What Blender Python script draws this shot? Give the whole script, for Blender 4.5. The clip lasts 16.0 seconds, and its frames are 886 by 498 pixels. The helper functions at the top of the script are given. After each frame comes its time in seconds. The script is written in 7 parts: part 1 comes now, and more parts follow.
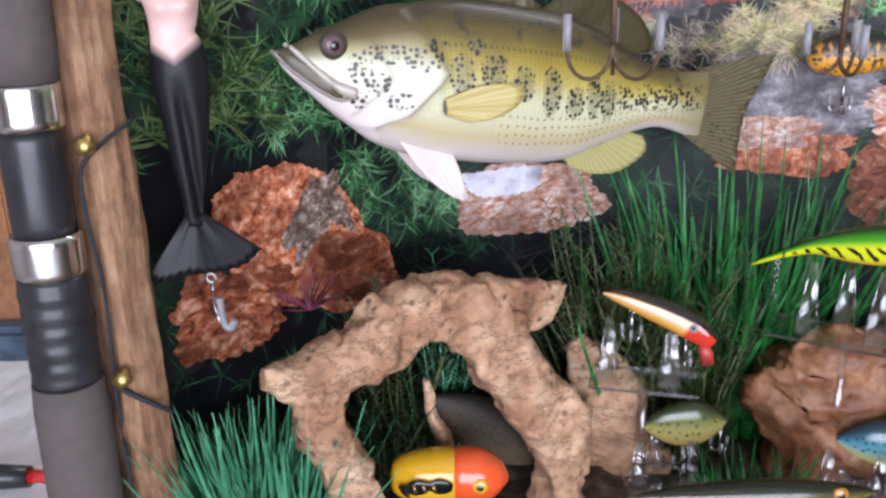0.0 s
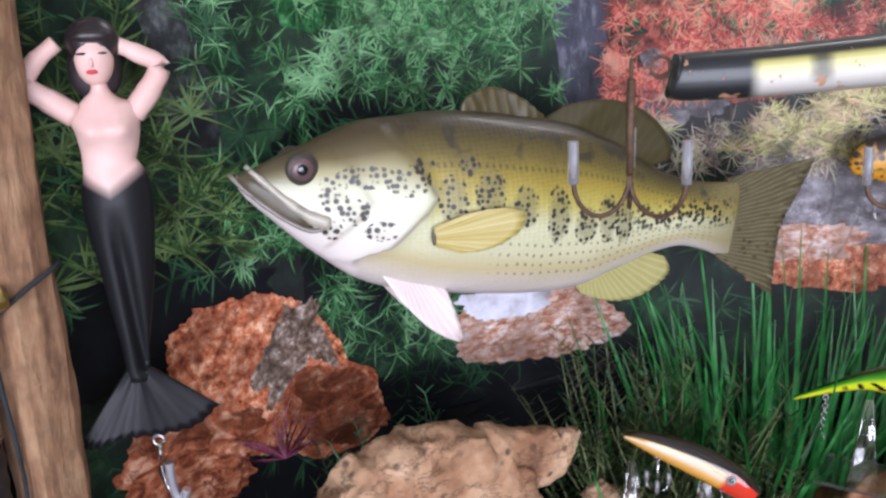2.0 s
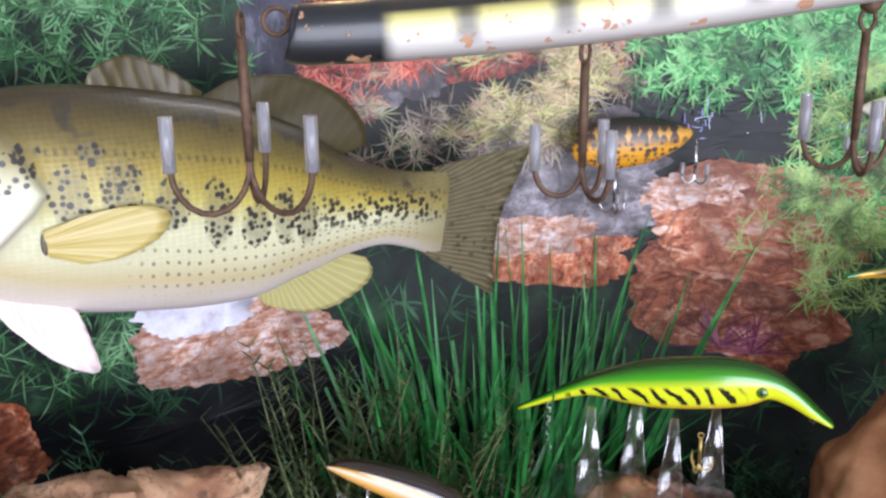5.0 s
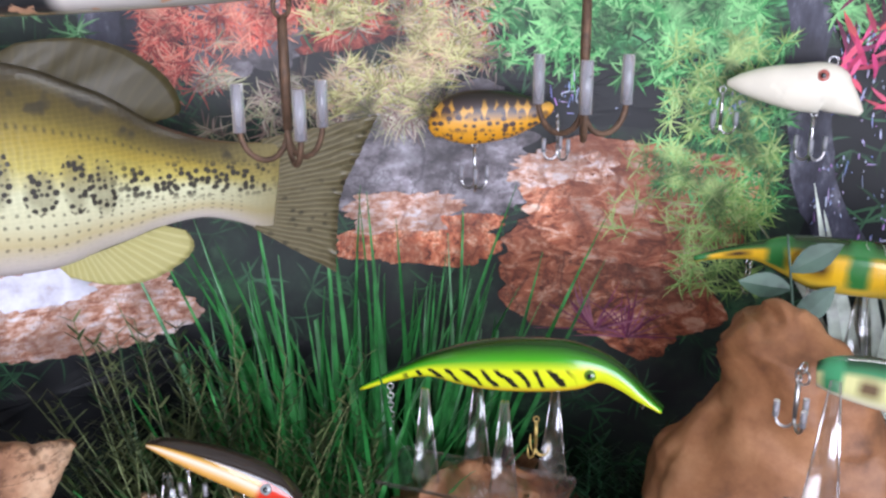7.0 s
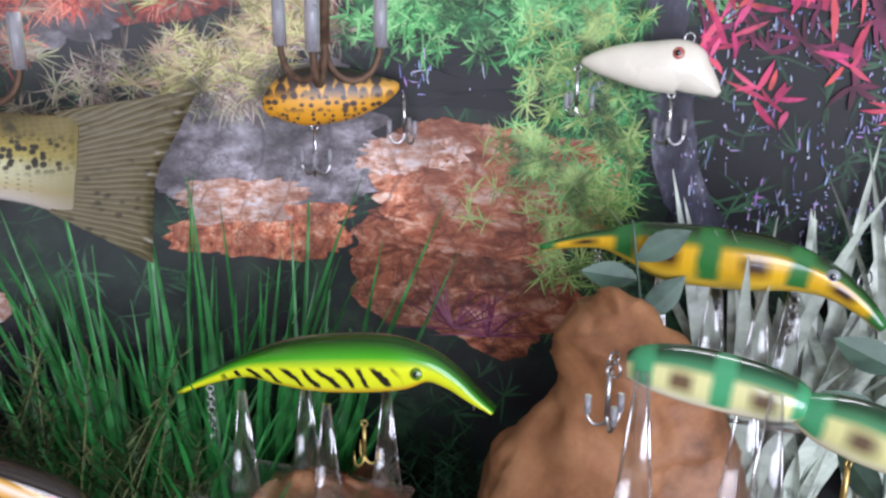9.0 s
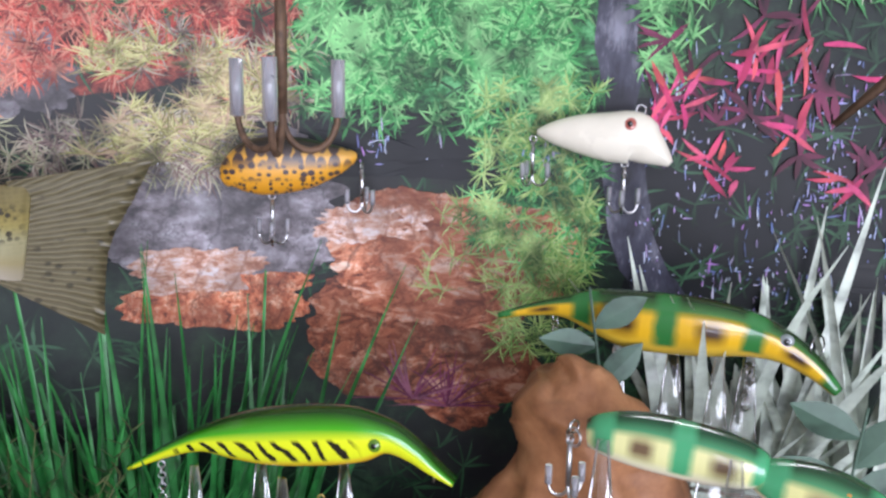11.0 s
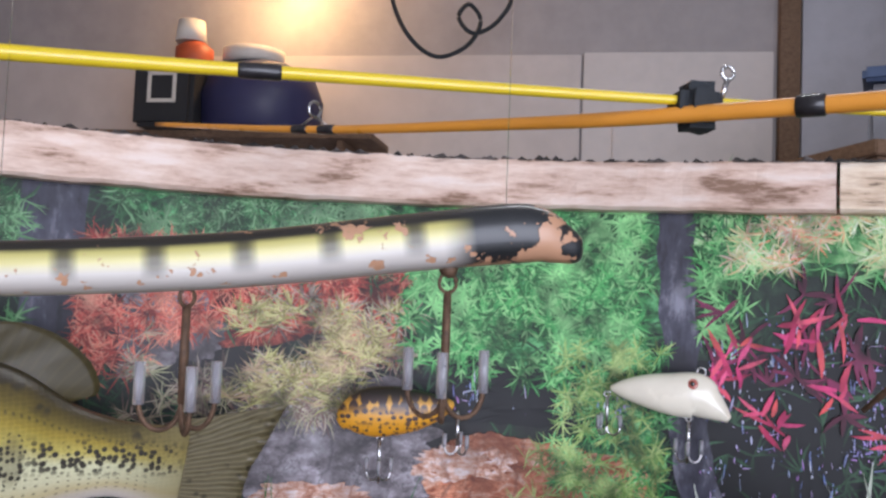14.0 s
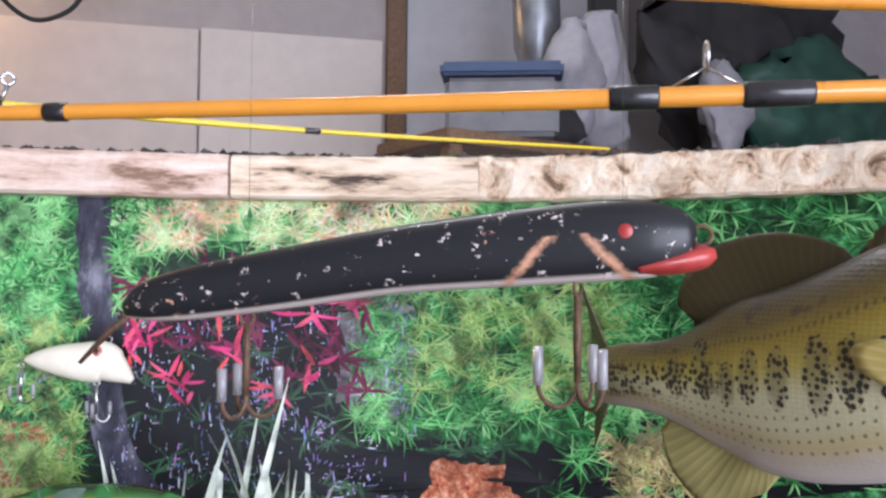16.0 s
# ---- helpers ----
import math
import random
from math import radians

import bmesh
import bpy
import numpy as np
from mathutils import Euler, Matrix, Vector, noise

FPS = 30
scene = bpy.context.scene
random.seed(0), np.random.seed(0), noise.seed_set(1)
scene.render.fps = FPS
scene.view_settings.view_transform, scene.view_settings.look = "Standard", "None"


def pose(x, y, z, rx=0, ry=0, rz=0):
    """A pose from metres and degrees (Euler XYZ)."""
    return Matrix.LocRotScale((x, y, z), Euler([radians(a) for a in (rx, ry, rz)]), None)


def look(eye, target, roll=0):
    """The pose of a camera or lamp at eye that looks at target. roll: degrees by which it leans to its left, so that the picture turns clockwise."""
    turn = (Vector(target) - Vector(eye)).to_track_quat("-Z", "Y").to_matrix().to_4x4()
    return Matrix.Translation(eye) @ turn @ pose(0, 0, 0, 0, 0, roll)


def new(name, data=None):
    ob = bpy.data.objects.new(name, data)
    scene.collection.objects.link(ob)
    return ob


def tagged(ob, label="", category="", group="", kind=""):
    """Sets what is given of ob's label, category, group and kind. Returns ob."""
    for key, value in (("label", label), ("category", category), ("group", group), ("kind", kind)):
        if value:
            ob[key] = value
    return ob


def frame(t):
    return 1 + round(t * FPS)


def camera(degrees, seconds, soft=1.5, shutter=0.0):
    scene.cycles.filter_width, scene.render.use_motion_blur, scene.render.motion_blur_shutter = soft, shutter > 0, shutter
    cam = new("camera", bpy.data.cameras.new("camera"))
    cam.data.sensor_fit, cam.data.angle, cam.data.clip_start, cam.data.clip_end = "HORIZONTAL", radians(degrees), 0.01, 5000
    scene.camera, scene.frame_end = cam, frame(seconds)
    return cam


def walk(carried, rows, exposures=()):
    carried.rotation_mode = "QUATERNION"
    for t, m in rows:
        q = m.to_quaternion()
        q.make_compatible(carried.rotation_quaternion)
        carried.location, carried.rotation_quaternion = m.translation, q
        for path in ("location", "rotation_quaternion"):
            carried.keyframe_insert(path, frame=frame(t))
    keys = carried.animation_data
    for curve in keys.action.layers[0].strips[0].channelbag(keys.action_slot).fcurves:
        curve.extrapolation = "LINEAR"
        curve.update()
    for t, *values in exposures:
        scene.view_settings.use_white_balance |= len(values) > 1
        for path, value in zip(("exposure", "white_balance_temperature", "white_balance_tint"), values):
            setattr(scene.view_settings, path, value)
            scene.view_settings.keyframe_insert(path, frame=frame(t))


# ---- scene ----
cam = camera(53.4, 16.0, soft=2.6)
PATH = [
    (0, (-0.2534, -0.1999, 1.4471), (-0.2777, 0.7433, 1.1156), -1.48),
    (0.5, (-0.2482, -0.1943, 1.4641), (-0.2625, 0.7537, 1.1461), -1.43),
    (1, (-0.2429, -0.1724, 1.4664), (-0.2565, 0.7822, 1.1687), -2.07),
    (1.5, (-0.2341, -0.1367, 1.4672), (-0.2562, 0.8222, 1.1841), -2.45),
    (2, (-0.2389, -0.1012, 1.4652), (-0.2798, 0.8635, 1.2050), -2.30),
    (2.5, (-0.2444, -0.0655, 1.4588), (-0.2876, 0.8993, 1.1994), -2.31),
    (3, (-0.2420, -0.0264, 1.4520), (-0.2776, 0.9395, 1.1958), -2.32),
    (3.5, (-0.2191, -0.0078, 1.4486), (-0.2021, 0.9571, 1.1865), -1.80),
    (4, (-0.2041, -0.0059, 1.4464), (-0.1484, 0.9562, 1.1794), -1.64),
    (4.5, (-0.1825, -0.0078, 1.4437), (-0.0732, 0.9481, 1.1710), -1.13),
    (5, (-0.1568, -0.0204, 1.4438), (0.0143, 0.9271, 1.1735), -0.66),
    (5.2, (-0.1490, -0.0302, 1.4514), (0.0387, 0.9120, 1.1737), -0.04),
    (7.3, (-0.0318, -0.0205, 1.4283), (0.1178, 0.9261, 1.1429), -0.31),
    (7.5, (-0.0262, -0.0158, 1.4262), (0.1324, 0.9304, 1.1439), -0.00),
    (8, (-0.0145, -0.0074, 1.4177), (0.1671, 0.9341, 1.1340), 0.37),
    (8.5, (0.0016, -0.0039, 1.4107), (0.2027, 0.9355, 1.1333), 0.72),
    (9, (0.0311, 0.0033, 1.4044), (0.2411, 0.9431, 1.1348), 0.75),
    (9.2, (0.0316, 0.0041, 1.4041), (0.2516, 0.9444, 1.1445), 1.04),
    (11.3, (0.0311, 0.0037, 1.4041), (0.2915, 0.9563, 1.2470), 0.69),
    (11.5, (0.0290, 0.0013, 1.4049), (0.2751, 0.9634, 1.2872), 0.50),
    (12, (0.0172, -0.0137, 1.4094), (0.2368, 0.9617, 1.3907), 0.57),
    (12.5, (-0.0074, -0.0192, 1.4074), (0.1885, 0.9614, 1.4207), 0.94),
    (13, (-0.0507, -0.0291, 1.4166), (0.1110, 0.9574, 1.4415), 1.88),
    (13.5, (-0.0703, -0.0510, 1.4242), (0.0743, 0.9376, 1.4672), 2.48),
    (14, (-0.0242, -0.0769, 1.4281), (0.1865, 0.8988, 1.4878), 2.20),
    (14.5, (0.0366, -0.1136, 1.4360), (0.3704, 0.8266, 1.5031), 1.86),
    (15, (0.0738, -0.1551, 1.4319), (0.5229, 0.7363, 1.4915), 1.66),
    (15.5, (0.0986, -0.1928, 1.4302), (0.6151, 0.6618, 1.4843), 1.10),
    (16, (0.1133, -0.2247, 1.4303), (0.6774, 0.5999, 1.4722), 0.47),
]
walk(cam, [(t, look(eye, target, roll)) for t, eye, target, roll in PATH], exposures=((0, 0.17), (1.5, 0.12), (3, 0.03), (5, 0.28), (7.5, 0.25), (9, 0.1), (11.5, 0.2), (12.2, -0.02), (13.5, -0.2), (15, -0.02), (16, 0.34)))

# ---- light ----
world = bpy.data.worlds.new("sky")
scene.world = world
world.use_nodes = True
wnt = world.node_tree
sky = wnt.nodes.new("ShaderNodeTexSky")
sky.sky_type, sky.sun_disc, sky.sun_elevation, sky.sun_rotation = "NISHITA", False, radians(40), radians(200)
wnt.links.new(sky.outputs[0], wnt.nodes["Background"].inputs[0])
wnt.nodes["Background"].inputs[1].default_value = 0.12


def area(name, at, target, sx, sy, watts, colour):
    data = bpy.data.lights.new(name, "AREA")
    data.shape, data.size, data.size_y, data.energy, data.color = "RECTANGLE", sx, sy, watts, colour
    ob = new(name, data)
    ob.matrix_world = look(at, target)
    return ob


# daylight through the open garage door behind the camera
area("door_daylight", (0.3, -3.3, 1.55), (0.2, 0.3, 1.3), 4.2, 2.3, 258, (0.79, 0.82, 1.0))
# added fill under the ceiling, behind the display; brightens the far wall, no fitting seen
area("fill_light", (1.2, 1.7, 3.66), (1.2, 2.3, 1.0), 1.5, 0.25, 29, (0.92, 0.94, 1.0))


# ---- materials ----
class Mat:
    """A small node graph round one Principled shader."""

    def __init__(self, name, rough=0.5, metal=0.0, coat=0.0, spec=0.5):
        self.m = bpy.data.materials.new(name)
        self.m.use_nodes = True
        self.nt = self.m.node_tree
        self.b = self.nt.nodes["Principled BSDF"]
        self.b.inputs["Roughness"].default_value = rough
        self.b.inputs["Metallic"].default_value = metal
        self.b.inputs["Coat Weight"].default_value = coat
        self.b.inputs["Coat Roughness"].default_value = 0.08
        self.b.inputs["Specular IOR Level"].default_value = spec
        self.tc = self.nt.nodes.new("ShaderNodeTexCoord")

    def put(self, sock, v):
        if hasattr(v, "links"):
            self.nt.links.new(v, sock)
        elif isinstance(v, (tuple, list)) and len(v) == 3 and sock.type == "RGBA":
            sock.default_value = (*v, 1)
        else:
            sock.default_value = v

    def node(self, kind, out=0, **ins):
        n = self.nt.nodes.new("ShaderNode" + kind)
        for k, v in ins.items():
            if k in n.inputs:
                self.put(n.inputs[k], v)
        return n.outputs[out]

    def math(self, op, a, b=0.0):
        n = self.nt.nodes.new("ShaderNodeMath")
        n.operation = op
        self.put(n.inputs[0], a)
        self.put(n.inputs[1], b)
        return n.outputs[0]

    def noise(self, scale, detail=4.0, vec=None, rough=0.55, stretch=None):
        v = vec or self.tc.outputs["Object"]
        if stretch:
            n = self.nt.nodes.new("ShaderNodeMapping")
            self.put(n.inputs[0], v)
            n.inputs["Scale"].default_value = stretch
            v = n.outputs[0]
        return self.node("TexNoise", 0, Vector=v, Scale=scale, Detail=detail, Roughness=rough)

    def voronoi(self, scale, vec=None, feature="F1", stretch=None, random=1.0):
        v = vec or self.tc.outputs["Object"]
        if stretch:
            n = self.nt.nodes.new("ShaderNodeMapping")
            self.put(n.inputs[0], v)
            n.inputs["Scale"].default_value = stretch
            v = n.outputs[0]
        n = self.nt.nodes.new("ShaderNodeTexVoronoi")
        n.feature = feature
        self.put(n.inputs["Vector"], v)
        n.inputs["Scale"].default_value = scale
        n.inputs["Randomness"].default_value = random
        return n.outputs["Distance"]

    def ramp(self, fac, *stops, step=False):
        n = self.nt.nodes.new("ShaderNodeValToRGB")
        e = n.color_ramp.elements
        while len(e) < len(stops):
            e.new(0.5)
        for el, (p, c) in zip(e, stops):
            el.position = p
            el.color = (*c, 1) if isinstance(c, (tuple, list)) else (c, c, c, 1)
        if step:
            n.color_ramp.interpolation = "CONSTANT"
        self.put(n.inputs[0], fac)
        return n.outputs[0]

    def mix(self, fac, a, b, kind="MIX"):
        n = self.nt.nodes.new("ShaderNodeMix")
        n.data_type, n.blend_type = "RGBA", kind
        self.put(n.inputs[0], fac)
        self.put(n.inputs[6], a)
        self.put(n.inputs[7], b)
        return n.outputs[2]

    def xyz(self, which, coord="Object"):
        n = self.nt.nodes.new("ShaderNodeSeparateXYZ")
        self.put(n.inputs[0], self.tc.outputs[coord])
        return n.outputs["XYZ".index(which)]

    def bump(self, height, strength=0.3, distance=0.002):
        self.put(self.b.inputs["Normal"], self.node("Bump", 0, Height=height, Strength=strength, Distance=distance))

    def colour(self, c):
        self.put(self.b.inputs["Base Color"], c)
        return self

    def rough(self, r):
        self.put(self.b.inputs["Roughness"], r)


def plain(name, c, rough=0.5, metal=0.0, coat=0.0, var=0.25, scale=60.0, bump=0.1):
    """A plain surface with two scales of mottling."""
    k = Mat(name, rough, metal, coat)
    n1, n2 = k.noise(scale, 5), k.noise(scale * 0.12, 3)
    dark = tuple(v * (1 - var) for v in c)
    light = tuple(min(1, v * (1 + var * 0.6)) for v in c)
    a = k.ramp(n1, (0.35, dark), (0.65, light))
    k.colour(k.mix(k.ramp(n2, (0.35, 0.0), (0.7, 0.6)), a, tuple(v * (1 - var * 0.7) for v in c)))
    k.rough(k.ramp(n1, (0.3, max(0.0, rough - 0.08)), (0.7, min(1, rough + 0.12))))
    if bump:
        k.bump(n1, bump, 0.001)
    return k.m


def leafy(name, *cols, rough=0.55):
    """Leaves whose tone changes from island to island."""
    k = Mat(name, rough, 0, 0.0)
    r = k.node("NewGeometry", 0)
    geo = k.nt.nodes[-1]
    stops = [((i + 0.5) / len(cols), c) for i, c in enumerate(cols)]
    base = k.ramp(geo.outputs["Random Per Island"], *stops)
    base = k.mix(k.ramp(k.noise(90), (0.4, 0.0), (0.7, 0.35)), base, tuple(v * 0.5 for v in cols[0]))
    # lighter and duller clumps
    base = k.mix(1.0, base, k.ramp(k.noise(38, 3), (0.36, 0.30), (0.50, 0.80), (0.66, 1.0)), "MULTIPLY")
    k.colour(k.mix(k.ramp(k.noise(21, 2), (0.54, 0.0), (0.70, 0.45)), base, tuple(min(1, v * 1.5 + 0.03) for v in cols[-1])))
    return k.m


def wood(name, a, b, c, grain=(4, 4, 40), scale=9.0, bump=0.5, rough=0.75):
    k = Mat(name, rough)
    g = k.noise(scale, 8, stretch=grain, rough=0.7)
    f = k.noise(scale * 6, 6)
    base = k.ramp(g, (0.3, a), (0.5, b), (0.68, c))
    k.colour(k.mix(k.ramp(f, (0.45, 0.0), (0.75, 0.5)), base, tuple(v * 0.45 for v in a)))
    k.bump(g, bump, 0.003)
    return k.m


def glassy(name, tint=(1, 1, 1), rough=0.05, ior=1.35):
    k = Mat(name, rough)
    k.b.inputs["Transmission Weight"].default_value = 1.0
    k.b.inputs["IOR"].default_value = ior
    k.colour(tint)
    k.rough(k.ramp(k.noise(40), (0.4, rough), (0.7, rough + 0.12)))
    return k.m


def rocky(name, a, b, c, crack=(0.03, 0.015, 0.01), scale=22.0, bump=0.6, coat=0.0, rough=0.7, stretch=None, warp=0.0, stain=0.85, facets=0.0):
    k = Mat(name, rough, 0, coat)
    n = k.noise(scale, 10, rough=0.68, stretch=stretch)
    n.node.inputs["Distortion"].default_value = warp
    m = k.noise(scale * 0.3, 4)
    base = k.ramp(n, (0.36, crack), (0.44, a), (0.53, b), (0.64, c))
    if facets:
        bent = k.node("VectorMath", 0)
        add = k.nt.nodes[-1]
        k.put(add.inputs[0], k.tc.outputs["Object"])
        k.put(add.inputs[1], k.ramp(k.noise(38, 5, rough=0.7), (0.3, 0.0), (0.7, 0.03)))
        crackle = k.voronoi(facets, vec=bent, feature="DISTANCE_TO_EDGE", stretch=(1, 1, 0.7))
        base = k.mix(k.ramp(crackle, (0.0, 0.75), (0.06, 0.0)), base, crack)
        cell = k.voronoi(facets * 0.7, vec=bent, stretch=(1, 1, 0.6))
        base = k.mix(k.ramp(cell, (0.25, 0.0), (0.75, 0.6)), base, tuple(v * 0.4 for v in a))
    k.colour(k.mix(k.ramp(m, (0.46, 0.0), (0.62, stain)), base, tuple(v * 0.22 for v in a)))
    k.bump(n, bump, 0.004)
    return k.m


def print_gloss(mat):
    """A printed, lightly glossy sheet."""
    b = mat.node_tree.nodes["Principled BSDF"]
    for link in list(b.inputs["Normal"].links) + list(b.inputs["Roughness"].links):
        mat.node_tree.links.remove(link)
    b.inputs["Roughness"].default_value = 0.42
    b.inputs["Specular IOR Level"].default_value = 0.24
    return mat


STEEL = plain("steel", (0.55, 0.55, 0.56), 0.25, 1.0, var=0.2, bump=0.05)
RUST = plain("rusty_wire", (0.13, 0.075, 0.045), 0.65, 0.35, var=0.5, scale=300, bump=0.4)
SLEEVE = plain("milky_sleeve", (0.50, 0.50, 0.55), 0.35, 0, 0.2, var=0.12)
SLEEVE.node_tree.nodes["Principled BSDF"].inputs["Transmission Weight"].default_value = 0.6
def clear_plastic(name, gloss):
    """Thin clear plastic: mostly let through, partly mirrored."""
    k = Mat(name)
    nt = k.nt
    t, g, mx = nt.nodes.new("ShaderNodeBsdfTransparent"), nt.nodes.new("ShaderNodeBsdfGlossy"), nt.nodes.new("ShaderNodeMixShader")
    t.inputs[0].default_value = (0.985, 0.99, 0.99, 1)
    g.inputs["Roughness"].default_value = 0.16
    k.put(mx.inputs[0], k.ramp(k.noise(60), (0.35, gloss * 0.7), (0.65, gloss * 1.3)))
    nt.links.new(t.outputs[0], mx.inputs[1])
    nt.links.new(g.outputs[0], mx.inputs[2])
    nt.links.new(mx.outputs[0], nt.nodes["Material Output"].inputs[0])
    return k.m


ACRYLIC = clear_plastic("clear_acrylic", 0.17)
ACRYLIC_EDGE = clear_plastic("cut_acrylic_edge", 0.55)
BRASS = plain("brass", (0.55, 0.40, 0.14), 0.35, 0.9, var=0.4, scale=200)
EYE_BLACK = plain("eye_black", (0.006, 0.006, 0.007), 0.12, 0, 0.6, var=0.1, bump=0)
CORD = plain("dark_cord", (0.018, 0.022, 0.026), 0.8, var=0.5, scale=400)


# ---- mesh helpers ----
def part(name, bm, mat, parent=None, label="", smooth=None):
    me = bpy.data.meshes.new(name)
    bm.normal_update()
    bm.to_mesh(me)
    bm.free()
    for m in mat if isinstance(mat, (list, tuple)) else [mat]:
        me.materials.append(m)
    if smooth is False:
        me.polygons.foreach_set("use_smooth", [False] * len(me.polygons))
    ob = new(name, me)
    ob.parent = parent
    return tagged(ob, label) if label else ob


def thing(name, at, label, category, group="", rz=0.0, kind=""):
    ob = new(name)
    ob.empty_display_size = 0.01
    ob.matrix_world = pose(*at, 0, 0, rz)
    bpy.context.view_layer.update()
    return tagged(ob, label, category, group, kind)


def sweep(bm, pts, rad, segs=12, cap=True, up=(0, 0, 1), power=2.0, mat=0):
    """A tube along points; rad: (across, upward) half-sizes for each point. Writes u along and v around."""
    uv = bm.loops.layers.uv.verify()
    pts = [Vector(p) for p in pts]
    run = [0.0]
    for a, b in zip(pts, pts[1:]):
        run.append(run[-1] + (b - a).length)
    run = [v / max(run[-1], 1e-9) for v in run]
    rings, up = [], Vector(up)
    n = len(pts)
    for i, p in enumerate(pts):
        d = (pts[min(i + 1, n - 1)] - pts[max(i - 1, 0)]).normalized()
        side = d.cross(up)
        side = side.normalized() if side.length > 1e-4 else d.orthogonal().normalized()
        high = side.cross(d).normalized()
        r = rad[i] if isinstance(rad, (list, tuple)) else rad
        ra, rb = r if isinstance(r, (list, tuple)) else (r, r)
        ring = []
        for s in range(segs):
            a = 2 * math.pi * s / segs
            ca, sa = math.cos(a), math.sin(a)
            ca = math.copysign(abs(ca) ** (2 / power), ca)
            sa = math.copysign(abs(sa) ** (2 / power), sa)
            ring.append(bm.verts.new(p + side * ra * ca + high * rb * sa))
        rings.append(ring)
    for i in range(n - 1):
        for s in range(segs):
            f = bm.faces.new((rings[i][s], rings[i][(s + 1) % segs], rings[i + 1][(s + 1) % segs], rings[i + 1][s]))
            f.material_index, f.smooth = mat, True
            us = (i, i, i + 1, i + 1)
            vs = (s, s + 1, s + 1, s)
            for lp, u, v in zip(f.loops, us, vs):
                lp[uv].uv = (run[u], v / segs)
    if cap:
        for ring, u in ((rings[0][::-1], 0.0), (rings[-1], 1.0)):
            f = bm.faces.new(ring)
            f.material_index = mat
            for lp in f.loops:
                lp[uv].uv = (u, 0.5)
    return rings


def smooth_path(pts, steps=6):
    """A Catmull-Rom line through rows of numbers."""
    rows = [np.array(p, float) for p in pts]
    rows = [2 * rows[0] - rows[1]] + rows + [2 * rows[-1] - rows[-2]]
    out = []
    for i in range(1, len(rows) - 2):
        p0, p1, p2, p3 = rows[i - 1 : i + 3]
        for k in range(steps):
            t = k / steps
            out.append(0.5 * (2 * p1 + (p2 - p0) * t + (2 * p0 - 5 * p1 + 4 * p2 - p3) * t * t + (3 * p1 - p0 - 3 * p2 + p3) * t**3))
    out.append(rows[-2])
    return out


def box(bm, sx, sy, sz, at=(0, 0, 0), bevel=0.002, rot=None):
    m = Matrix.Translation(at) @ (rot or Matrix()) @ Matrix.Diagonal((sx, sy, sz, 1))
    vs = bmesh.ops.create_cube(bm, size=1, matrix=m)["verts"]
    if bevel:
        es = list({e for v in vs for e in v.link_edges})
        bmesh.ops.bevel(bm, geom=es, offset=bevel, segments=2, affect="EDGES", clamp_overlap=True)
    return bm


def ball(bm, r, at, squash=(1, 1, 1), seg=14, rot=None):
    m = Matrix.Translation(at) @ (rot or Matrix()) @ Matrix.Diagonal((r * squash[0], r * squash[1], r * squash[2], 1))
    vs = bmesh.ops.create_uvsphere(bm, u_segments=seg, v_segments=seg // 2 + 1, radius=1, matrix=m)["verts"]
    for v in vs:
        for f in v.link_faces:
            f.smooth = True
    return bm


def torus(bm, at, big, small, rot=None, a0=0.0, a1=360.0, segs=18):
    pts = []
    for i in range(segs + 1):
        a = radians(a0 + (a1 - a0) * i / segs)
        v = Vector((big * math.cos(a), 0, big * math.sin(a)))
        pts.append(Vector(at) + ((rot or Matrix()) @ v))
    sweep(bm, pts, small, 8, True, up=(rot or Matrix()).to_3x3() @ Vector((0, 1, 0)))
    return bm


def polar(phi, z, r):
    a = radians(phi)
    return Vector((r * math.sin(a), r * math.cos(a), z))

# ---- setting: the garage ----
R = 0.592  # radius of the curved picture panel, whose axis is the world's z axis


def rad(phi):
    """The panel bends less sharply towards its right end."""
    return R + 0.0034 * 5 * math.log1p(math.exp(min(60, (phi - 36) / 5)))


FLOOR_Z = 0.985  # top of the display's base

WALLPAINT = plain("wall_paint", (0.54, 0.48, 0.455), 0.8, var=0.08, scale=8, bump=0.08)
WALLDARK = plain("upper_wall", (0.36, 0.33, 0.33), 0.85, var=0.12, scale=8)
CONCRETE = plain("concrete", (0.42, 0.41, 0.40), 0.85, var=0.25, scale=14, bump=0.3)
CEILING = plain("ceiling_paint", (0.55, 0.53, 0.50), 0.9, var=0.08, scale=6)
CABINET = plain("cabinet_white", (0.54, 0.485, 0.46), 0.55, var=0.06, scale=10)
PALE = plain("pale_board", (0.47, 0.46, 0.50), 0.6, var=0.08, scale=10)
STUD = wood("dark_stud", (0.10, 0.055, 0.03), (0.17, 0.10, 0.06), (0.24, 0.15, 0.09))


def slab(name, sx, sy, sz, at, mat, bevel=0.0, **tags):
    bm = bmesh.new()
    box(bm, sx, sy, sz, (0, 0, 0), bevel)
    ob = part(name, bm, mat, smooth=False)
    ob.location = at
    return tagged(ob, tags.get("label", ""), tags.get("category", ""), "", tags.get("kind", "structure"))


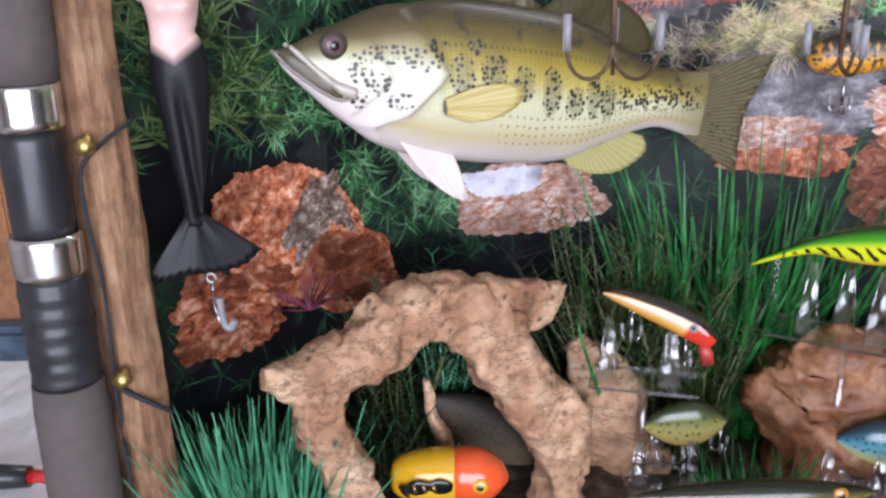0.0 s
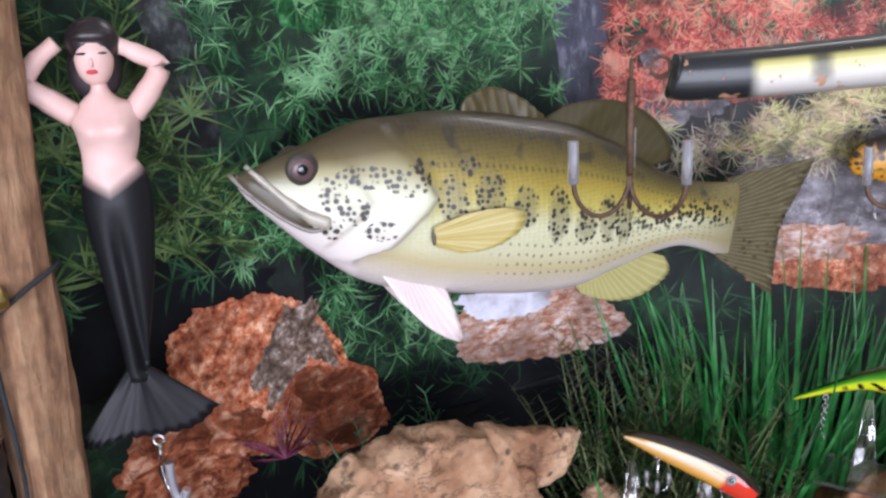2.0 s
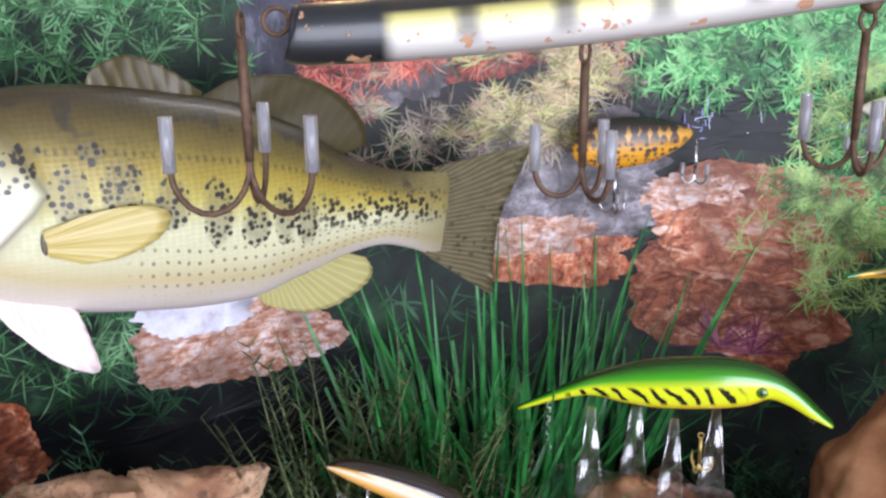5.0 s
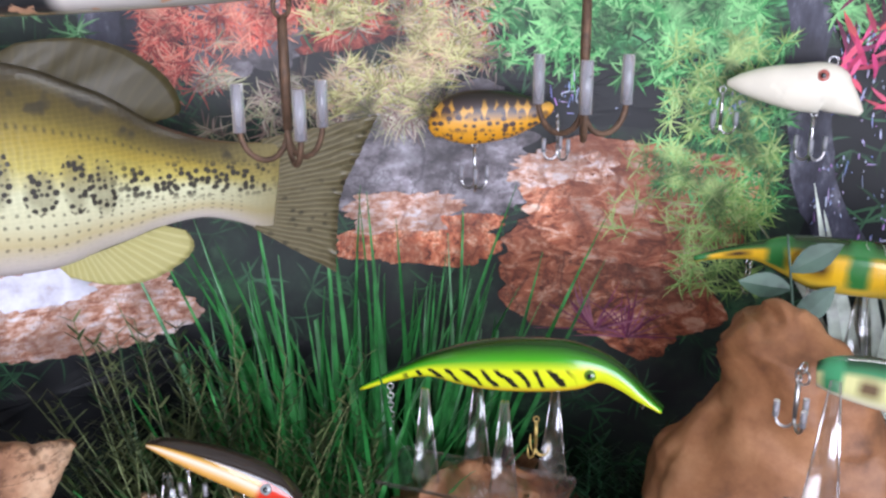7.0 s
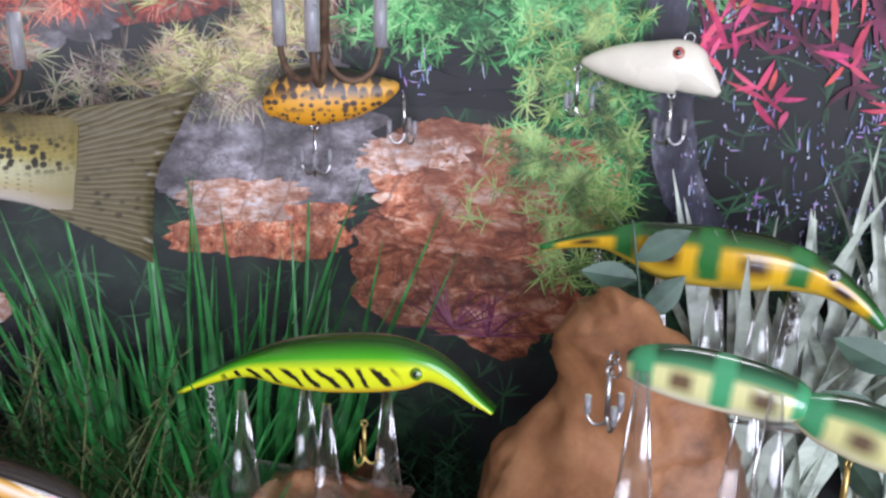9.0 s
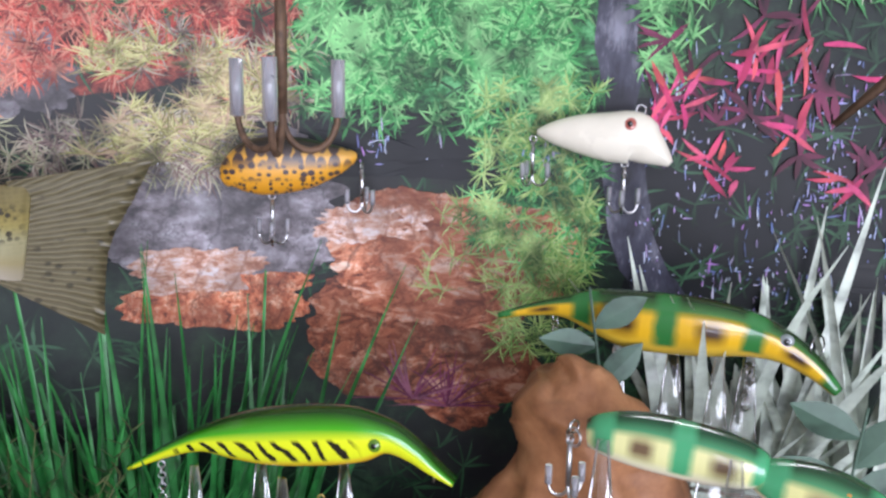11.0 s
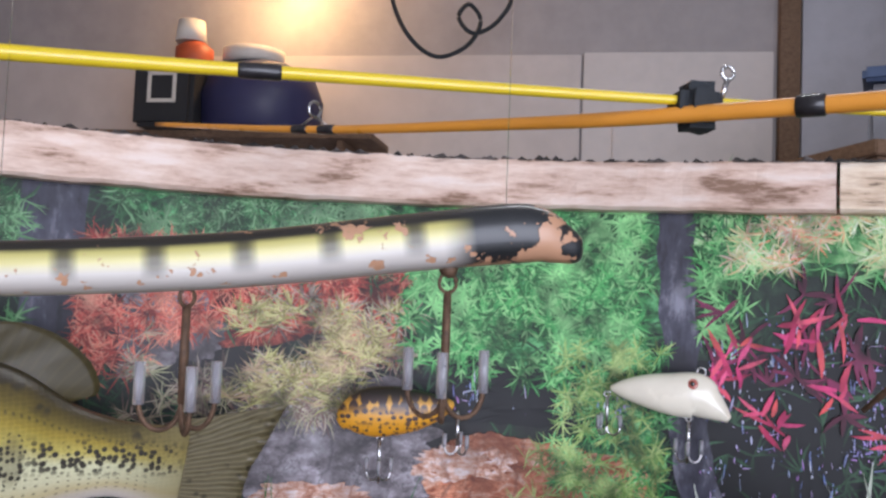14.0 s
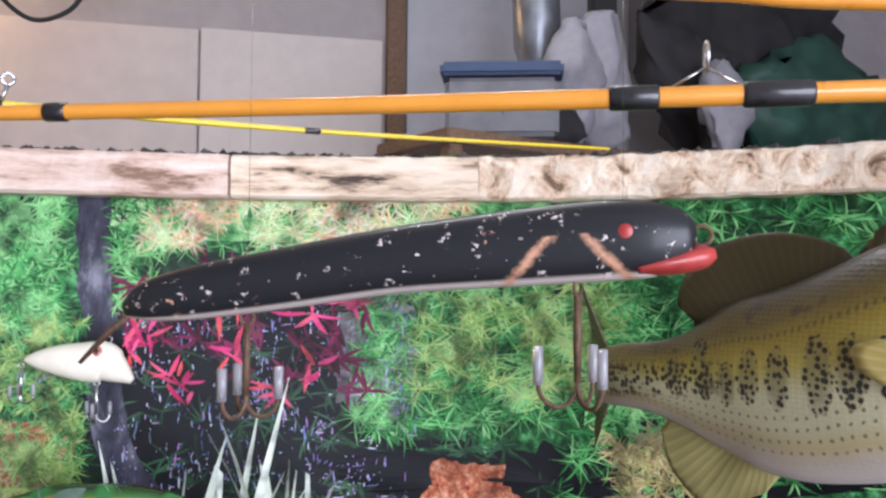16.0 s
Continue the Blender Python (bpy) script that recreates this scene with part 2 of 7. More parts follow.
slab("floor", 12.4, 10.6, 0.1, (1.8, 1.6, -0.05), CONCRETE, label="bare grey concrete garage floor", category="floor")
slab("ceiling", 12.4, 10.6, 0.1, (1.8, 1.6, 3.75), CEILING, label="plain painted garage ceiling", category="ceiling")
slab("wall_west", 0.12, 10.6, 3.7, (-4.35, 1.6, 1.85), WALLPAINT, label="pale painted garage side wall", category="wall")
slab("wall_east", 0.12, 8.4, 3.7, (7.95, 0.5, 1.85), WALLPAINT, label="pale painted garage side wall", category="wall")
slab("wall_south_a", 2.6, 0.12, 3.7, (-3.0, -3.6, 1.85), WALLPAINT, label="wall beside the open garage door", category="wall")
slab("wall_south_b", 5.4, 0.12, 3.7, (5.3, -3.6, 1.85), WALLPAINT, label="wall beside the open garage door", category="wall")
slab("wall_south_c", 4.3, 0.12, 1.0, (0.45, -3.6, 3.2), WALLPAINT, label="lintel over the open garage door", category="wall")
slab("ground", 40, 30, 0.1, (0, -18.7, -0.08), CONCRETE, label="sunlit concrete driveway outside", category="ground")

# far wall, askew to the display, with cream sheets and a dark stud between them
TURN = -21.0
ALONG, INTO = Vector((0.934, -0.358, 0)), Vector((0.358, 0.934, 0))


def on_wall(name, width, thick, height, along, z, mat, bevel, **tags):
    """A sheet whose back lies against the far wall; z is its middle."""
    at = Vector((1.65, 4.25, z)) + ALONG * along + INTO * (0.028 - thick / 2)
    ob = slab(name, width, thick, height, at, mat, bevel, **tags)
    ob.rotation_euler.z = radians(TURN)
    return ob


wall_far = slab("wall_north", 14.0, 0.12, 3.7, Vector((1.65, 4.25, 1.85)) + INTO * 0.092 + ALONG * 0.2, WALLDARK, label="greyish brown painted garage wall", category="wall")
wall_far.rotation_euler.z = radians(TURN)
on_wall("wall_panel_1", 3.50, 0.03, 2.76, -1.78, 1.38, WALLPAINT, 0.004, label="cream painted wall sheet with a seam", category="wall panel")
on_wall("wall_panel_2", 0.96, 0.034, 2.77, 0.462, 1.385, CABINET, 0.004, label="cream painted wall sheet beside a stud", category="wall panel")
on_wall("wall_panel_3", 1.32, 0.038, 3.5, 1.74, 1.75, PALE, 0.004, label="pale bluish white wall sheet", category="wall panel")
on_wall("wall_stud", 0.10, 0.07, 3.7, 1.015, 1.85, STUD, 0.004, label="bare dark wooden wall stud", category="stud")
on_wall("hatch_door", 0.72, 0.050, 0.66, 0.50, 2.12, CABINET, 0.003, label="small cream hatch door in the wall", category="hatch")

# ---- the display's stand ----
TABLETOP = wood("bench_wood", (0.16, 0.10, 0.06), (0.27, 0.18, 0.11), (0.36, 0.25, 0.16), grain=(40, 4, 4))
bench = thing("workbench", (0, 0.1, 0), "plain wooden workbench carrying the lure display", "workbench")
bm = bmesh.new()
box(bm, 1.7, 1.3, 0.045, (0.05, 0.25, 0.94), 0.004)
part("bench_top", bm, TABLETOP, bench)
for lx in (-0.75, 0.85):
    for ly in (-0.33, 0.83):
        bm = bmesh.new()
        box(bm, 0.08, 0.08, 0.918, (lx, ly, 0.459), 0.004)
        part("leg", bm, TABLETOP, bench)

GRAVEL = rocky("dark_substrate", (0.05, 0.035, 0.025), (0.09, 0.06, 0.04), (0.16, 0.12, 0.09), scale=60, bump=0.8)
bm = bmesh.new()
NA = 60
top = []
for i in range(NA + 1):
    a = -57 + 160 * i / NA
    top.append([bm.verts.new(polar(a, FLOOR_Z + 0.012 * noise.noise((a * 0.2, q * 9, 0)) + 0.01, 0.12 + (rad(a) - 0.121) * q)) for q in np.linspace(0, 1, 14)])
for i in range(NA):
    for j in range(13):
        bm.faces.new((top[i][j], top[i + 1][j], top[i + 1][j + 1], top[i][j + 1]))
base_ob = part("display_base", bm, GRAVEL)
tagged(base_ob, "dark gravelly base of the display", "display base", kind="structure")

# ---- curved panel with the printed aquarium picture ----
k = Mat("printed_sheet", 0.42, spec=0.24)
n1 = k.noise(26, 6, rough=0.65)
n2 = k.noise(7, 3)
dark = k.ramp(n1, (0.35, (0.004, 0.007, 0.007)), (0.52, (0.010, 0.022, 0.014)), (0.68, (0.03, 0.075, 0.035)))
k.colour(k.mix(k.ramp(n2, (0.42, 0.0), (0.62, 0.8)), dark, (0.014, 0.011, 0.014)))
SHEET = k.m
PANELBACK = wood("panel_back", (0.2, 0.14, 0.08), (0.3, 0.22, 0.14), (0.36, 0.28, 0.2))
panel = thing("picture_panel", (0, 0, FLOOR_Z), "curved panel covered with a glossy printed aquarium picture", "backdrop", kind="structure")
bm = bmesh.new()
P0, P1, ZT = -57.5, 104.0, 1.522
cols = []
for i in range(91):
    a = P0 + (P1 - P0) * i / 90
    cols.append([bm.verts.new(polar(a, z - FLOOR_Z, r)) for z, r in ((0.95, rad(a)), (ZT, rad(a)), (ZT, rad(a) + 0.008), (0.95, rad(a) + 0.008))])
for c, d in zip(cols, cols[1:]):
    for q in range(4):
        f = bm.faces.new((c[q], c[(q + 1) % 4], d[(q + 1) % 4], d[q]))
        f.material_index, f.smooth = (0, True) if q == 0 else (1, False)
bm.faces.new(cols[0][::-1])
bm.faces.new(cols[-1])
part("sheet", bm, [SHEET, PANELBACK], panel, smooth=False)


class Print:
    """Flat printed shapes lying on the panel, one thin layer after another."""

    level = 0

    def __init__(self):
        self.verts, self.faces = [], []
        Print.level += 1
        self.off = 0.0003 + 0.00012 * Print.level

    def at(self, phi, z, d=0.0):
        a, r = phi * math.pi / 180, (R if phi < 15 else rad(phi)) - self.off - d
        self.verts.append((r * math.sin(a), r * math.cos(a), z - FLOOR_Z))
        return len(self.verts) - 1

    def blade(self, phi, z, ang, length, width, bend=0.0, d=0.0):
        """A leaf from (phi, z) that runs at ang degrees (90: up)."""
        deg = 180 / math.pi / R
        n = 3
        x = y = 0.0
        prev = None
        for i in range(n + 1):
            a = radians(ang + bend * i / n)
            if i == n:
                self.faces.append((*prev, self.at(phi + x * deg, z + y, d)))
                break
            w = width * math.sin(math.pi * (0.16 + 0.84 * i / n))
            sx, sy = -math.sin(a) * w / 2, math.cos(a) * w / 2
            pair = (self.at(phi + (x + sx) * deg, z + y + sy, d), self.at(phi + (x - sx) * deg, z + y - sy, d))
            if prev:
                self.faces.append((*prev, pair[1], pair[0]))
            prev = pair
            x += math.cos(a) * length / n
            y += math.sin(a) * length / n

    def tufts(self, phi0, phi1, z0, z1, count, leaves, length, width, spread=360, mid=90, bend=40, edge=0.5):
        """Rosettes scattered in an uneven patch."""
        for i in range(count):
            p, q = random.random(), random.random()
            phi, z = phi0 + (phi1 - phi0) * p, z0 + (z1 - z0) * q
            rim = min(p, 1 - p, q, 1 - q)
            if noise.noise((phi * 0.35, z * 45, 3.7)) + 0.9 * rim < -0.05 * edge - 0.1:
                continue
            d = random.random() * 0.00008
            for j in range(leaves):
                ang = mid + spread * (random.random() - 0.5)
                self.blade(phi, z, ang, length * random.uniform(0.5, 1.2), width * random.uniform(0.7, 1.3), random.uniform(-bend, bend), d + j * 0.000004)

    def blob(self, phi, z, w, h, wob=0.16, seed=0.0, lean=0.0, power=2.4, n=220):
        """A rounded, uneven patch: w degrees wide, h metres high."""
        mid = self.at(phi, z)
        rings = []
        for k in (0.35, 0.7, 1.0):
            ring = []
            for i in range(n):
                a = 2 * math.pi * i / n
                g = 1 + wob * 2 * noise.noise((math.cos(a) * 1.4 + seed, math.sin(a) * 1.4, seed)) + wob * 0.7 * noise.noise((math.cos(a) * 6 + seed, math.sin(a) * 6, 1)) + 0.04 * noise.noise((math.cos(a) * 14 + seed, math.sin(a) * 14, 4)) + 0.016 * noise.noise((math.cos(a) * 30 + seed, math.sin(a) * 30, 7))
                ca, sa = math.cos(a), math.sin(a)
                x = k * g * w / 2 * math.copysign(abs(ca) ** (2 / power), ca)
                y = k * g * h / 2 * math.copysign(abs(sa) ** (2 / power), sa)
                ring.append(self.at(phi + x + lean * y * 100, z + y))
            rings.append(ring)
        for i in range(n):
            j = (i + 1) % n
            self.faces.append((mid, rings[0][i], rings[0][j]))
            for a, b in zip(rings, rings[1:]):
                self.faces.append((a[i], b[i], b[j], a[j]))

    def band(self, pts, widths, wob=0.0):
        """An upright strip, such as a trunk, through (phi, z) points."""
        rows = smooth_path([(*p, w) for p, w in zip(pts, widths)], 8)
        prev = None
        for i, (phi, z, w) in enumerate(rows):
            g = wob * noise.noise((i * 0.4, phi, 2))
            pair = [self.at(phi + s * w / 2 + g, z) for s in (-1, -0.3, 0.3, 1)]
            if prev:
                for q in range(3):
                    self.faces.append((prev[q], prev[q + 1], pair[q + 1], pair[q]))
            prev = pair

    def done(self, name, mat, label):
        me = bpy.data.meshes.new(name)
        me.from_pydata(self.verts, [], self.faces)
        me.materials.append(print_gloss(mat))
        ob = new(name, me)
        ob.parent = panel
        tagged(ob, label)
        return tagged(ob, kind="stuff")


G_DEEP = leafy("print_deep_green", (0.012, 0.035, 0.018), (0.02, 0.07, 0.03), (0.035, 0.11, 0.05))
G_MOSS = leafy("print_moss", (0.018, 0.06, 0.022), (0.035, 0.13, 0.045), (0.07, 0.23, 0.08), (0.20, 0.40, 0.19))
G_GRASS = leafy("print_leaf_grass", (0.02, 0.05, 0.015), (0.06, 0.12, 0.035), (0.15, 0.22, 0.08))
G_BRIGHT = leafy("print_bright_green", (0.018, 0.12, 0.03), (0.045, 0.29, 0.075), (0.10, 0.45, 0.12), (0.28, 0.64, 0.24))
G_LIME = leafy("print_lime", (0.12, 0.25, 0.06), (0.26, 0.42, 0.10), (0.42, 0.56, 0.20))
C_RED = leafy("print_red_plant", (0.20, 0.03, 0.025), (0.55, 0.07, 0.05), (0.74, 0.15, 0.10), (0.72, 0.30, 0.20))
C_OLIVE = leafy("print_olive", (0.18, 0.16, 0.05), (0.44, 0.42, 0.14), (0.70, 0.66, 0.30), (0.46, 0.30, 0.20))
C_BUFF = leafy("print_buff", (0.14, 0.08, 0.07), (0.34, 0.24, 0.20), (0.56, 0.48, 0.38), (0.32, 0.33, 0.18))
C_MAGENTA = leafy("print_magenta", (0.42, 0.015, 0.08), (0.72, 0.04, 0.20), (0.86, 0.12, 0.30), (0.82, 0.10, 0.10))
C_MAROON = leafy("print_maroon", (0.06, 0.005, 0.02), (0.14, 0.01, 0.05), (0.24, 0.02, 0.09))
C_PURPLE = leafy("print_purple", (0.14, 0.02, 0.06), (0.28, 0.06, 0.13), (0.36, 0.14, 0.2))
C_PINK = leafy("print_pink_flower", (0.84, 0.30, 0.16), (0.84, 0.74, 0.44), (0.26, 0.58, 0.20), (0.90, 0.86, 0.74), (0.86, 0.46, 0.34), (0.34, 0.62, 0.26))
C_SPARK = leafy("print_sparkle", (0.14, 0.20, 0.46), (0.34, 0.44, 0.74), (0.72, 0.78, 0.90), (0.42, 0.20, 0.55))
STONE_RED = rocky("print_red_rock", (0.40, 0.10, 0.045), (0.62, 0.22, 0.11), (0.88, 0.54, 0.36), scale=140, stain=0.5, facets=55)
STONE_STRIPE = rocky("print_grey_stripe", (0.13, 0.085, 0.06), (0.28, 0.20, 0.16), (0.66, 0.57, 0.52), scale=170, stain=0.4, facets=90)
STONE_PALE_GLARE = rocky("print_pale_rock_glare", (0.46, 0.22, 0.14), (0.66, 0.46, 0.38), (0.75, 0.70, 0.72), (0.22, 0.08, 0.05), scale=100, stretch=(1, 1, 2.2), stain=0.4, facets=45)
STONE_BIG = rocky("print_striped_rock", (0.40, 0.11, 0.05), (0.70, 0.29, 0.165), (0.94, 0.74, 0.60), (0.08, 0.025, 0.018), scale=46, stretch=(1, 1, 2.2), warp=0.9, stain=0.6, facets=34)
STONE_FLANK = rocky("print_rock_flank", (0.22, 0.058, 0.026), (0.40, 0.135, 0.066), (0.72, 0.42, 0.29), (0.03, 0.012, 0.01), scale=60, stretch=(1, 1, 1.8), warp=0.8, stain=0.7, facets=30)
STONE_GREY = rocky("print_grey_stone", (0.15, 0.13, 0.14), (0.25, 0.22, 0.245), (0.42, 0.40, 0.43), (0.05, 0.045, 0.05), scale=55, stretch=(1, 1, 1.6), stain=0.6, facets=40)
GLARE_WHITE = rocky("print_white_glare", (0.50, 0.48, 0.55), (0.62, 0.61, 0.69), (0.72, 0.72, 0.80), (0.42, 0.30, 0.28), scale=42)
TRUNK = rocky("print_trunk", (0.035, 0.035, 0.055), (0.055, 0.055, 0.08), (0.22, 0.22, 0.27), (0.008, 0.008, 0.012), scale=48, stretch=(1, 1, 0.35))
LOG = rocky("print_log", (0.02, 0.022, 0.024), (0.045, 0.05, 0.05), (0.12, 0.13, 0.13), scale=54)
SHADE = plain("print_dark_water", (0.004, 0.005, 0.007), 0.35, var=0.5, scale=30, bump=0)

p = Print()
p.blob(-43, 1.10, 30, 0.12, 0.2, 1)
p.blob(-22, 1.17, 30, 0.09, 0.2, 2)
p.blob(-32, 1.34, 12, 0.16, 0.3, 3)
p.blob(-48, 1.29, 14, 0.08, 0.3, 5)
p.blob(40, 1.33, 27, 0.16, 0.2, 4)
p.blob(17, 1.375, 19, 0.055, 0.3, 9)
p.blob(62, 1.27, 36, 0.09, 0.2, 6)
p.blob(64, 1.40, 9, 0.10, 0.3, 7)
p.done("printed_water", SHADE, "printed dark water behind the plants")
BED_GREEN = rocky("print_green_bed", (0.012, 0.075, 0.022), (0.03, 0.17, 0.05), (0.12, 0.40, 0.15), (0.004, 0.02, 0.008), scale=110)
BED_RED = rocky("print_red_bed", (0.10, 0.02, 0.015), (0.28, 0.05, 0.035), (0.48, 0.14, 0.09), (0.02, 0.01, 0.01), scale=110)
BED_PALE = rocky("print_pale_bed", (0.10, 0.34, 0.10), (0.30, 0.58, 0.24), (0.84, 0.80, 0.60), (0.03, 0.14, 0.04), scale=60, stain=0.2)
p = Print()
p.blob(-27, 1.485, 19, 0.085, 0.2, 61)
p.blob(18.5, 1.455, 19, 0.14, 0.12, 62, power=3)
p.blob(24.5, 1.345, 8, 0.12, 0.2, 63)
p.blob(47, 1.495, 36, 0.09, 0.12, 64, power=3)
p.blob(58, 1.36, 18, 0.15, 0.2, 65)
p.blob(84, 1.40, 40, 0.26, 0.1, 66, power=3)
p.blob(-2, 1.50, 24, 0.06, 0.15, 67)
p.done("printed_green_bed", BED_GREEN, "printed mass of green leaves")
p = Print()
p.blob(-2, 1.43, 23, 0.075, 0.2, 71)
p.done("printed_red_bed", BED_RED, "printed mass of red leaves")
p = Print()
p.blob(42, 1.488, 22, 0.045, 0.25, 73)
p.done("printed_pale_bed", BED_PALE, "printed pale flowering mass")
p = Print()
p.tufts(-57, -10, 1.31, 1.50, 300, 7, 0.022, 0.0016)
p.tufts(-34, -10, 1.18, 1.32, 130, 7, 0.022, 0.0012)
p.tufts(-57, -34, 1.05, 1.22, 60, 7, 0.022, 0.0014)
p.tufts(-10, 103, 1.02, 1.50, 900, 7, 0.022, 0.0018)
p.done("printed_undergrowth", G_DEEP, "printed deep green undergrowth")
p = Print()
p.band([(-15.6, 1.52), (-15.5, 1.44), (-15.4, 1.36)], [4.2, 4.0, 3.8], 0.4)
p.band([(28.2, 1.51), (28.6, 1.44), (29.0, 1.37), (30.2, 1.30), (32.6, 1.255)], [2.5, 2.5, 2.6, 2.8, 3.4], 0.5)
p.done("printed_trunk", TRUNK, "printed dark mossy trunks")
p = Print()
p.band([(-45.6, 1.50), (-44.6, 1.45), (-44.0, 1.39)], [3.2, 3.0, 4.2], 0.5)
p.band([(-46, 1.475), (-43, 1.43), (-39.5, 1.412)], [1.5, 2.2, 2.8], 0.5)
p.done("printed_log", LOG, "printed black log among the plants")
p = Print()
p.tufts(-44, -34, 1.40, 1.525, 60, 10, 0.016, 0.0009)
p.tufts(-36, -17, 1.40, 1.525, 330, 10, 0.016, 0.0011)
p.tufts(-33, -20, 1.45, 1.525, 330, 10, 0.014, 0.0012)
p.tufts(-43, -34, 1.31, 1.40, 70, 9, 0.017, 0.0011)
p.tufts(-12, 8, 1.44, 1.525, 360, 10, 0.014, 0.0012)
p.tufts(-36, -26, 1.22, 1.30, 70, 7, 0.02, 0.0009)
p.done("printed_moss", G_MOSS, "printed feathery green moss")
p = Print()
p.tufts(-56, -42, 1.325, 1.42, 85, 9, 0.028, 0.0016, 220, 60)
p.tufts(-55, -47, 1.42, 1.52, 30, 8, 0.028, 0.0016, 220, 60)
p.done("printed_leaf_grass", G_GRASS, "printed yellowish green leafy grass")
p = Print()
p.blob(4.6, 1.316, 15, 0.105, 0.2, 11, power=2.2)
p.blob(-8, 1.40, 8, 0.06, 0.25, 12)
p.blob(49.5, 1.37, 7, 0.10, 0.25, 13)
p.done("printed_grey_stone", STONE_GREY, "printed smooth grey stones")
p = Print()
p.tufts(-13.5, 9, 1.385, 1.465, 420, 13, 0.013, 0.0010)
p.tufts(-14, -6, 1.36, 1.44, 90, 11, 0.015, 0.0010)
p.done("printed_red_plant", C_RED, "printed clump of fine red plants")
p = Print()
p.tufts(-11, 4, 1.335, 1.40, 150, 12, 0.016, 0.0009)
p.tufts(-1, 10, 1.34, 1.43, 130, 12, 0.017, 0.0009)
p.done("printed_buff_plant", C_BUFF, "printed buff and pinkish fine plants")
p = Print()
p.tufts(-4, 8.5, 1.345, 1.42, 200, 11, 0.016, 0.0010, 240, 90)
p.done("printed_olive_plant", C_OLIVE, "printed olive yellow fine plants")
p = Print()
p.blob(-40.6, 1.230, 12.2, 0.122, 0.06, 21, -0.40, 2.5)
p.blob(-36.6, 1.196, 8.4, 0.076, 0.08, 22, -0.35)
p.blob(4.2, 1.258, 11, 0.044, 0.2, 24)
p.blob(56, 1.260, 7, 0.05, 0.2, 27)
p.done("printed_red_rock", STONE_RED, "printed reddish orange rocks")
p = Print()
p.blob(-46.6, 1.186, 10.0, 0.075, 0.2, 23)
p.blob(-35.4, 1.192, 6.6, 0.066, 0.14, 25, -0.35)
p.done("printed_rock_foot", STONE_FLANK, "printed shaded foot of the red rock")
p = Print()
p.blob(-39.0, 1.248, 3.4, 0.072, 0.25, 31, 0.45, 1.9)
p.blob(-37.2, 1.250, 2.2, 0.046, 0.3, 32, -0.5, 1.9)
p.done("printed_stripe", STONE_STRIPE, "printed grey streak on the red rock")
p = Print()
p.blob(16.8, 1.226, 14.0, 0.110, 0.14, 42, -0.35, 2.1)
p.done("printed_rock_flank", STONE_FLANK, "printed dark red streaked flank of the rock")
p = Print()
p.blob(18.4, 1.287, 17.5, 0.092, 0.12, 41, -0.1, 2.1)
p.done("printed_striped_rock", STONE_BIG, "printed large reddish rock with pale streaks")
p = Print()
p.blob(-19.5, 1.226, 14.5, 0.070, 0.14, 33, power=2.1)
p.blob(2.4, 1.276, 8.5, 0.030, 0.25, 34)
# pinkish white glare on top of the large rock, painted in pale rock colour
p.blob(13.4, 1.306, 7.0, 0.028, 0.3, 35)
p.done("printed_pale_rock_and_glare", STONE_PALE_GLARE, "printed pink and white rock, with painted glare on the large rock")
# bluish white glare, painted on as a flat patch of colour
p = Print()
p.blob(-21.6, 1.247, 7.4, 0.028, 0.2, 36)
p.done("printed_white_glare", GLARE_WHITE, "bluish white glare painted over the printed rocks")
p = Print()
p.blob(18.0, 1.351, 14, 0.034, 0.25, 51)
p.blob(69.5, 1.322, 4.0, 0.014, 0.2, 53)
p.done("printed_shadow", SHADE, "printed black water between rock and plants")
p = Print()
p.tufts(9, 27, 1.39, 1.525, 700, 10, 0.013, 0.0017)
p.tufts(9, 20, 1.37, 1.42, 60, 9, 0.013, 0.0015)
p.tufts(30, 33, 1.40, 1.525, 60, 9, 0.014, 0.0016)
p.tufts(20, 28, 1.28, 1.40, 190, 9, 0.012, 0.0012)
p.tufts(31, 64, 1.45, 1.525, 300, 9, 0.020, 0.0011)
p.tufts(48, 68, 1.31, 1.46, 300, 12, 0.021, 0.0012)
p.tufts(62, 103, 1.22, 1.525, 620, 10, 0.018, 0.0012)
p.done("printed_bright_plant", G_BRIGHT, "printed bright green stem plants")
p = Print()
p.tufts(20.5, 27.5, 1.28, 1.40, 110, 9, 0.013, 0.0012)
p.tufts(22, 27, 1.22, 1.31, 70, 10, 0.015, 0.0008)
p.tufts(17, 26, 1.26, 1.32, 60, 8, 0.014, 0.0007)
p.tufts(52, 66, 1.34, 1.44, 90, 11, 0.021, 0.0011)
p.done("printed_lime_plant", G_LIME, "printed yellowish green plants")
p = Print()
for i in range(1000):
    phi, z = (random.uniform(30.5, 52), random.uniform(1.255, 1.42)) if i % 5 else (random.uniform(11, 25.5), random.uniform(1.335, 1.368))
    if noise.noise((phi * 0.5, z * 60, 8)) < (0.06 if i % 5 else 0.36):
        continue
    for j in range(3):
        p.blade(phi + random.uniform(-1, 1), z + random.uniform(-0.01, 0.01), random.choice((88, 92, 95, 86, 90, 4)) + random.uniform(-14, 14), random.uniform(0.001, 0.004) * random.choice((0.6, 1, 1, 3.0)), random.uniform(0.0004, 0.0013))
p.done("printed_sparkle", C_SPARK, "printed bluish white glints on dark water")
p = Print()
p.tufts(31, 49, 1.33, 1.45, 34, 6, 0.022, 0.0032)
p.done("printed_maroon_plant", C_MAROON, "printed dark maroon leaves")
p = Print()
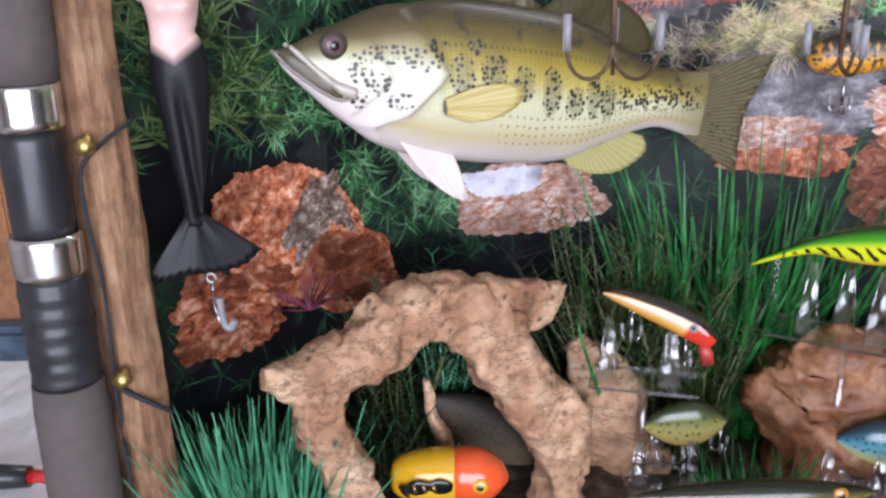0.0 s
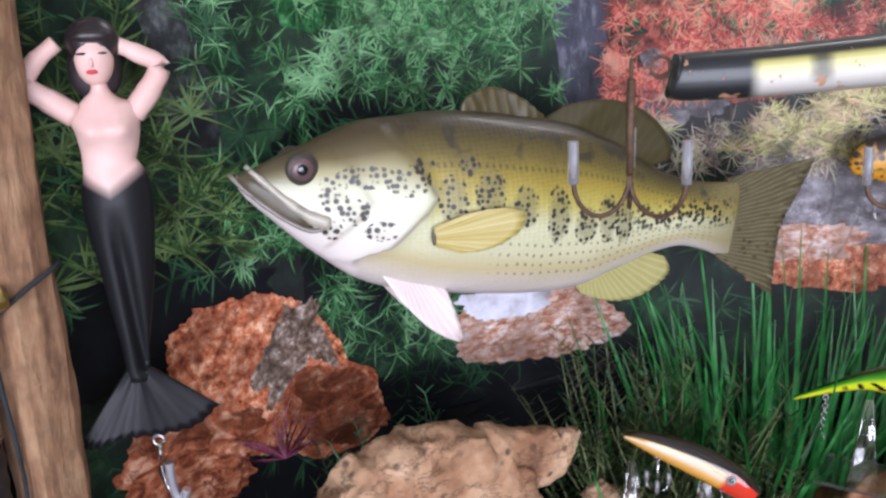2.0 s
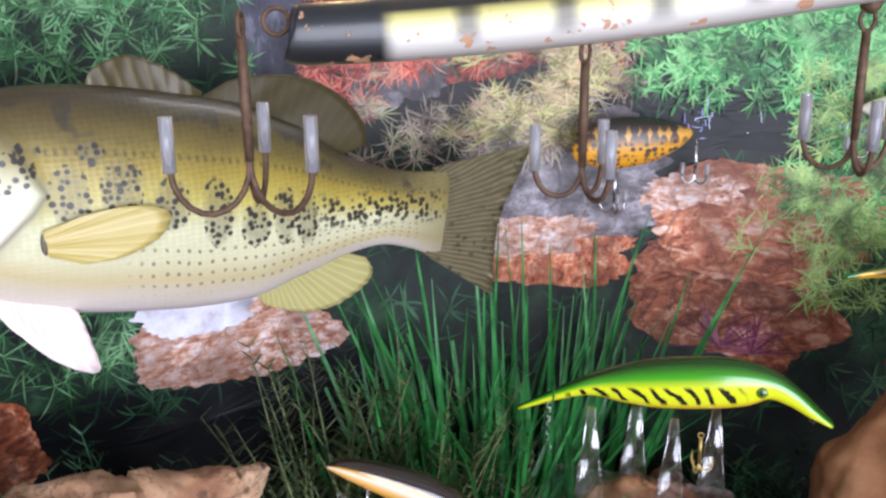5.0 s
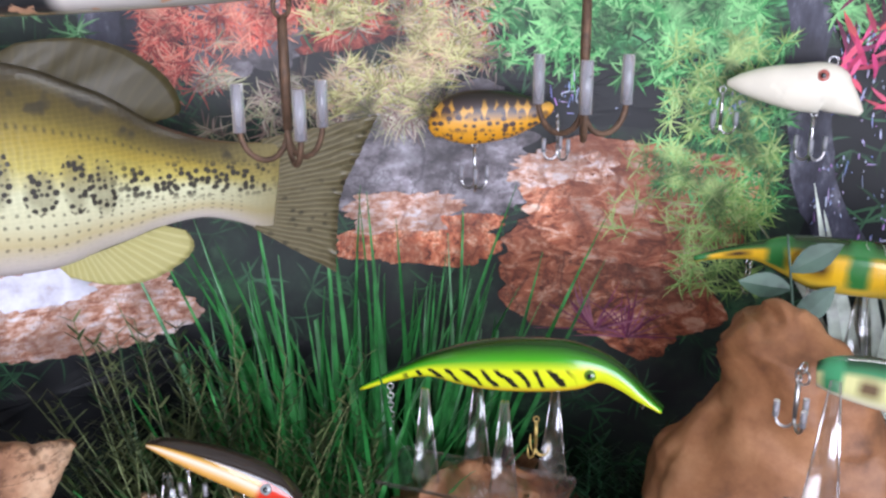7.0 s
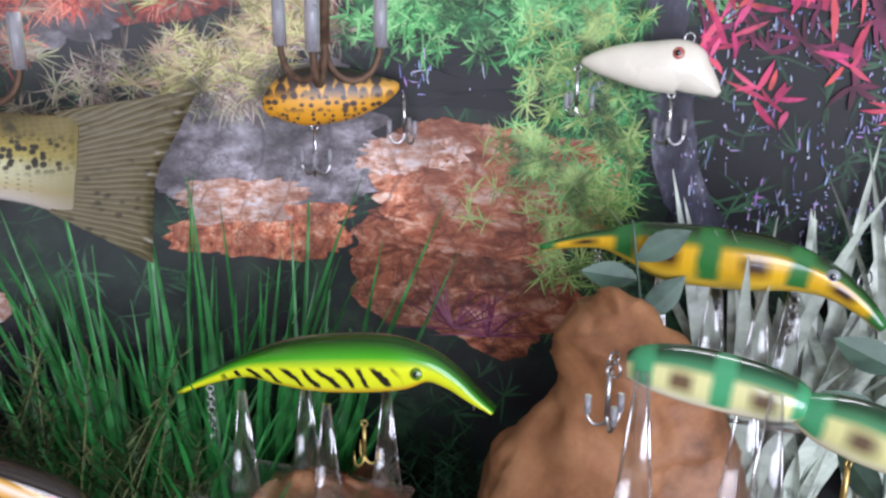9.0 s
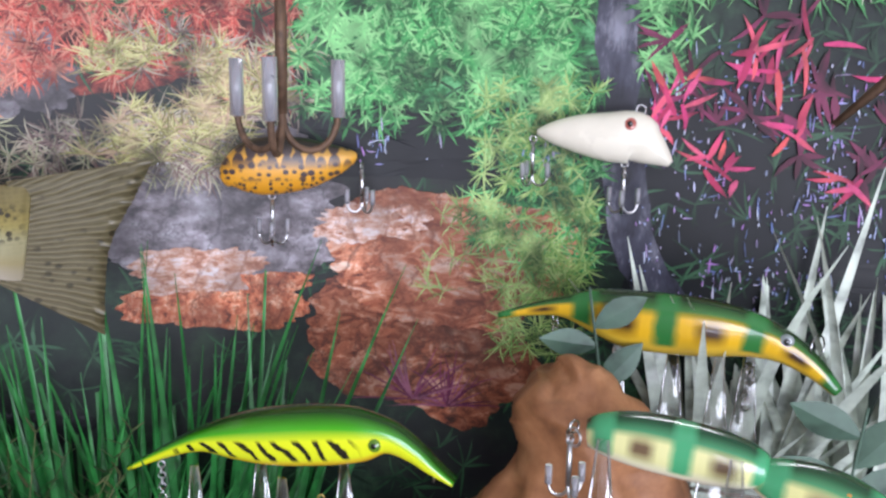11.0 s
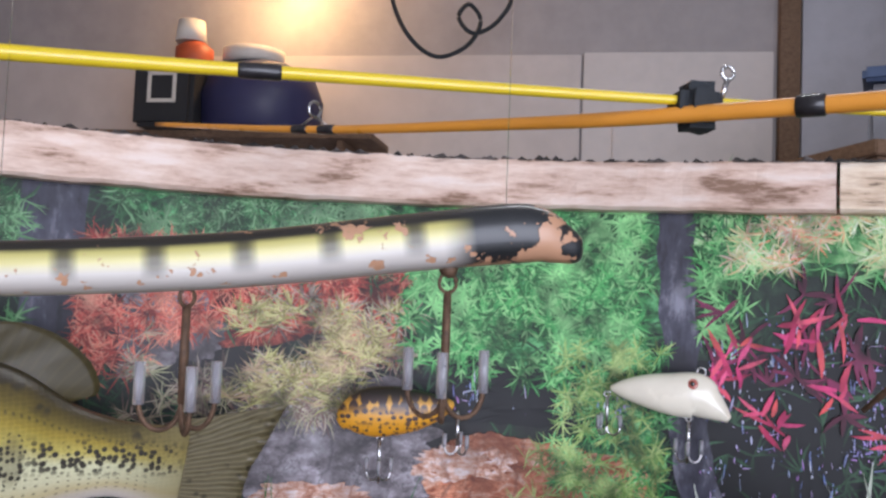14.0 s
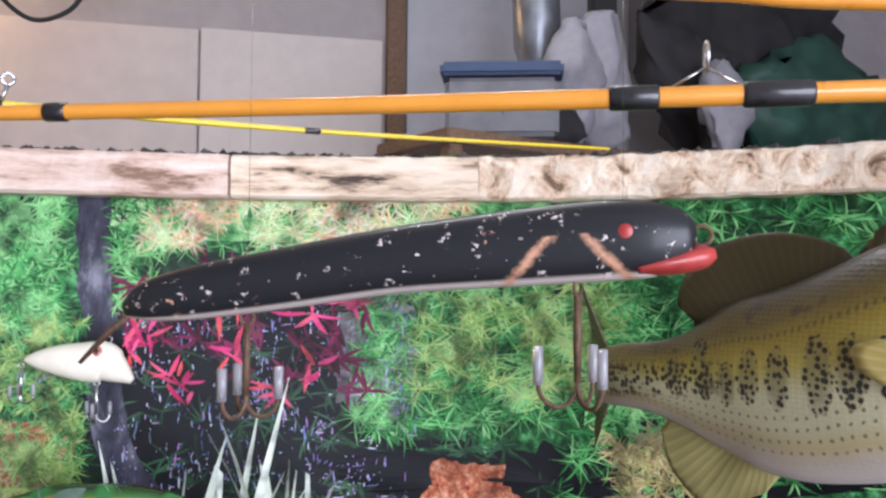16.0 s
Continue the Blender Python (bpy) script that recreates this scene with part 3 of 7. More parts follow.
for phi, z in ((33.0, 1.405), (36.2, 1.418), (34.6, 1.352), (39.0, 1.372), (47.5, 1.412), (45, 1.36), (31.8, 1.378), (32.2, 1.393), (37.3, 1.408), (35.6, 1.345), (42.2, 1.345), (44.5, 1.405), (39.5, 1.43)):
    for j in range(random.randint(5, 9)):
        p.blade(phi + random.uniform(-0.6, 0.6), z + random.uniform(-0.006, 0.006), random.uniform(0, 360), random.uniform(0.010, 0.030), random.uniform(0.0026, 0.0046), random.uniform(-35, 35), j * 0.000006)
p.done("printed_magenta_plant", C_MAGENTA, "printed magenta broad leaved plants")
p = Print()
for phi, z, n in ((-40.0, 1.168, 22), (16.3, 1.185, 26), (18.6, 1.18, 20)):
    for j in range(n):
        p.blade(phi, z, random.uniform(0, 180), random.uniform(0.02, 0.05), 0.0013, random.uniform(-40, 40), j * 0.000006)
p.done("printed_purple_plant", C_PURPLE, "printed spiky purple plant")
p = Print()
p.tufts(65.5, 71, 1.26, 1.315, 60, 9, 0.016, 0.0012)
p.done("printed_buff_fern", C_OLIVE, "printed olive and buff fern")
p = Print()
p.tufts(32, 56, 1.462, 1.515, 230, 11, 0.015, 0.0011)
p.done("printed_pink_flower", C_PINK, "printed pink and cream flowering plants")

# ---- wooden frame: curved top board and the upright post ----
BOARD_A = rocky("weathered_board", (0.60, 0.42, 0.33), (0.74, 0.57, 0.47), (0.82, 0.69, 0.61), (0.24, 0.14, 0.09), scale=14, bump=0.6, stretch=(1, 1, 5), stain=0.22)
BOARD_B = rocky("pale_board_marks", (0.62, 0.46, 0.32), (0.80, 0.66, 0.50), (0.85, 0.74, 0.60), (0.05, 0.03, 0.02), scale=13, bump=0.5, stretch=(1, 1, 6), stain=0.12)
BARK = rocky("flaky_bark", (0.66, 0.47, 0.32), (0.84, 0.69, 0.52), (0.90, 0.80, 0.67), (0.16, 0.09, 0.05), scale=42, bump=1.0, stain=0.2, warp=0.6)
CRUST = rocky("dark_crust", (0.03, 0.025, 0.022), (0.06, 0.05, 0.045), (0.15, 0.13, 0.13), scale=60, bump=1.0)
board = thing("top_board", (0, 0, 1.50), "curved rough sawn wooden board along the panel's top", "frame board", kind="structure")


def arc_board(name, a0, a1, mat, rough, label):
    bm = bmesh.new()
    n = max(8, int((a1 - a0) * 1.6))
    prev = None
    sect = [(0.574, 0.003), (0.574, 0.012), (0.574, 0.022), (0.574, 0.032), (0.577, 0.0365), (0.592, 0.037), (0.606, 0.036), (0.606, 0.002), (0.590, 0.0), (0.577, 0.0005)]
    for i in range(n + 1):
        a = a0 + (a1 - a0) * i / n
        ring = []
        for j, (r, z) in enumerate(sect):
            g = rough * noise.noise((a * 0.55, z * 160, r * 20)) + rough * 0.5 * noise.noise((a * 2.1, z * 400, 5))
            ring.append(bm.verts.new(polar(a, z + g * 0.5 * (0.4 if 0 < j < 4 else 1), r - R + rad(a) - g)))
        if prev:
            for j in range(len(sect)):
                bm.faces.new((prev[j], prev[(j + 1) % len(sect)], ring[(j + 1) % len(sect)], ring[j]))
        else:
            bm.faces.new(ring[::-1])
        prev = ring
    bm.faces.new(prev)
    bmesh.ops.recalc_face_normals(bm, faces=bm.faces)
    return part(name, bm, mat, board, label, smooth=False)


arc_board("plank", -58.5, 38.75, BOARD_A, 0.0016, "weathered pinkish sawn plank")
arc_board("plank", 39.0, 57.0, BOARD_B, 0.0010, "pale plank with short dark marks")
arc_board("plank", 57.05, 103.5, BARK, 0.0026, "pale plank with flaky bark edge")
bm = bmesh.new()
for i in range(1100):
    a = random.uniform(-58, 103)
    s = random.uniform(0.0010, 0.0036)
    c = polar(a, 0.036, random.uniform(0.575, 0.598) - R + rad(a))
    along = Vector((math.cos(radians(a)), -math.sin(radians(a)), 0)) * s * random.uniform(1, 3)
    deep = Vector((math.sin(radians(a)), math.cos(radians(a)), 0)) * s
    tip = bm.verts.new(c + Vector((0, 0, s * random.uniform(0.5, 1.6))) + along * random.uniform(-0.4, 0.4))
    ring = [bm.verts.new(c + along * p * random.uniform(0.7, 1.2) + deep * q * random.uniform(0.7, 1.2)) for p, q in ((1, 0), (0.5, 0.8), (-0.5, 0.9), (-1, 0), (-0.4, -0.9), (0.6, -0.8))]
    for q in range(6):
        bm.faces.new((ring[q], ring[(q + 1) % 6], tip))
tagged(part("bark_crust", bm, CRUST, board, "crumbling dark bark along the top edge", smooth=False), kind="stuff")

POSTWOOD = wood("split_post", (0.10, 0.045, 0.022), (0.28, 0.145, 0.075), (0.42, 0.26, 0.145), grain=(9, 9, 2.0), scale=12, bump=0.9)
post = thing("wooden_post", (-0.4705, 0.3125, FLOOR_Z), "rough split brown wooden post with a cord and brass tacks", "post")
bm = bmesh.new()
prev = None
side = Vector((0.56, 0.83, 0))
out = Vector((-0.83, 0.56, 0))
for i in range(60):
    z = -0.03 + 0.56 * i / 59
    ring = []
    for j in range(12):
        a = 2 * math.pi * j / 12
        ca, sa = math.cos(a), math.sin(a)
        g = 1 + 0.16 * noise.noise((ca * 1.5, sa * 1.5, z * 14)) + 0.10 * noise.noise((ca * 4, sa * 4, z * 50))
        ring.append(bm.verts.new(side * 0.0165 * g * math.copysign(abs(ca) ** 0.6, ca) + out * 0.017 * g * math.copysign(abs(sa) ** 0.6, sa) + Vector((0, 0, z))))
    if prev:
        for j in range(12):
            bm.faces.new((prev[j], prev[(j + 1) % 12], ring[(j + 1) % 12], ring[j]))
    else:
        bm.faces.new(ring[::-1])
    prev = ring
bm.faces.new(prev)
bmesh.ops.recalc_face_normals(bm, faces=bm.faces)
part("timber", bm, POSTWOOD, post, smooth=False)


# ---- fishing tackle: shared pieces ----
def treble(parent, at, size, mat=RUST, wire=0.0016, turn=0.0, sleeves=True, spread=0.30):
    """A three-pointed hook with plastic sleeves on its points, hanging from at."""
    x, y, z = at
    bm = bmesh.new()
    torus(bm, (x, y, z - size * 0.06), size * 0.065, wire * 0.75, Matrix.Rotation(radians(turn), 4, "Z"))
    sweep(bm, [(x, y, z - size * 0.12), (x, y, z - size * 0.45), (x, y, z - size * 0.78)], [wire * 1.5, wire * 1.7, wire * 1.4], 8)
    tips = []
    for j in range(3):
        a = radians(turn + 120 * j)
        ux, uy = math.cos(a), math.sin(a)
        pts = [(x, y, z - size * 0.72)]
        rr = size * spread / 2
        for i in range(11):
            b = math.pi * i / 10
            o = rr - rr * math.cos(b)
            pts.append((x + ux * o, y + uy * o, z - size * 0.78 - rr * 1.25 * math.sin(b)))
        end = pts[-1]
        pts.append((end[0], end[1], end[2] + size * 0.2))
        sweep(bm, pts, [wire] * (len(pts) - 1) + [wire * 0.4], 7)
        tips.append((end, (end[0], end[1], end[2] + size * 0.27)))
    hook = part("treble_hook", bm, mat, parent)
    if sleeves:
        for end, tip in tips:
            bm = bmesh.new()
            sweep(bm, [(end[0], end[1], end[2] - size * 0.02), tip], wire * 2.0, 10)
            part("hook_sleeve", bm, SLEEVE, hook, "milky plastic sleeve on a hook point")
    return hook


def spine_body(rows, steps=6, segs=20, power=2.1):
    """rows: x, y, z, half width, half height."""
    rs = smooth_path(rows, steps)
    bm = bmesh.new()
    sweep(bm, [r[:3] for r in rs], [(max(r[3], 0.0006), max(r[4], 0.0006)) for r in rs], segs, power=power)
    return bm


def eyeball(parent, at, r, iris, out=(0, -1, 0)):
    o = Vector(out).normalized()
    rot = o.to_track_quat("Z", "Y").to_matrix().to_4x4()
    bm = bmesh.new()
    ball(bm, r, at, (1, 1, 0.45), 16, rot)
    e = part("eye", bm, iris, parent)
    bm = bmesh.new()
    ball(bm, r * 0.52, Vector(at) + o * r * 0.28, (1, 1, 0.45), 12, rot)
    part("pupil", bm, EYE_BLACK, e, "black pupil")
    return e


def ring_chain(parent, at, n, r=0.0028, wire=0.0005, last=1.5):
    for i in range(n):
        bm = bmesh.new()
        torus(bm, (at[0], at[1], at[2] - i * r * 1.7), r * (last if i == n - 1 else 1), wire, Matrix.Rotation(radians(90 * (i % 2) + 20), 4, "Z"))
        part("split_ring", bm, STEEL, parent)


def lure_stand(at, rz, w, d, h, posts, label):
    """A clear acrylic stand: a base plate with tapered prongs. The base lies at at."""
    st = thing("lure_stand", at, label, "lure stand", "acrylic lure stands", rz)
    bm = bmesh.new()
    box(bm, w, d, 0.003, (0, 0, 0.0015), 0.0006)
    plate = part("base_plate", bm, ACRYLIC, st)
    for ex, ey, lx, ly in ((0, -d / 2 - 0.0006, w, 0.001), (0, d / 2 + 0.0006, w, 0.001), (-w / 2 - 0.0006, 0, 0.001, d), (w / 2 + 0.0006, 0, 0.001, d)):
        bm = bmesh.new()
        box(bm, lx, ly, 0.0026, (ex, ey, 0.0015), 0.0003)
        part("plate_edge", bm, ACRYLIC_EDGE, plate, "bright cut edge of the plate")
    for px, py in posts:
        bm = bmesh.new()
        sweep(bm, [(px, py, 0.0032), (px, py, h)], [(0.0085, 0.0016), (0.0016, 0.0012)], 8, up=(0, 1, 0), power=6)
        prong = part("prong", bm, ACRYLIC, st)
        for e in (-1, 1):
            bm = bmesh.new()
            sweep(bm, [(px + e * 0.0088, py, 0.0034), (px + e * 0.0018, py, h)], 0.0006, 6)
            part("prong_edge", bm, ACRYLIC_EDGE, prong)
    bm = bmesh.new()
    sweep(bm, [(0, 0, -at[2] + FLOOR_Z + 0.002), (0, 0, -0.0005)], [(0.006, 0.006), (0.004, 0.004)], 10, up=(0, 1, 0))
    part("support_rod", bm, ACRYLIC, st)
    return st


# ---- bass replicas ----
def dot_grid(k, x, z, a, b, lo, hi):
    """Rows of round dots, a apart along x and b along z."""
    cx = k.math("COSINE", k.math("MULTIPLY", x, 2 * math.pi / a))
    cz = k.math("COSINE", k.math("MULTIPLY", z, 2 * math.pi / b))
    return k.ramp(k.math("MULTIPLY", k.math("ADD", k.math("ADD", cx, cz), 2.0), 0.25), (lo, 0.0), (hi, 1.0))


GILL = ((-0.0548, 0.060), (-0.0488, 0.079), (-0.0312, 0.099), (-0.0214, 0.1072), (0.004, 0.0945), (0.0213, 0.080))


def gill_edge(z):
    """Where the rear edge of the gill cover runs at height z."""
    return float(np.interp(z, [g[0] for g in GILL], [g[1] for g in GILL]))


def bass_material(name, blots, band):
    """blots: x, z, half width and half height of each group of dots; band: the dotted stripe towards the tail."""
    k = Mat(name, 0.42, 0, 0.10, 0.45)
    uvn = k.nt.nodes.new("ShaderNodeSeparateXYZ")
    k.put(uvn.inputs[0], k.tc.outputs["UV"])
    h = k.math("ADD", k.math("MULTIPLY", k.math("SINE", k.math("MULTIPLY", uvn.outputs[1], 2 * math.pi)), 0.5), 0.5)
    wob = k.math("ADD", h, k.math("MULTIPLY", k.math("SUBTRACT", k.noise(22, 4), 0.5), 0.12))
    x, z = k.math("ABSOLUTE", k.xyz("X")), k.xyz("Z")
    rear = k.ramp(wob, (0.03, (0.58, 0.52, 0.49)), (0.12, (0.52, 0.46, 0.37)), (0.20, (0.47, 0.40, 0.22)), (0.30, (0.52, 0.50, 0.32)), (0.44, (0.52, 0.52, 0.33)), (0.56, (0.39, 0.33, 0.085)), (0.68, (0.27, 0.205, 0.036)), (0.80, (0.115, 0.088, 0.024)), (0.96, (0.04, 0.030, 0.013)))
    front = k.ramp(wob, (0.05, (0.70, 0.62, 0.60)), (0.36, (0.68, 0.65, 0.55)), (0.58, (0.58, 0.58, 0.40)), (0.68, (0.34, 0.30, 0.13)), (0.82, (0.11, 0.082, 0.030)), (0.95, (0.06, 0.044, 0.02)))
    zn = k.math("MULTIPLY", k.math("ADD", z, 0.06), 1 / 0.09)
    edge = k.ramp(zn, *[((a + 0.06) / 0.09, b) for a, b in GILL])
    d = k.math("SUBTRACT", x, edge)
    base = k.mix(k.ramp(d, (0.0, 0.0), (0.004, 1.0)), front, rear)
    # olive towards the tail, with some of the shade there painted in
    base = k.mix(k.ramp(x, (0.285, 0.0), (0.332, 0.75)), base, (0.17, 0.14, 0.06))
    sc = k.voronoi(300, stretch=(1, 0.3, 1.35), random=0.25)
    rearwards = k.ramp(d, (0.0, 0.0), (0.01, 1.0))
    base = k.mix(k.math("MULTIPLY", k.ramp(sc, (0.34, 0.0), (0.66, 0.45)), k.math("MULTIPLY", rearwards, k.ramp(h, (0.25, 0.15), (0.55, 1.0)))), base, k.mix(1.0, base, (1.55, 1.5, 1.5), "MULTIPLY"))
    # black dots gathered in uneven groups
    cells = k.voronoi(285, stretch=(1, 0.02, 1), random=0.6)
    spot = k.ramp(cells, (0.44, 1.0), (0.56, 0.0))
    soft = k.math("MULTIPLY", k.math("SUBTRACT", k.noise(120, 3, stretch=(1, 0.02, 1)), 0.46), 0.9)
    group = None
    for bx, bz, bw, bh in blots:
        ex = k.math("MULTIPLY", k.math("SUBTRACT", x, bx), 1 / bw)
        ez = k.math("MULTIPLY", k.math("SUBTRACT", z, bz), 1 / bh)
        e = k.math("SUBTRACT", 1.0, k.math("ADD", k.math("MULTIPLY", ex, ex), k.math("MULTIPLY", ez, ez)))
        group = k.math("MAXIMUM", group, e) if group else e
    m1 = k.math("MULTIPLY", spot, k.ramp(k.math("ADD", group, soft), (0.02, 0.0), (0.14, 1.0)))
    halo = k.ramp(k.math("ADD", group, soft), (-0.1, 0.0), (0.7, 0.7))
    zmid = k.math("ADD", z, k.math("ADD", band[0], k.math("MULTIPLY", k.math("SUBTRACT", x, 0.25), band[1])))
    stripe = k.math("MULTIPLY", k.ramp(k.math("ABSOLUTE", zmid), (0.0075, 1.0), (0.0105, 0.0)), k.ramp(x, (0.232, 0.0), (0.25, 1.0), (0.328, 1.0), (0.34, 0.0)))
    tiny = k.ramp(k.voronoi(260, stretch=(1, 0.05, 1.1), random=0.6), (0.46, 1.0), (0.58, 0.0))
    ripple = k.math("MULTIPLY", k.math("SUBTRACT", k.noise(60, 3), 0.5), 0.006)
    low = k.math("MULTIPLY", dot_grid(k, k.math("ADD", x, ripple), k.math("ADD", h, k.math("MULTIPLY", ripple, 7.0)), 0.0058, 0.058, 0.83, 0.93), k.math("MULTIPLY", k.ramp(h, (0.11, 0.0), (0.17, 0.55), (0.34, 0.7), (0.40, 0.0)), k.ramp(x, (0.135, 0.0), (0.15, 1.0), (0.31, 1.0), (0.32, 0.0))))
    back = k.math("MULTIPLY", k.ramp(k.noise(70, 2, stretch=(1, 0.05, 1)), (0.56, 0.0), (0.64, 0.75)), k.math("MULTIPLY", k.ramp(h, (0.76, 0.0), (0.82, 1.0), (0.93, 1.0), (0.97, 0.0)), rearwards))
    lateral = k.math("MULTIPLY", k.math("MULTIPLY", k.ramp(k.math("ABSOLUTE", k.math("SUBTRACT", h, 0.735)), (0.006, 0.55), (0.020, 0.0)), dot_grid(k, x, 0.0, 0.0042, 1.0, 0.72, 0.92)), rearwards)
    allspot = k.math("MAXIMUM", k.math("MAXIMUM", k.math("MAXIMUM", m1, lateral), k.math("MULTIPLY", stripe, tiny)), k.math("MAXIMUM", low, back))
    # dusky snout and the painted edges of the gill cover
    snout = k.math("MULTIPLY", k.ramp(x, (0.010, 0.85), (0.046, 0.0)), k.ramp(wob, (0.46, 0.0), (0.62, 1.0)))
    base = k.mix(snout, base, (0.085, 0.07, 0.04))
    base = k.mix(k.math("MULTIPLY", halo, k.ramp(d, (0.0, 0.25), (0.01, 0.8))), base, (0.16, 0.14, 0.07))
    fade = k.ramp(h, (0.06, 0.0), (0.14, 1.0), (0.78, 1.0), (0.88, 0.0))
    for shift, dark in ((0.0, 0.75), (0.037, 0.35)):
        line = k.ramp(k.math("ABSOLUTE", k.math("ADD", d, shift)), (0.0004, dark), (0.0014, 0.0))
        base = k.mix(k.math("MULTIPLY", line, fade), base, (0.16, 0.125, 0.06))
    k.colour(k.mix(allspot, base, (0.030, 0.026, 0.020)))
    k.bump(k.math("MULTIPLY", sc, rearwards), 0.35, 0.0008)
    return k.m


def fin_material(name, a, b, at, rays=150.0, spots=False, relief=0.22):
    """Pale rays that spread from a point on the fin's root over a darker skin."""
    k = Mat(name, 0.45, 0, 0.1)
    x, z = k.math("SUBTRACT", k.math("ABSOLUTE", k.xyz("X")), at[0]), k.math("SUBTRACT", k.xyz("Z"), at[1])
    n = k.noise(70, 5)
    ang = k.math("ADD", k.math("ARCTAN2", z, x), k.math("MULTIPLY", k.math("SUBTRACT", k.noise(25, 3), 0.5), 0.05))
    ray = k.math("SINE", k.math("MULTIPLY", ang, rays))
    c = k.mix(k.ramp(n, (0.35, 0.0), (0.65, 1.0)), a, tuple((p + 2 * q) / 3 for p, q in zip(b, a)))
    c = k.mix(k.ramp(ray, (0.25, 0.0), (0.95, 0.9)), c, b)
    if spots:
        d = k.math("MULTIPLY", k.ramp(k.voronoi(130, stretch=(1, 0.05, 1.3)), (0.22, 0.75), (0.34, 0.0)), k.ramp(k.noise(50), (0.45, 0.0), (0.55, 1.0)))
        c = k.mix(d, c, tuple(v * 0.25 for v in a))
    k.colour(c)
    k.bump(ray, relief, 0.0005)
    return k.m


BASS = bass_material("bass_paint", ((0.102, -0.003, 0.006, 0.005), (0.128, -0.006, 0.006, 0.006), (0.1164, -0.024, 0.010, 0.015), (0.1395, -0.022, 0.010, 0.015), (0.1615, -0.033, 0.009, 0.014), (0.1844, -0.041, 0.009, 0.018), (0.2046, -0.050, 0.009, 0.012), (0.2216, -0.048, 0.008, 0.016), (0.2353, -0.052, 0.008, 0.016), (0.0675, -0.007, 0.016, 0.007), (0.0916, -0.011, 0.013, 0.009), (0.0494, -0.015, 0.008, 0.011), (0.0604, -0.026, 0.009, 0.008), (0.0746, -0.038, 0.010, 0.006), (0.0477, -0.036, 0.006, 0.006)), (0.0515, 0.11))
BASS_FAR = bass_material("bass_paint_broad", ((0.2548, -0.043, 0.006, 0.007), (0.2495, -0.0595, 0.006, 0.011), (0.2341, -0.0595, 0.007, 0.013), (0.2194, -0.0538, 0.008, 0.015), (0.201, -0.0535, 0.008, 0.017), (0.178, -0.0488, 0.009, 0.020), (0.161, -0.046, 0.009, 0.018), (0.142, -0.042, 0.009, 0.016), (0.275, -0.0572, 0.009, 0.009)), (0.058, 0.10))
# the tail fin's olive brown is deepened to stand in for shade over it
FIN_TAIL = fin_material("tail_fin_paint", (0.075, 0.060, 0.028), (0.165, 0.14, 0.078), (0.265, -0.070), 190, True)
FIN_DARK = fin_material("dorsal_fin_paint", (0.050, 0.038, 0.013), (0.105, 0.082, 0.030), (0.19, -0.09), 110)
FIN_SOFT = fin_material("soft_fin_paint", (0.048, 0.037, 0.012), (0.062, 0.049, 0.017), (0.19, -0.09), 110, relief=0.04)
FIN_YELLOW = fin_material("anal_fin_paint", (0.33, 0.30, 0.11), (0.43, 0.39, 0.17), (0.215, -0.065), 80)
FIN_GOLD = fin_material("pectoral_fin_paint", (0.43, 0.33, 0.09), (0.49, 0.42, 0.17), (0.092, -0.044), 80, relief=0.08)
FIN_PINK = fin_material("pelvic_fin_paint", (0.70, 0.55, 0.53), (0.76, 0.68, 0.65), (0.085, -0.05), 80, relief=0.08)
LIP = plain("bass_lip", (0.44, 0.40, 0.32), 0.3, 0, 0.3, var=0.35)
MOUTH = plain("bass_mouth_line", (0.10, 0.08, 0.05), 0.4, var=0.4)
IRIS = plain("bass_iris", (0.13, 0.075, 0.075), 0.35, 0, 0.3, var=0.4)
SOCKET = plain("bass_socket", (0.045, 0.036, 0.028), 0.4, var=0.3)


def fin(bm, base, edge, thick=0.0011, rays=14, ripple=0.0008, rows=6):
    """A ribbed fin between a line on the body and its free edge; points as (x, y, z)."""
    b, e = smooth_path(base, 8), smooth_path(edge, 8)
    n = rays * 2
    grid = []
    for i in range(n + 1):
        p = Vector(b[min(len(b) - 1, round(i / n * (len(b) - 1)))])
        q = Vector(e[min(len(e) - 1, round(i / n * (len(e) - 1)))])
        up = ripple if i % 2 else -ripple
        col = []
        for j in range(rows + 1):
            f = j / rows
            c = p.lerp(q, f)
            t = thick * (1 - 0.75 * f)
            col.append((bm.verts.new(c + Vector((0, up * f - t, 0))), bm.verts.new(c + Vector((0, up * f + t, 0)))))
        grid.append(col)
    for i in range(n):
        for j in range(rows):
            a, c, d, g = grid[i][j], grid[i + 1][j], grid[i + 1][j + 1], grid[i][j + 1]
            bm.faces.new((a[0], c[0], d[0], g[0]))
            bm.faces.new((a[1], g[1], d[1], c[1]))
    for i in range(n):
        a, c = grid[i][rows], grid[i + 1][rows]
        bm.faces.new((a[0], c[0], c[1], a[1]))
    for col in (grid[0], grid[-1]):
        for j in range(rows):
            bm.faces.new((col[j][0], col[j][1], col[j + 1][1], col[j + 1][0]))
    bmesh.ops.recalc_face_normals(bm, faces=bm.faces)
    for f in bm.faces:
        f.smooth = True


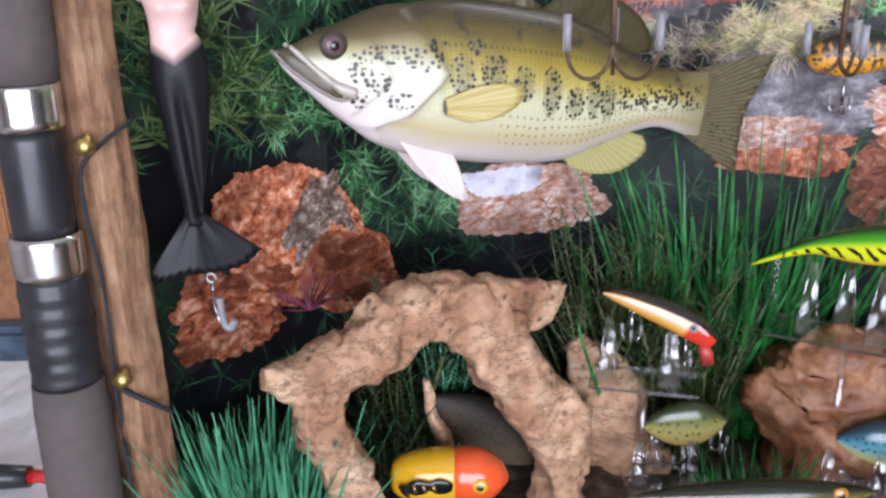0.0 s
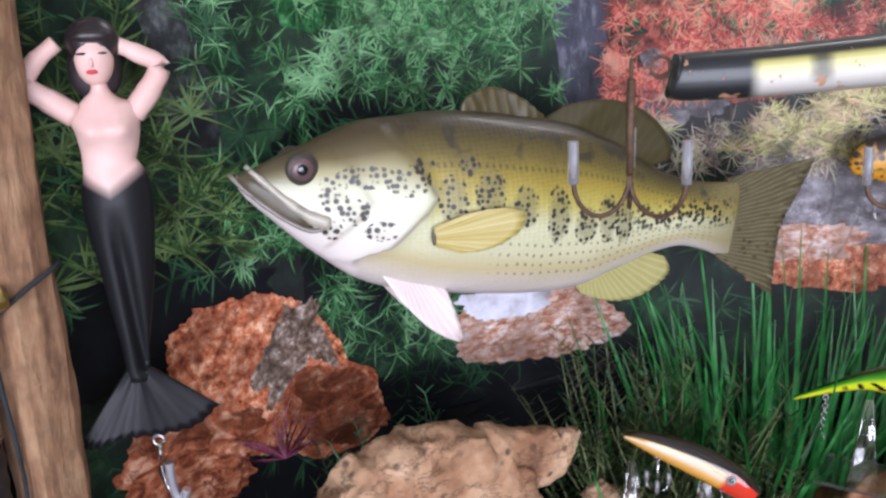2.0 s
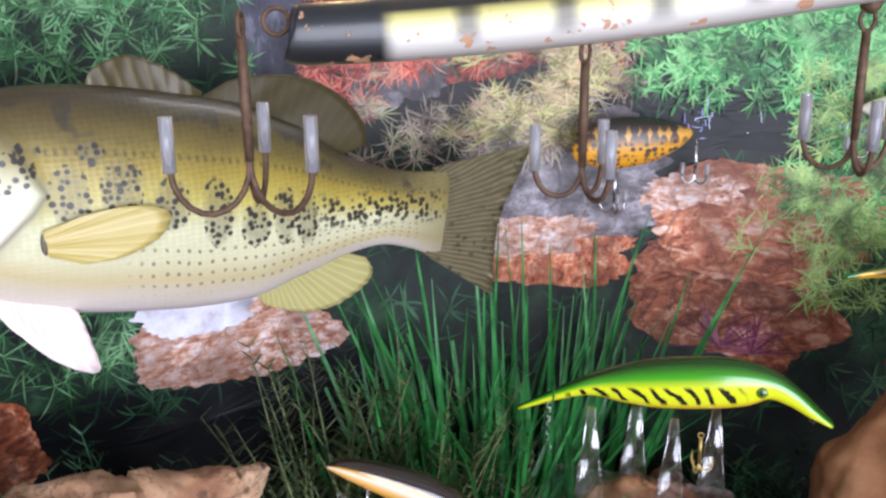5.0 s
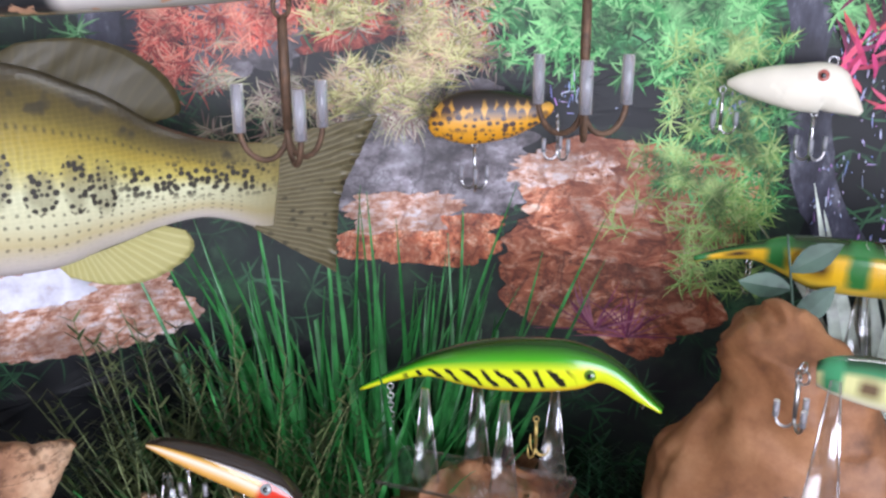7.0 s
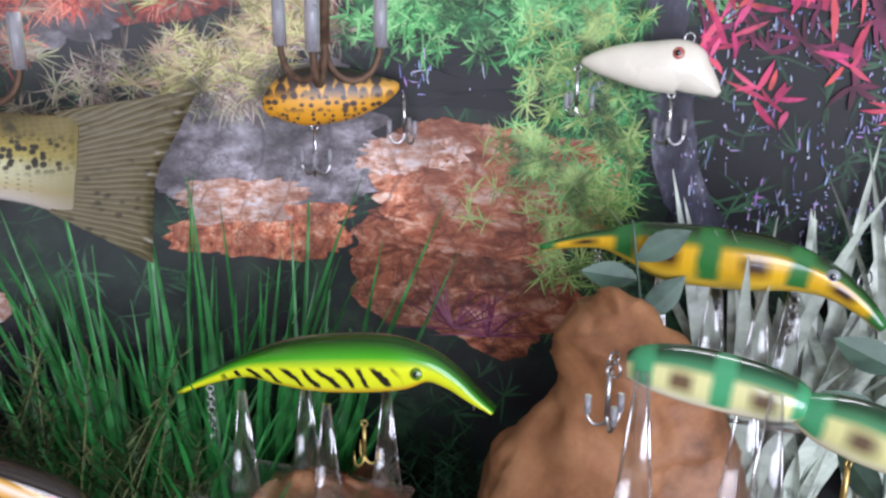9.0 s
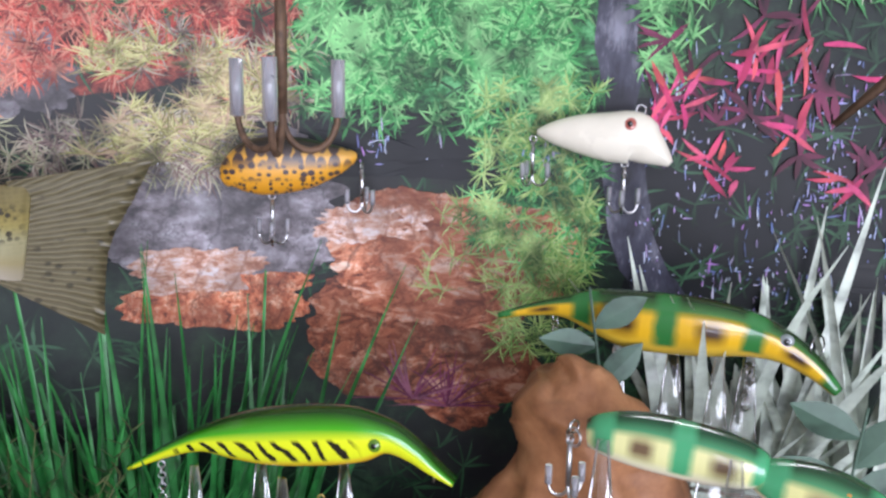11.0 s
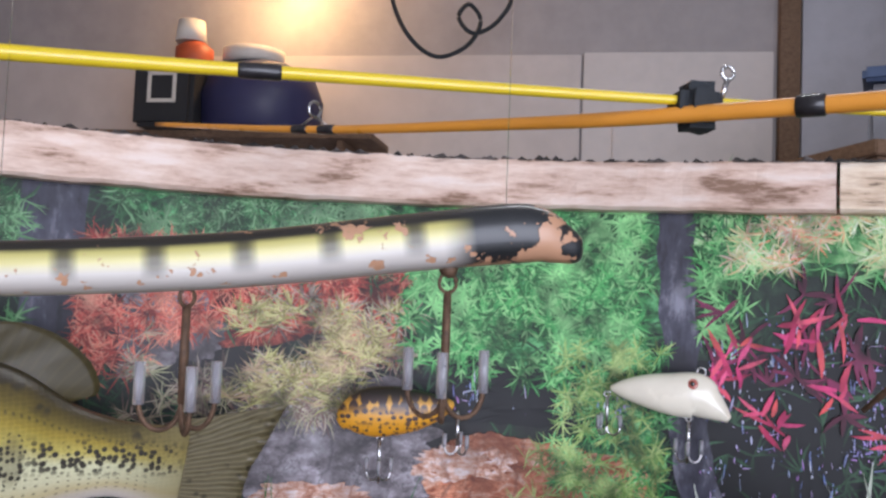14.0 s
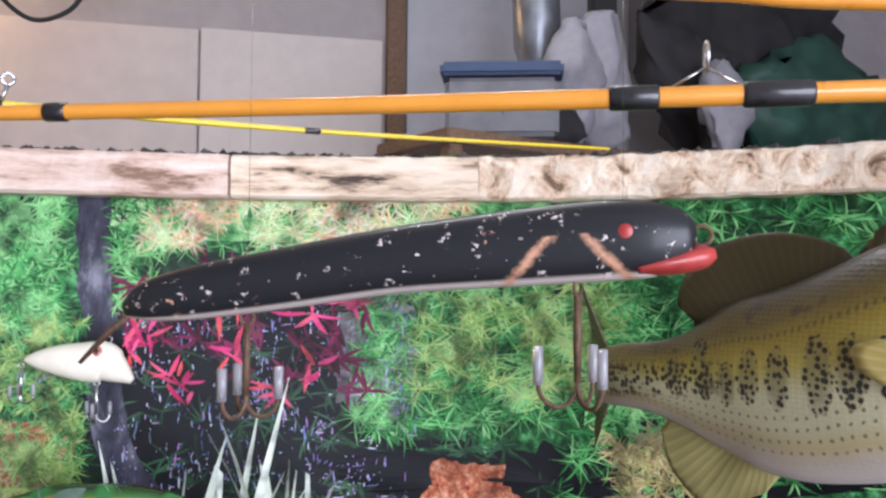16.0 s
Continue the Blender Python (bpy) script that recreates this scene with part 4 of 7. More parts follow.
HEAD = [(0.0, -0.002, -0.006, 0.003), (0.010, 0.002, -0.019, 0.008), (0.029, 0.0104, -0.0365, 0.0140), (0.047, 0.0177, -0.052, 0.0185), (0.066, 0.0236, -0.066, 0.0235), (0.091, 0.0246, -0.079, 0.0285), (0.117, 0.0242, -0.086, 0.0320)]
NEAR = dict(
    paint=BASS,
    body=HEAD + [(0.140, 0.022, -0.0905, 0.0335), (0.165, 0.0175, -0.0945, 0.0335), (0.190, 0.0125, -0.0975, 0.031), (0.211, 0.0058, -0.098, 0.028), (0.232, -0.0033, -0.094, 0.024), (0.252, -0.0155, -0.0885, 0.0195), (0.270, -0.026, -0.083, 0.0160), (0.295, -0.0353, -0.081, 0.0115), (0.316, -0.0390, -0.0865, 0.0075), (0.332, -0.0400, -0.093, 0.0035), (0.338, -0.042, -0.093, 0.0015)],
    tail=([(0.330, 0, -0.0385), (0.328, 0, -0.064), (0.322, 0, -0.092)], [(0.408, 0.003, -0.0305), (0.396, 0.003, -0.052), (0.382, 0.003, -0.076), (0.3775, 0.003, -0.100), (0.3755, 0.003, -0.1295)]),
    spiny=([(0.134, 0, 0.021), (0.160, 0, 0.017), (0.190, 0, 0.011)], [(0.137, 0, 0.029), (0.148, 0, 0.0345), (0.160, 0, 0.0350), (0.176, 0, 0.0275), (0.190, 0, 0.0165)]),
    soft=([(0.188, 0, 0.012), (0.228, 0, -0.004), (0.268, 0, -0.0265)], [(0.205, 0, 0.0207), (0.224, 0, 0.0227), (0.244, 0, 0.0212), (0.264, 0, 0.0128), (0.280, 0, -0.0022), (0.2845, 0, -0.0186), (0.270, 0, -0.0235)]),
    anal=([(0.211, 0, -0.096), (0.240, 0, -0.090), (0.268, 0, -0.082)], [(0.217, 0, -0.1045), (0.238, 0, -0.1122), (0.2595, 0, -0.1131), (0.279, 0, -0.1048), (0.2855, 0, -0.0963), (0.2816, 0, -0.087)]),
    bend=-0.08,
    peg=0.09,
)
FAR = dict(
    paint=BASS_FAR,
    body=HEAD + [(0.142, 0.017, -0.096, 0.034), (0.168, 0.006, -0.102, 0.034), (0.193, -0.0030, -0.107, 0.031), (0.211, -0.0074, -0.108, 0.028), (0.231, -0.0122, -0.105, 0.024), (0.2516, -0.022, -0.099, 0.0195), (0.274, -0.034, -0.090, 0.0150), (0.298, -0.0405, -0.084, 0.011), (0.319, -0.0427, -0.0827, 0.007), (0.337, -0.047, -0.083, 0.0035), (0.341, -0.049, -0.082, 0.0015)],
    tail=([(0.335, 0, -0.048), (0.337, 0, -0.065), (0.336, 0, -0.083)], [(0.385, 0.028, -0.003), (0.376, 0.028, -0.030), (0.372, 0.028, -0.062), (0.371, 0.028, -0.090), (0.371, 0.028, -0.120)]),
    spiny=([(0.120, 0, 0.021), (0.146, 0, 0.013), (0.172, 0, 0.002)], [(0.122, 0, 0.034), (0.136, 0, 0.041), (0.150, 0, 0.036), (0.163, 0, 0.022), (0.172, 0, 0.011)]),
    soft=([(0.172, 0, 0.002), (0.222, 0, -0.0115), (0.270, 0, -0.034)], [(0.180, 0, 0.0126), (0.196, 0, 0.0188), (0.2174, 0, 0.0226), (0.241, 0, 0.0205), (0.2624, 0, 0.0132), (0.2776, 0, -0.003), (0.2816, 0, -0.018), (0.270, 0, -0.0260)]),
    anal=([(0.215, 0, -0.105), (0.250, 0, -0.098), (0.286, 0, -0.085)], [(0.225, 0, -0.118), (0.245, 0, -0.128), (0.262, 0, -0.131), (0.2742, 0, -0.1268), (0.2877, 0, -0.1129), (0.2937, 0, -0.0939)]),
    bend=0.0,
    peg=0.235,
)


def bass(at, rz, mirror, spec, label):
    fish = thing("bass_replica", at, label, "fish replica", "mounted bass replicas", rz)

    def add(name, bm, mat, label="", parent=None):
        for v in bm.verts:
            v.co.y += spec["bend"] * max(0.0, v.co.x - 0.2) ** 2
        if mirror:
            bmesh.ops.scale(bm, vec=(-1, 1, 1), verts=bm.verts)
            bmesh.ops.reverse_faces(bm, faces=bm.faces)
        return part(name, bm, mat, parent or fish, label)

    def half(x):
        return float(np.interp(x, [r[0] for r in spec["body"]], [r[3] for r in spec["body"]]))

    rows = smooth_path([(q, 0, (a + b) / 2, w, (a - b) / 2) for q, a, b, w in spec["body"]], 8)
    bm = bmesh.new()
    sweep(bm, [r[:3] for r in rows], [(r[3], r[4]) for r in rows], 56, power=2.1)
    # gill cover stands proud of the body behind it; the cheek has a second low step
    for v in bm.verts:
        for shift, rise, run in ((0.0, 0.0034, 0.040), (0.037, 0.0012, 0.020)):
            d = v.co.x - gill_edge(v.co.z) + shift
            if -0.056 < v.co.z < 0.019 and abs(v.co.y) > 0.006 and -run < d < 0.0:
                v.co.y += math.copysign(rise * (1 + d / run), v.co.y)
    add("body", bm, spec["paint"])
    for name, key, mat, thick, rays, wave, fin_label in (("tail_fin", "tail", FIN_TAIL, 0.0016, 24, 0.0008, "olive brown ribbed tail fin"), ("spiny_dorsal_fin", "spiny", FIN_DARK, 0.0012, 9, 0.0018, "dark olive spiny back fin"), ("soft_dorsal_fin", "soft", FIN_SOFT, 0.0016, 14, 0.0004, "dark olive rounded back fin"), ("anal_fin", "anal", FIN_YELLOW, 0.0024, 14, 0.0007, "yellowish rounded lower fin")):
        bm = bmesh.new()
        fin(bm, *spec[key], thick, rays, wave, 8)
        add(name, bm, mat, fin_label)
    for s in (-1, 1):
        bm = bmesh.new()
        fin(bm, [(0.074, s * 0.014, -0.064), (0.093, s * 0.014, -0.072), (0.113, s * 0.013, -0.078)], [(0.086, s * 0.019, -0.0840), (0.103, s * 0.024, -0.1030), (0.1209, s * 0.025, -0.1120), (0.1195, s * 0.021, -0.0966), (0.1165, s * 0.015, -0.083)], 0.0014, 9, 0.0005)
        add("pelvic_fin", bm, FIN_PINK, "pinkish white belly fin")
        bm = bmesh.new()
        fin(bm, [(0.1030, s * 0.0330, -0.0375), (0.1035, s * 0.0330, -0.043), (0.1045, s * 0.0325, -0.0495)], [(0.122, s * 0.0375, -0.0312), (0.142, s * 0.0400, -0.0296), (0.1575, s * 0.0405, -0.0347), (0.1525, s * 0.0405, -0.0456), (0.135, s * 0.0390, -0.0531), (0.118, s * 0.0365, -0.0542)], 0.0009, 13, 0.0004, 8)
        add("pectoral_fin", bm, FIN_GOLD, "golden side fin")
        bm = bmesh.new()
        ball(bm, 0.0026, (0.1032, s * 0.0330, -0.0435), (0.6, 0.45, 2.0), 12)
        add("fin_root", bm, MOUTH, "dark root of the side fin")
        # jaws: the gape, the bony plate of the upper lip and the rim of the lower one
        bm = bmesh.new()
        sweep(bm, [(0.001, s * 0.0035, -0.003), (0.008, s * 0.0066, -0.0095), (0.017, s * 0.0098, -0.0170), (0.028, s * 0.0135, -0.0265), (0.038, s * 0.0162, -0.0325)], [(0.0015, 0.0015), (0.0016, 0.0052), (0.0016, 0.0062), (0.0016, 0.0048), (0.0010, 0.0015)], 12)
        add("gape", bm, MOUTH, "dark parted mouth")
        bm = bmesh.new()
        sweep(bm, smooth_path([(0.007, s * 0.0078, 0.0005), (0.017, s * 0.0112, -0.0098), (0.028, s * 0.0150, -0.0208), (0.037, s * 0.0176, -0.0276), (0.0445, s * 0.0192, -0.0310), (0.047, s * 0.0192, -0.0318)], 4), [(0.0014, 0.0014)] * 2 + [(0.0019, 0.0021)] * 5 + [(0.0023, 0.0029)] * 5 + [(0.0024, 0.0038)] * 6 + [(0.0016, 0.0034)] * 2 + [(0.0008, 0.0012)], 14)
        add("upper_lip", bm, LIP, "pale bony upper lip")
        bm = bmesh.new()
        sweep(bm, smooth_path([(-0.003, s * 0.002, -0.0025), (0.004, s * 0.0058, -0.0110), (0.013, s * 0.0095, -0.0195), (0.024, s * 0.0135, -0.0285), (0.036, s * 0.0170, -0.0350), (0.045, s * 0.0190, -0.0335)], 4), 0.0013, 10)
        add("lower_lip", bm, LOWLIP, "greyish rim of the lower jaw")
        bm = bmesh.new()
        ball(bm, 0.0093, (0.0345, s * (half(0.0345) - 0.0012), -0.0003), (1, 0.34, 1), 22)
        sock = add("eye_socket", bm, SOCKET)
        bm = bmesh.new()
        ball(bm, 0.0066, (0.0342, s * (half(0.0345) + 0.0002), -0.0003), (1, 0.4, 1), 20)
        add("eye", bm, IRIS, "reddish brown glass eye", sock)
        bm = bmesh.new()
        ball(bm, 0.0032, (0.0340, s * (half(0.0345) + 0.0024), -0.0003), (1, 0.3, 1), 14)
        add("pupil", bm, EYE_BLACK, "black pupil", sock)
    # peg that holds it to the panel
    bm = bmesh.new()
    sweep(bm, [(0.20, 0.024, -0.045), (0.20, spec["peg"], -0.045)], 0.006, 10)
    add("mounting_peg", bm, STEEL)
    return fish


LOWLIP = plain("bass_lower_lip", (0.22, 0.19, 0.16), 0.3, 0, 0.3, var=0.35)
bass((-0.372, 0.374, 1.385), 23.0, False, NEAR, "large painted bass replica mounted on the picture panel")
bass((0.5468, -0.1515, 1.4383), -85.6, True, FAR, "large painted bass replica facing away along the panel")

# ---- mermaid-shaped lure: one plain figure ----
k = Mat("mermaid_paint", 0.48, 0, 0.04, 0.28)
zc = k.xyz("Z")
skin = k.ramp(k.noise(40), (0.35, (0.66, 0.42, 0.37)), (0.65, (0.76, 0.52, 0.47)))
hair = (0.02, 0.014, 0.016)
edge = k.math("ADD", zc, k.math("MULTIPLY", k.math("ABSOLUTE", k.math("SUBTRACT", k.xyz("X"), 0.0005)), -0.62))
c = k.mix(k.ramp(edge, (0.1325, 1.0), (0.1333, 0.0)), skin, (0.009, 0.009, 0.011))
MERMAID = k.colour(c).m
HAIRM = plain("dark_hair_paint", hair, 0.4, 0, 0.2, var=0.3)
bm = bmesh.new()
# tail, waist, chest, neck and head, from the fluke up
rows = [(0.0022, 0, 0.026, 0.0058, 0.0045), (0.0028, 0, 0.044, 0.0070, 0.0065), (0.0035, 0, 0.0674, 0.0106, 0.0085), (0.0042, 0, 0.093, 0.0142, 0.0110), (0.0040, 0, 0.121, 0.0174, 0.0130), (0.0040, 0, 0.136, 0.0168, 0.0125), (0.0025, 0, 0.147, 0.0132, 0.0098), (0.0033, 0, 0.156, 0.0145, 0.0100), (0.0037, 0, 0.1645, 0.0160, 0.0110), (0.0032, 0, 0.1725, 0.0172, 0.0095), (0.0025, 0, 0.178, 0.0105, 0.0070), (0.0025, 0, 0.184, 0.0044, 0.0045), (0.0020, 0, 0.191, 0.0045, 0.0045)]
rs = smooth_path(rows, 5)
rings = sweep(bm, [r[:3] for r in rs], [(r[3], r[4]) for r in rs], 36, up=(0, 1, 0))
for ring in rings:
    for v in ring:
        if 0.03 < v.co.z < 0.130 and v.co.y < 0:
            mid = 0.0062 - 0.058 * (v.co.z - 0.035)
            v.co.y += 0.0065 * math.exp(-(((v.co.x - mid) / 0.0032) ** 2)) * min(1, max(0, 0.124 - v.co.z) * 40)
        if v.co.y < 0:  # gentle relief of the chest
            for c0 in (-0.0048, 0.0100):
                v.co.y -= 0.0060 * math.exp(-(((v.co.x - c0) / 0.0062) ** 2) - ((v.co.z - 0.1640) / 0.0062) ** 2)
ball(bm, 0.0105, (0.0018, -0.001, 0.1990), (0.90, 0.92, 1.28), 18)
ball(bm, 0.0016, (0.0003, -0.0106, 0.1975), (0.8, 0.8, 1.6), 10)
for pts in ([(-0.0105, 0, 0.1715), (-0.0220, 0.001, 0.1800), (-0.0315, 0.002, 0.1880), (-0.0260, 0.003, 0.1985), (-0.0150, 0.003, 0.2075)], [(0.0165, 0, 0.1705), (0.0265, 0.001, 0.1825), (0.0325, 0.002, 0.1940), (0.0230, 0.003, 0.2005), (0.0120, 0.003, 0.2060)]):
    sweep(bm, smooth_path(pts, 5), [0.0062] * 6 + [0.0056] * 5 + [0.0048] * 6 + [0.0042] * 4, 14)
# fluke: one pleated fan
fin(bm, [(-0.0035, 0, 0.033), (0.0022, -0.001, 0.028), (0.0080, 0, 0.033)], [(-0.0326, -0.002, -0.0060), (-0.0244, -0.003, -0.0090), (-0.0075, -0.004, -0.0055), (0.0089, -0.004, -0.0067), (0.0290, -0.003, -0.0055), (0.0432, -0.002, 0.0045)], 0.0024, 13, 0.0017, 8)
# hair, lips and lashes as further colours of the same figure
n0 = len(bm.faces)
ball(bm, 0.0125, (0.0020, 0.0025, 0.2070), (1.06, 0.90, 1.02), 18)
ball(bm, 0.0110, (0.0015, 0.0055, 0.1935), (1.22, 0.65, 1.45), 16)
ball(bm, 0.0062, (0.0024, -0.0078, 0.2105), (1.55, 0.55, 0.55), 14)
n1 = len(bm.faces)
ball(bm, 0.0021, (0.0002, -0.0098, 0.1932), (1.35, 0.5, 0.6), 10)
n2 = len(bm.faces)
for ex in (-0.0038, 0.0056):
    ball(bm, 0.0024, (ex, -0.0092, 0.2020), (1.25, 0.4, 0.28), 10)
bm.faces.ensure_lookup_table()
for lo, hi, index in ((n0, n1, 1), (n1, n2, 2), (n2, len(bm.faces), 1)):
    for f in bm.faces[lo:hi]:
        f.material_index = index
figure = part("mermaid_lure", bm, [MERMAID, HAIRM, plain("lip_paint", (0.55, 0.03, 0.05), 0.3, 0, 0.3, var=0.1)], smooth=None)
figure.data.polygons.foreach_set("use_smooth", [True] * len(figure.data.polygons))
figure.matrix_world = pose(-0.430, 0.342, 1.250, 0, 0, 22)
tagged(figure, "painted mermaid shaped fishing lure with a black tail", "lure")
hk = thing("sleeved_hook", (-0.4225, 0.3450, 1.2440), "bent steel hook with a white sleeve hanging under the mermaid", "hook")
bm = bmesh.new()
torus(bm, (0, 0, -0.006), 0.003, 0.0007)
sweep(bm, [(0, 0, -0.009), (-0.001, 0, -0.026), (0.001, 0, -0.034), (0.004, 0, -0.041), (0.008, 0, -0.038)], [0.0016, 0.0014, 0.001, 0.0009, 0.0007], 8)
wire_ob = part("hook_wire", bm, STEEL, hk)
bm = bmesh.new()
sweep(bm, smooth_path([(0.004, 0, -0.020), (0.0045, 0, -0.033), (0.006, 0, -0.041), (0.010, 0, -0.043), (0.0125, 0, -0.037)], 4), 0.0026, 10)
part("hook_sleeve", bm, SLEEVE, wire_ob, "milky plastic sleeve")


# ---- giant wooden lures on fine line ----
LINE = glassy("clear_line", (0.9, 0.92, 0.95), 0.1)


def hang(parent, x, y, z, high=3.69):
    bm = bmesh.new()
    sweep(bm, [(x, y, z), (x, y, high)], 0.00014, 5)
    part("hanging_line", bm, LINE, parent, "clear nylon line")


def pike_paint():
    k = Mat("banded_pike_paint", 0.38, 0, 0.2)
    u = k.nt.nodes.new("ShaderNodeSeparateXYZ")
    k.put(u.inputs[0], k.tc.outputs["UV"])
    h = k.math("ADD", k.math("MULTIPLY", k.math("SINE", k.math("MULTIPLY", u.outputs[1], 2 * math.pi)), 0.5), 0.5)
    side = k.ramp(h, (0.10, (0.42, 0.39, 0.36)), (0.38, (0.60, 0.57, 0.52)), (0.54, (0.58, 0.53, 0.22)), (0.68, (0.46, 0.42, 0.14)), (0.78, (0.02, 0.018, 0.015)))
    x = u.outputs[0]
    bars = k.ramp(k.math("SINE", k.math("ADD", k.math("MULTIPLY", x, 49.9), 2.91)), (0.45, 0.0), (0.98, 0.95))
    bars = k.math("MULTIPLY", bars, k.ramp(k.math("ADD", h, k.math("MULTIPLY", k.noise(60, 2), 0.12)), (0.30, 0.0), (0.55, 0.9)))
    c = k.mix(bars, side, (0.02, 0.018, 0.016))
    ends = k.ramp(x, (0.115, 1.0), (0.135, 0.0), (0.77, 0.0), (0.82, 1.0))
    c = k.mix(ends, c, (0.014, 0.016, 0.018))
    chip = k.math("MAXIMUM", k.ramp(k.noise(85, 4, rough=0.6), (0.61, 0.0), (0.622, 1.0)), k.ramp(k.math("ADD", k.noise(70, 4, rough=0.6), k.ramp(x, (0.86, 0.0), (0.95, 0.16))), (0.63, 0.0), (0.642, 1.0)))
    c = k.mix(chip, c, (0.45, 0.25, 0.15))
    k.colour(c)
    k.bump(chip, 0.5, -0.001)
    return k.m


PIKE = pike_paint()
lure = thing("giant_lure", (-0.002, 0.2815, 1.45), "giant wooden lure with yellow and black bands and chipped paint", "lure", "giant wooden lures", -5.5)
bm = bmesh.new()
rows = [(-0.1505, 0, -0.0160, 0.0125, 0.0095), (-0.143, 0, -0.0165, 0.0130, 0.0105), (-0.10, 0, -0.0145, 0.0130, 0.0108), (-0.03, 0, -0.0085, 0.0130, 0.0112), (0.04, 0, 0.0015, 0.0130, 0.0118), (0.080, 0, 0.0070, 0.0130, 0.0124), (0.093, 0, 0.0072, 0.0128, 0.0116), (0.103, 0, 0.0040, 0.0105, 0.0085), (0.110, 0, 0.0012, 0.0080, 0.0055), (0.1125, 0, 0.0008, 0.0030, 0.0025)]
rs = smooth_path(rows, 7)
sweep(bm, [r[:3] for r in rs], [(r[3], r[4]) for r in rs], 28, power=2.5)
part("body", bm, PIKE, lure)
treble(lure, (-0.168, 0.002, -0.009), 0.066, turn=85, wire=0.0012, spread=0.43)
treble(lure, (-0.047, 0.001, -0.0205), 0.058, turn=50, wire=0.0011)
treble(lure, (0.057, 0.001, -0.0105), 0.061, turn=20, wire=0.0011)
bm = bmesh.new()
torus(bm, (-0.1555, 0, -0.012), 0.0045, 0.0009, Matrix.Rotation(radians(15), 4, "Z"))
part("screw_eye", bm, RUST, lure)
for q in (-0.144, -0.047, 0.057):
    bm = bmesh.new()
    ball(bm, 0.004, (q, 0, -0.018 if q < 0 else -0.0085), (1, 1, 0.9), 10)
    part("hook_cup", bm, RUST, lure)
hang(lure, -0.12, 0, 0.0 - 0.006)
hang(lure, 0.08, 0, 0.018)

k = Mat("chipped_black_paint", 0.42, 0, 0.12, 0.35)
u = k.nt.nodes.new("ShaderNodeSeparateXYZ")
k.put(u.inputs[0], k.tc.outputs["UV"])
h = k.math("ADD", k.math("MULTIPLY", k.math("SINE", k.math("MULTIPLY", u.outputs[1], 2 * math.pi)), 0.5), 0.5)
c = k.mix(k.ramp(h, (0.06, 1.0), (0.12, 0.0)), (0.012, 0.013, 0.016), (0.55, 0.48, 0.44))
chip = k.ramp(k.noise(150, 5, rough=0.7), (0.62, 0.0), (0.635, 1.0))
c = k.mix(chip, c, (0.62, 0.55, 0.52))
chip2 = k.ramp(k.noise(48, 6, rough=0.75), (0.655, 0.0), (0.67, 1.0))
c = k.mix(chip2, c, (0.50, 0.28, 0.19))
# bare wood chevron behind the eye
dx = k.math("ABSOLUTE", k.math("SUBTRACT", k.xyz("X"), 0.207))
leg = k.math("ABSOLUTE", k.math("SUBTRACT", dx, k.math("SUBTRACT", 0.027, k.math("MULTIPLY", h, 0.034))))
wear = k.math("MULTIPLY", k.math("SUBTRACT", k.noise(160, 4, rough=0.7), 0.5), 0.010)
legs = k.math("MULTIPLY", k.ramp(k.math("ADD", leg, wear), (0.0026, 1.0), (0.0032, 0.0)), k.ramp(h, (0.56, 1.0), (0.58, 0.0)))
c = k.mix(legs, c, (0.50, 0.27, 0.17))
k.colour(c)
BLACKLURE = k.m
RED = plain("red_enamel", (0.42, 0.045, 0.04), 0.4, 0, 0.2, var=0.4)
lure = thing("giant_lure", (0.2277, 0.206, 1.418), "giant chipped black wooden lure with a red eye and mouth", "lure", "giant wooden lures", -46.5)
rows = [(-0.002, 0, 0.000, 0.003, 0.004), (0.010, 0, 0.004, 0.008, 0.0095), (0.035, 0, 0.0085, 0.0105, 0.0125), (0.08, 0, 0.0155, 0.0120, 0.0140), (0.13, 0, 0.0235, 0.0130, 0.0150), (0.18, 0, 0.0285, 0.0135, 0.0165), (0.215, 0, 0.0315, 0.0140, 0.0172), (0.238, 0, 0.0325, 0.0138, 0.0165), (0.250, 0, 0.0325, 0.0120, 0.0135), (0.257, 0, 0.0315, 0.0085, 0.0090), (0.2595, 0, 0.0310, 0.0030, 0.0030)]
rs = smooth_path(rows, 7)
bm = bmesh.new()
sweep(bm, [r[:3] for r in rs], [(r[3], r[4]) for r in rs], 28, power=2.3)
part("body", bm, BLACKLURE, lure)
for s in (-1, 1):
    bm = bmesh.new()
    ball(bm, 0.0034, (0.231, s * 0.0134, 0.0350), (1, 0.3, 1), 14)
    part("eye", bm, RED, lure, "round red painted eye")
bm = bmesh.new()
rs = smooth_path([(0.236, 0, 0.0200, 0.0110, 0.0030), (0.246, 0, 0.0218, 0.0115, 0.0046), (0.256, 0, 0.0238, 0.0100, 0.0052), (0.263, 0, 0.0255, 0.0072, 0.0048), (0.2675, 0, 0.0268, 0.0025, 0.0020)], 5)
sweep(bm, [r[:3] for r in rs], [(r[3], r[4]) for r in rs], 20)
part("lower_jaw", bm, RED, lure, "red painted lower jaw")
bm = bmesh.new()
torus(bm, (0.262, 0, 0.034), 0.004, 0.0009)
part("screw_eye", bm, RUST, lure)
treble(lure, (0.211, 0, 0.0155), 0.056, turn=70, wire=0.0011)
treble(lure, (0.060, 0, 0.000), 0.050, turn=10, wire=0.0011)
bm = bmesh.new()
sweep(bm, [(0.004, 0, 0.0), (-0.010, 0, -0.010), (-0.026, 0, -0.026)], [0.0014, 0.0018, 0.0010], 8)
part("rear_hook_shank", bm, RUST, lure)
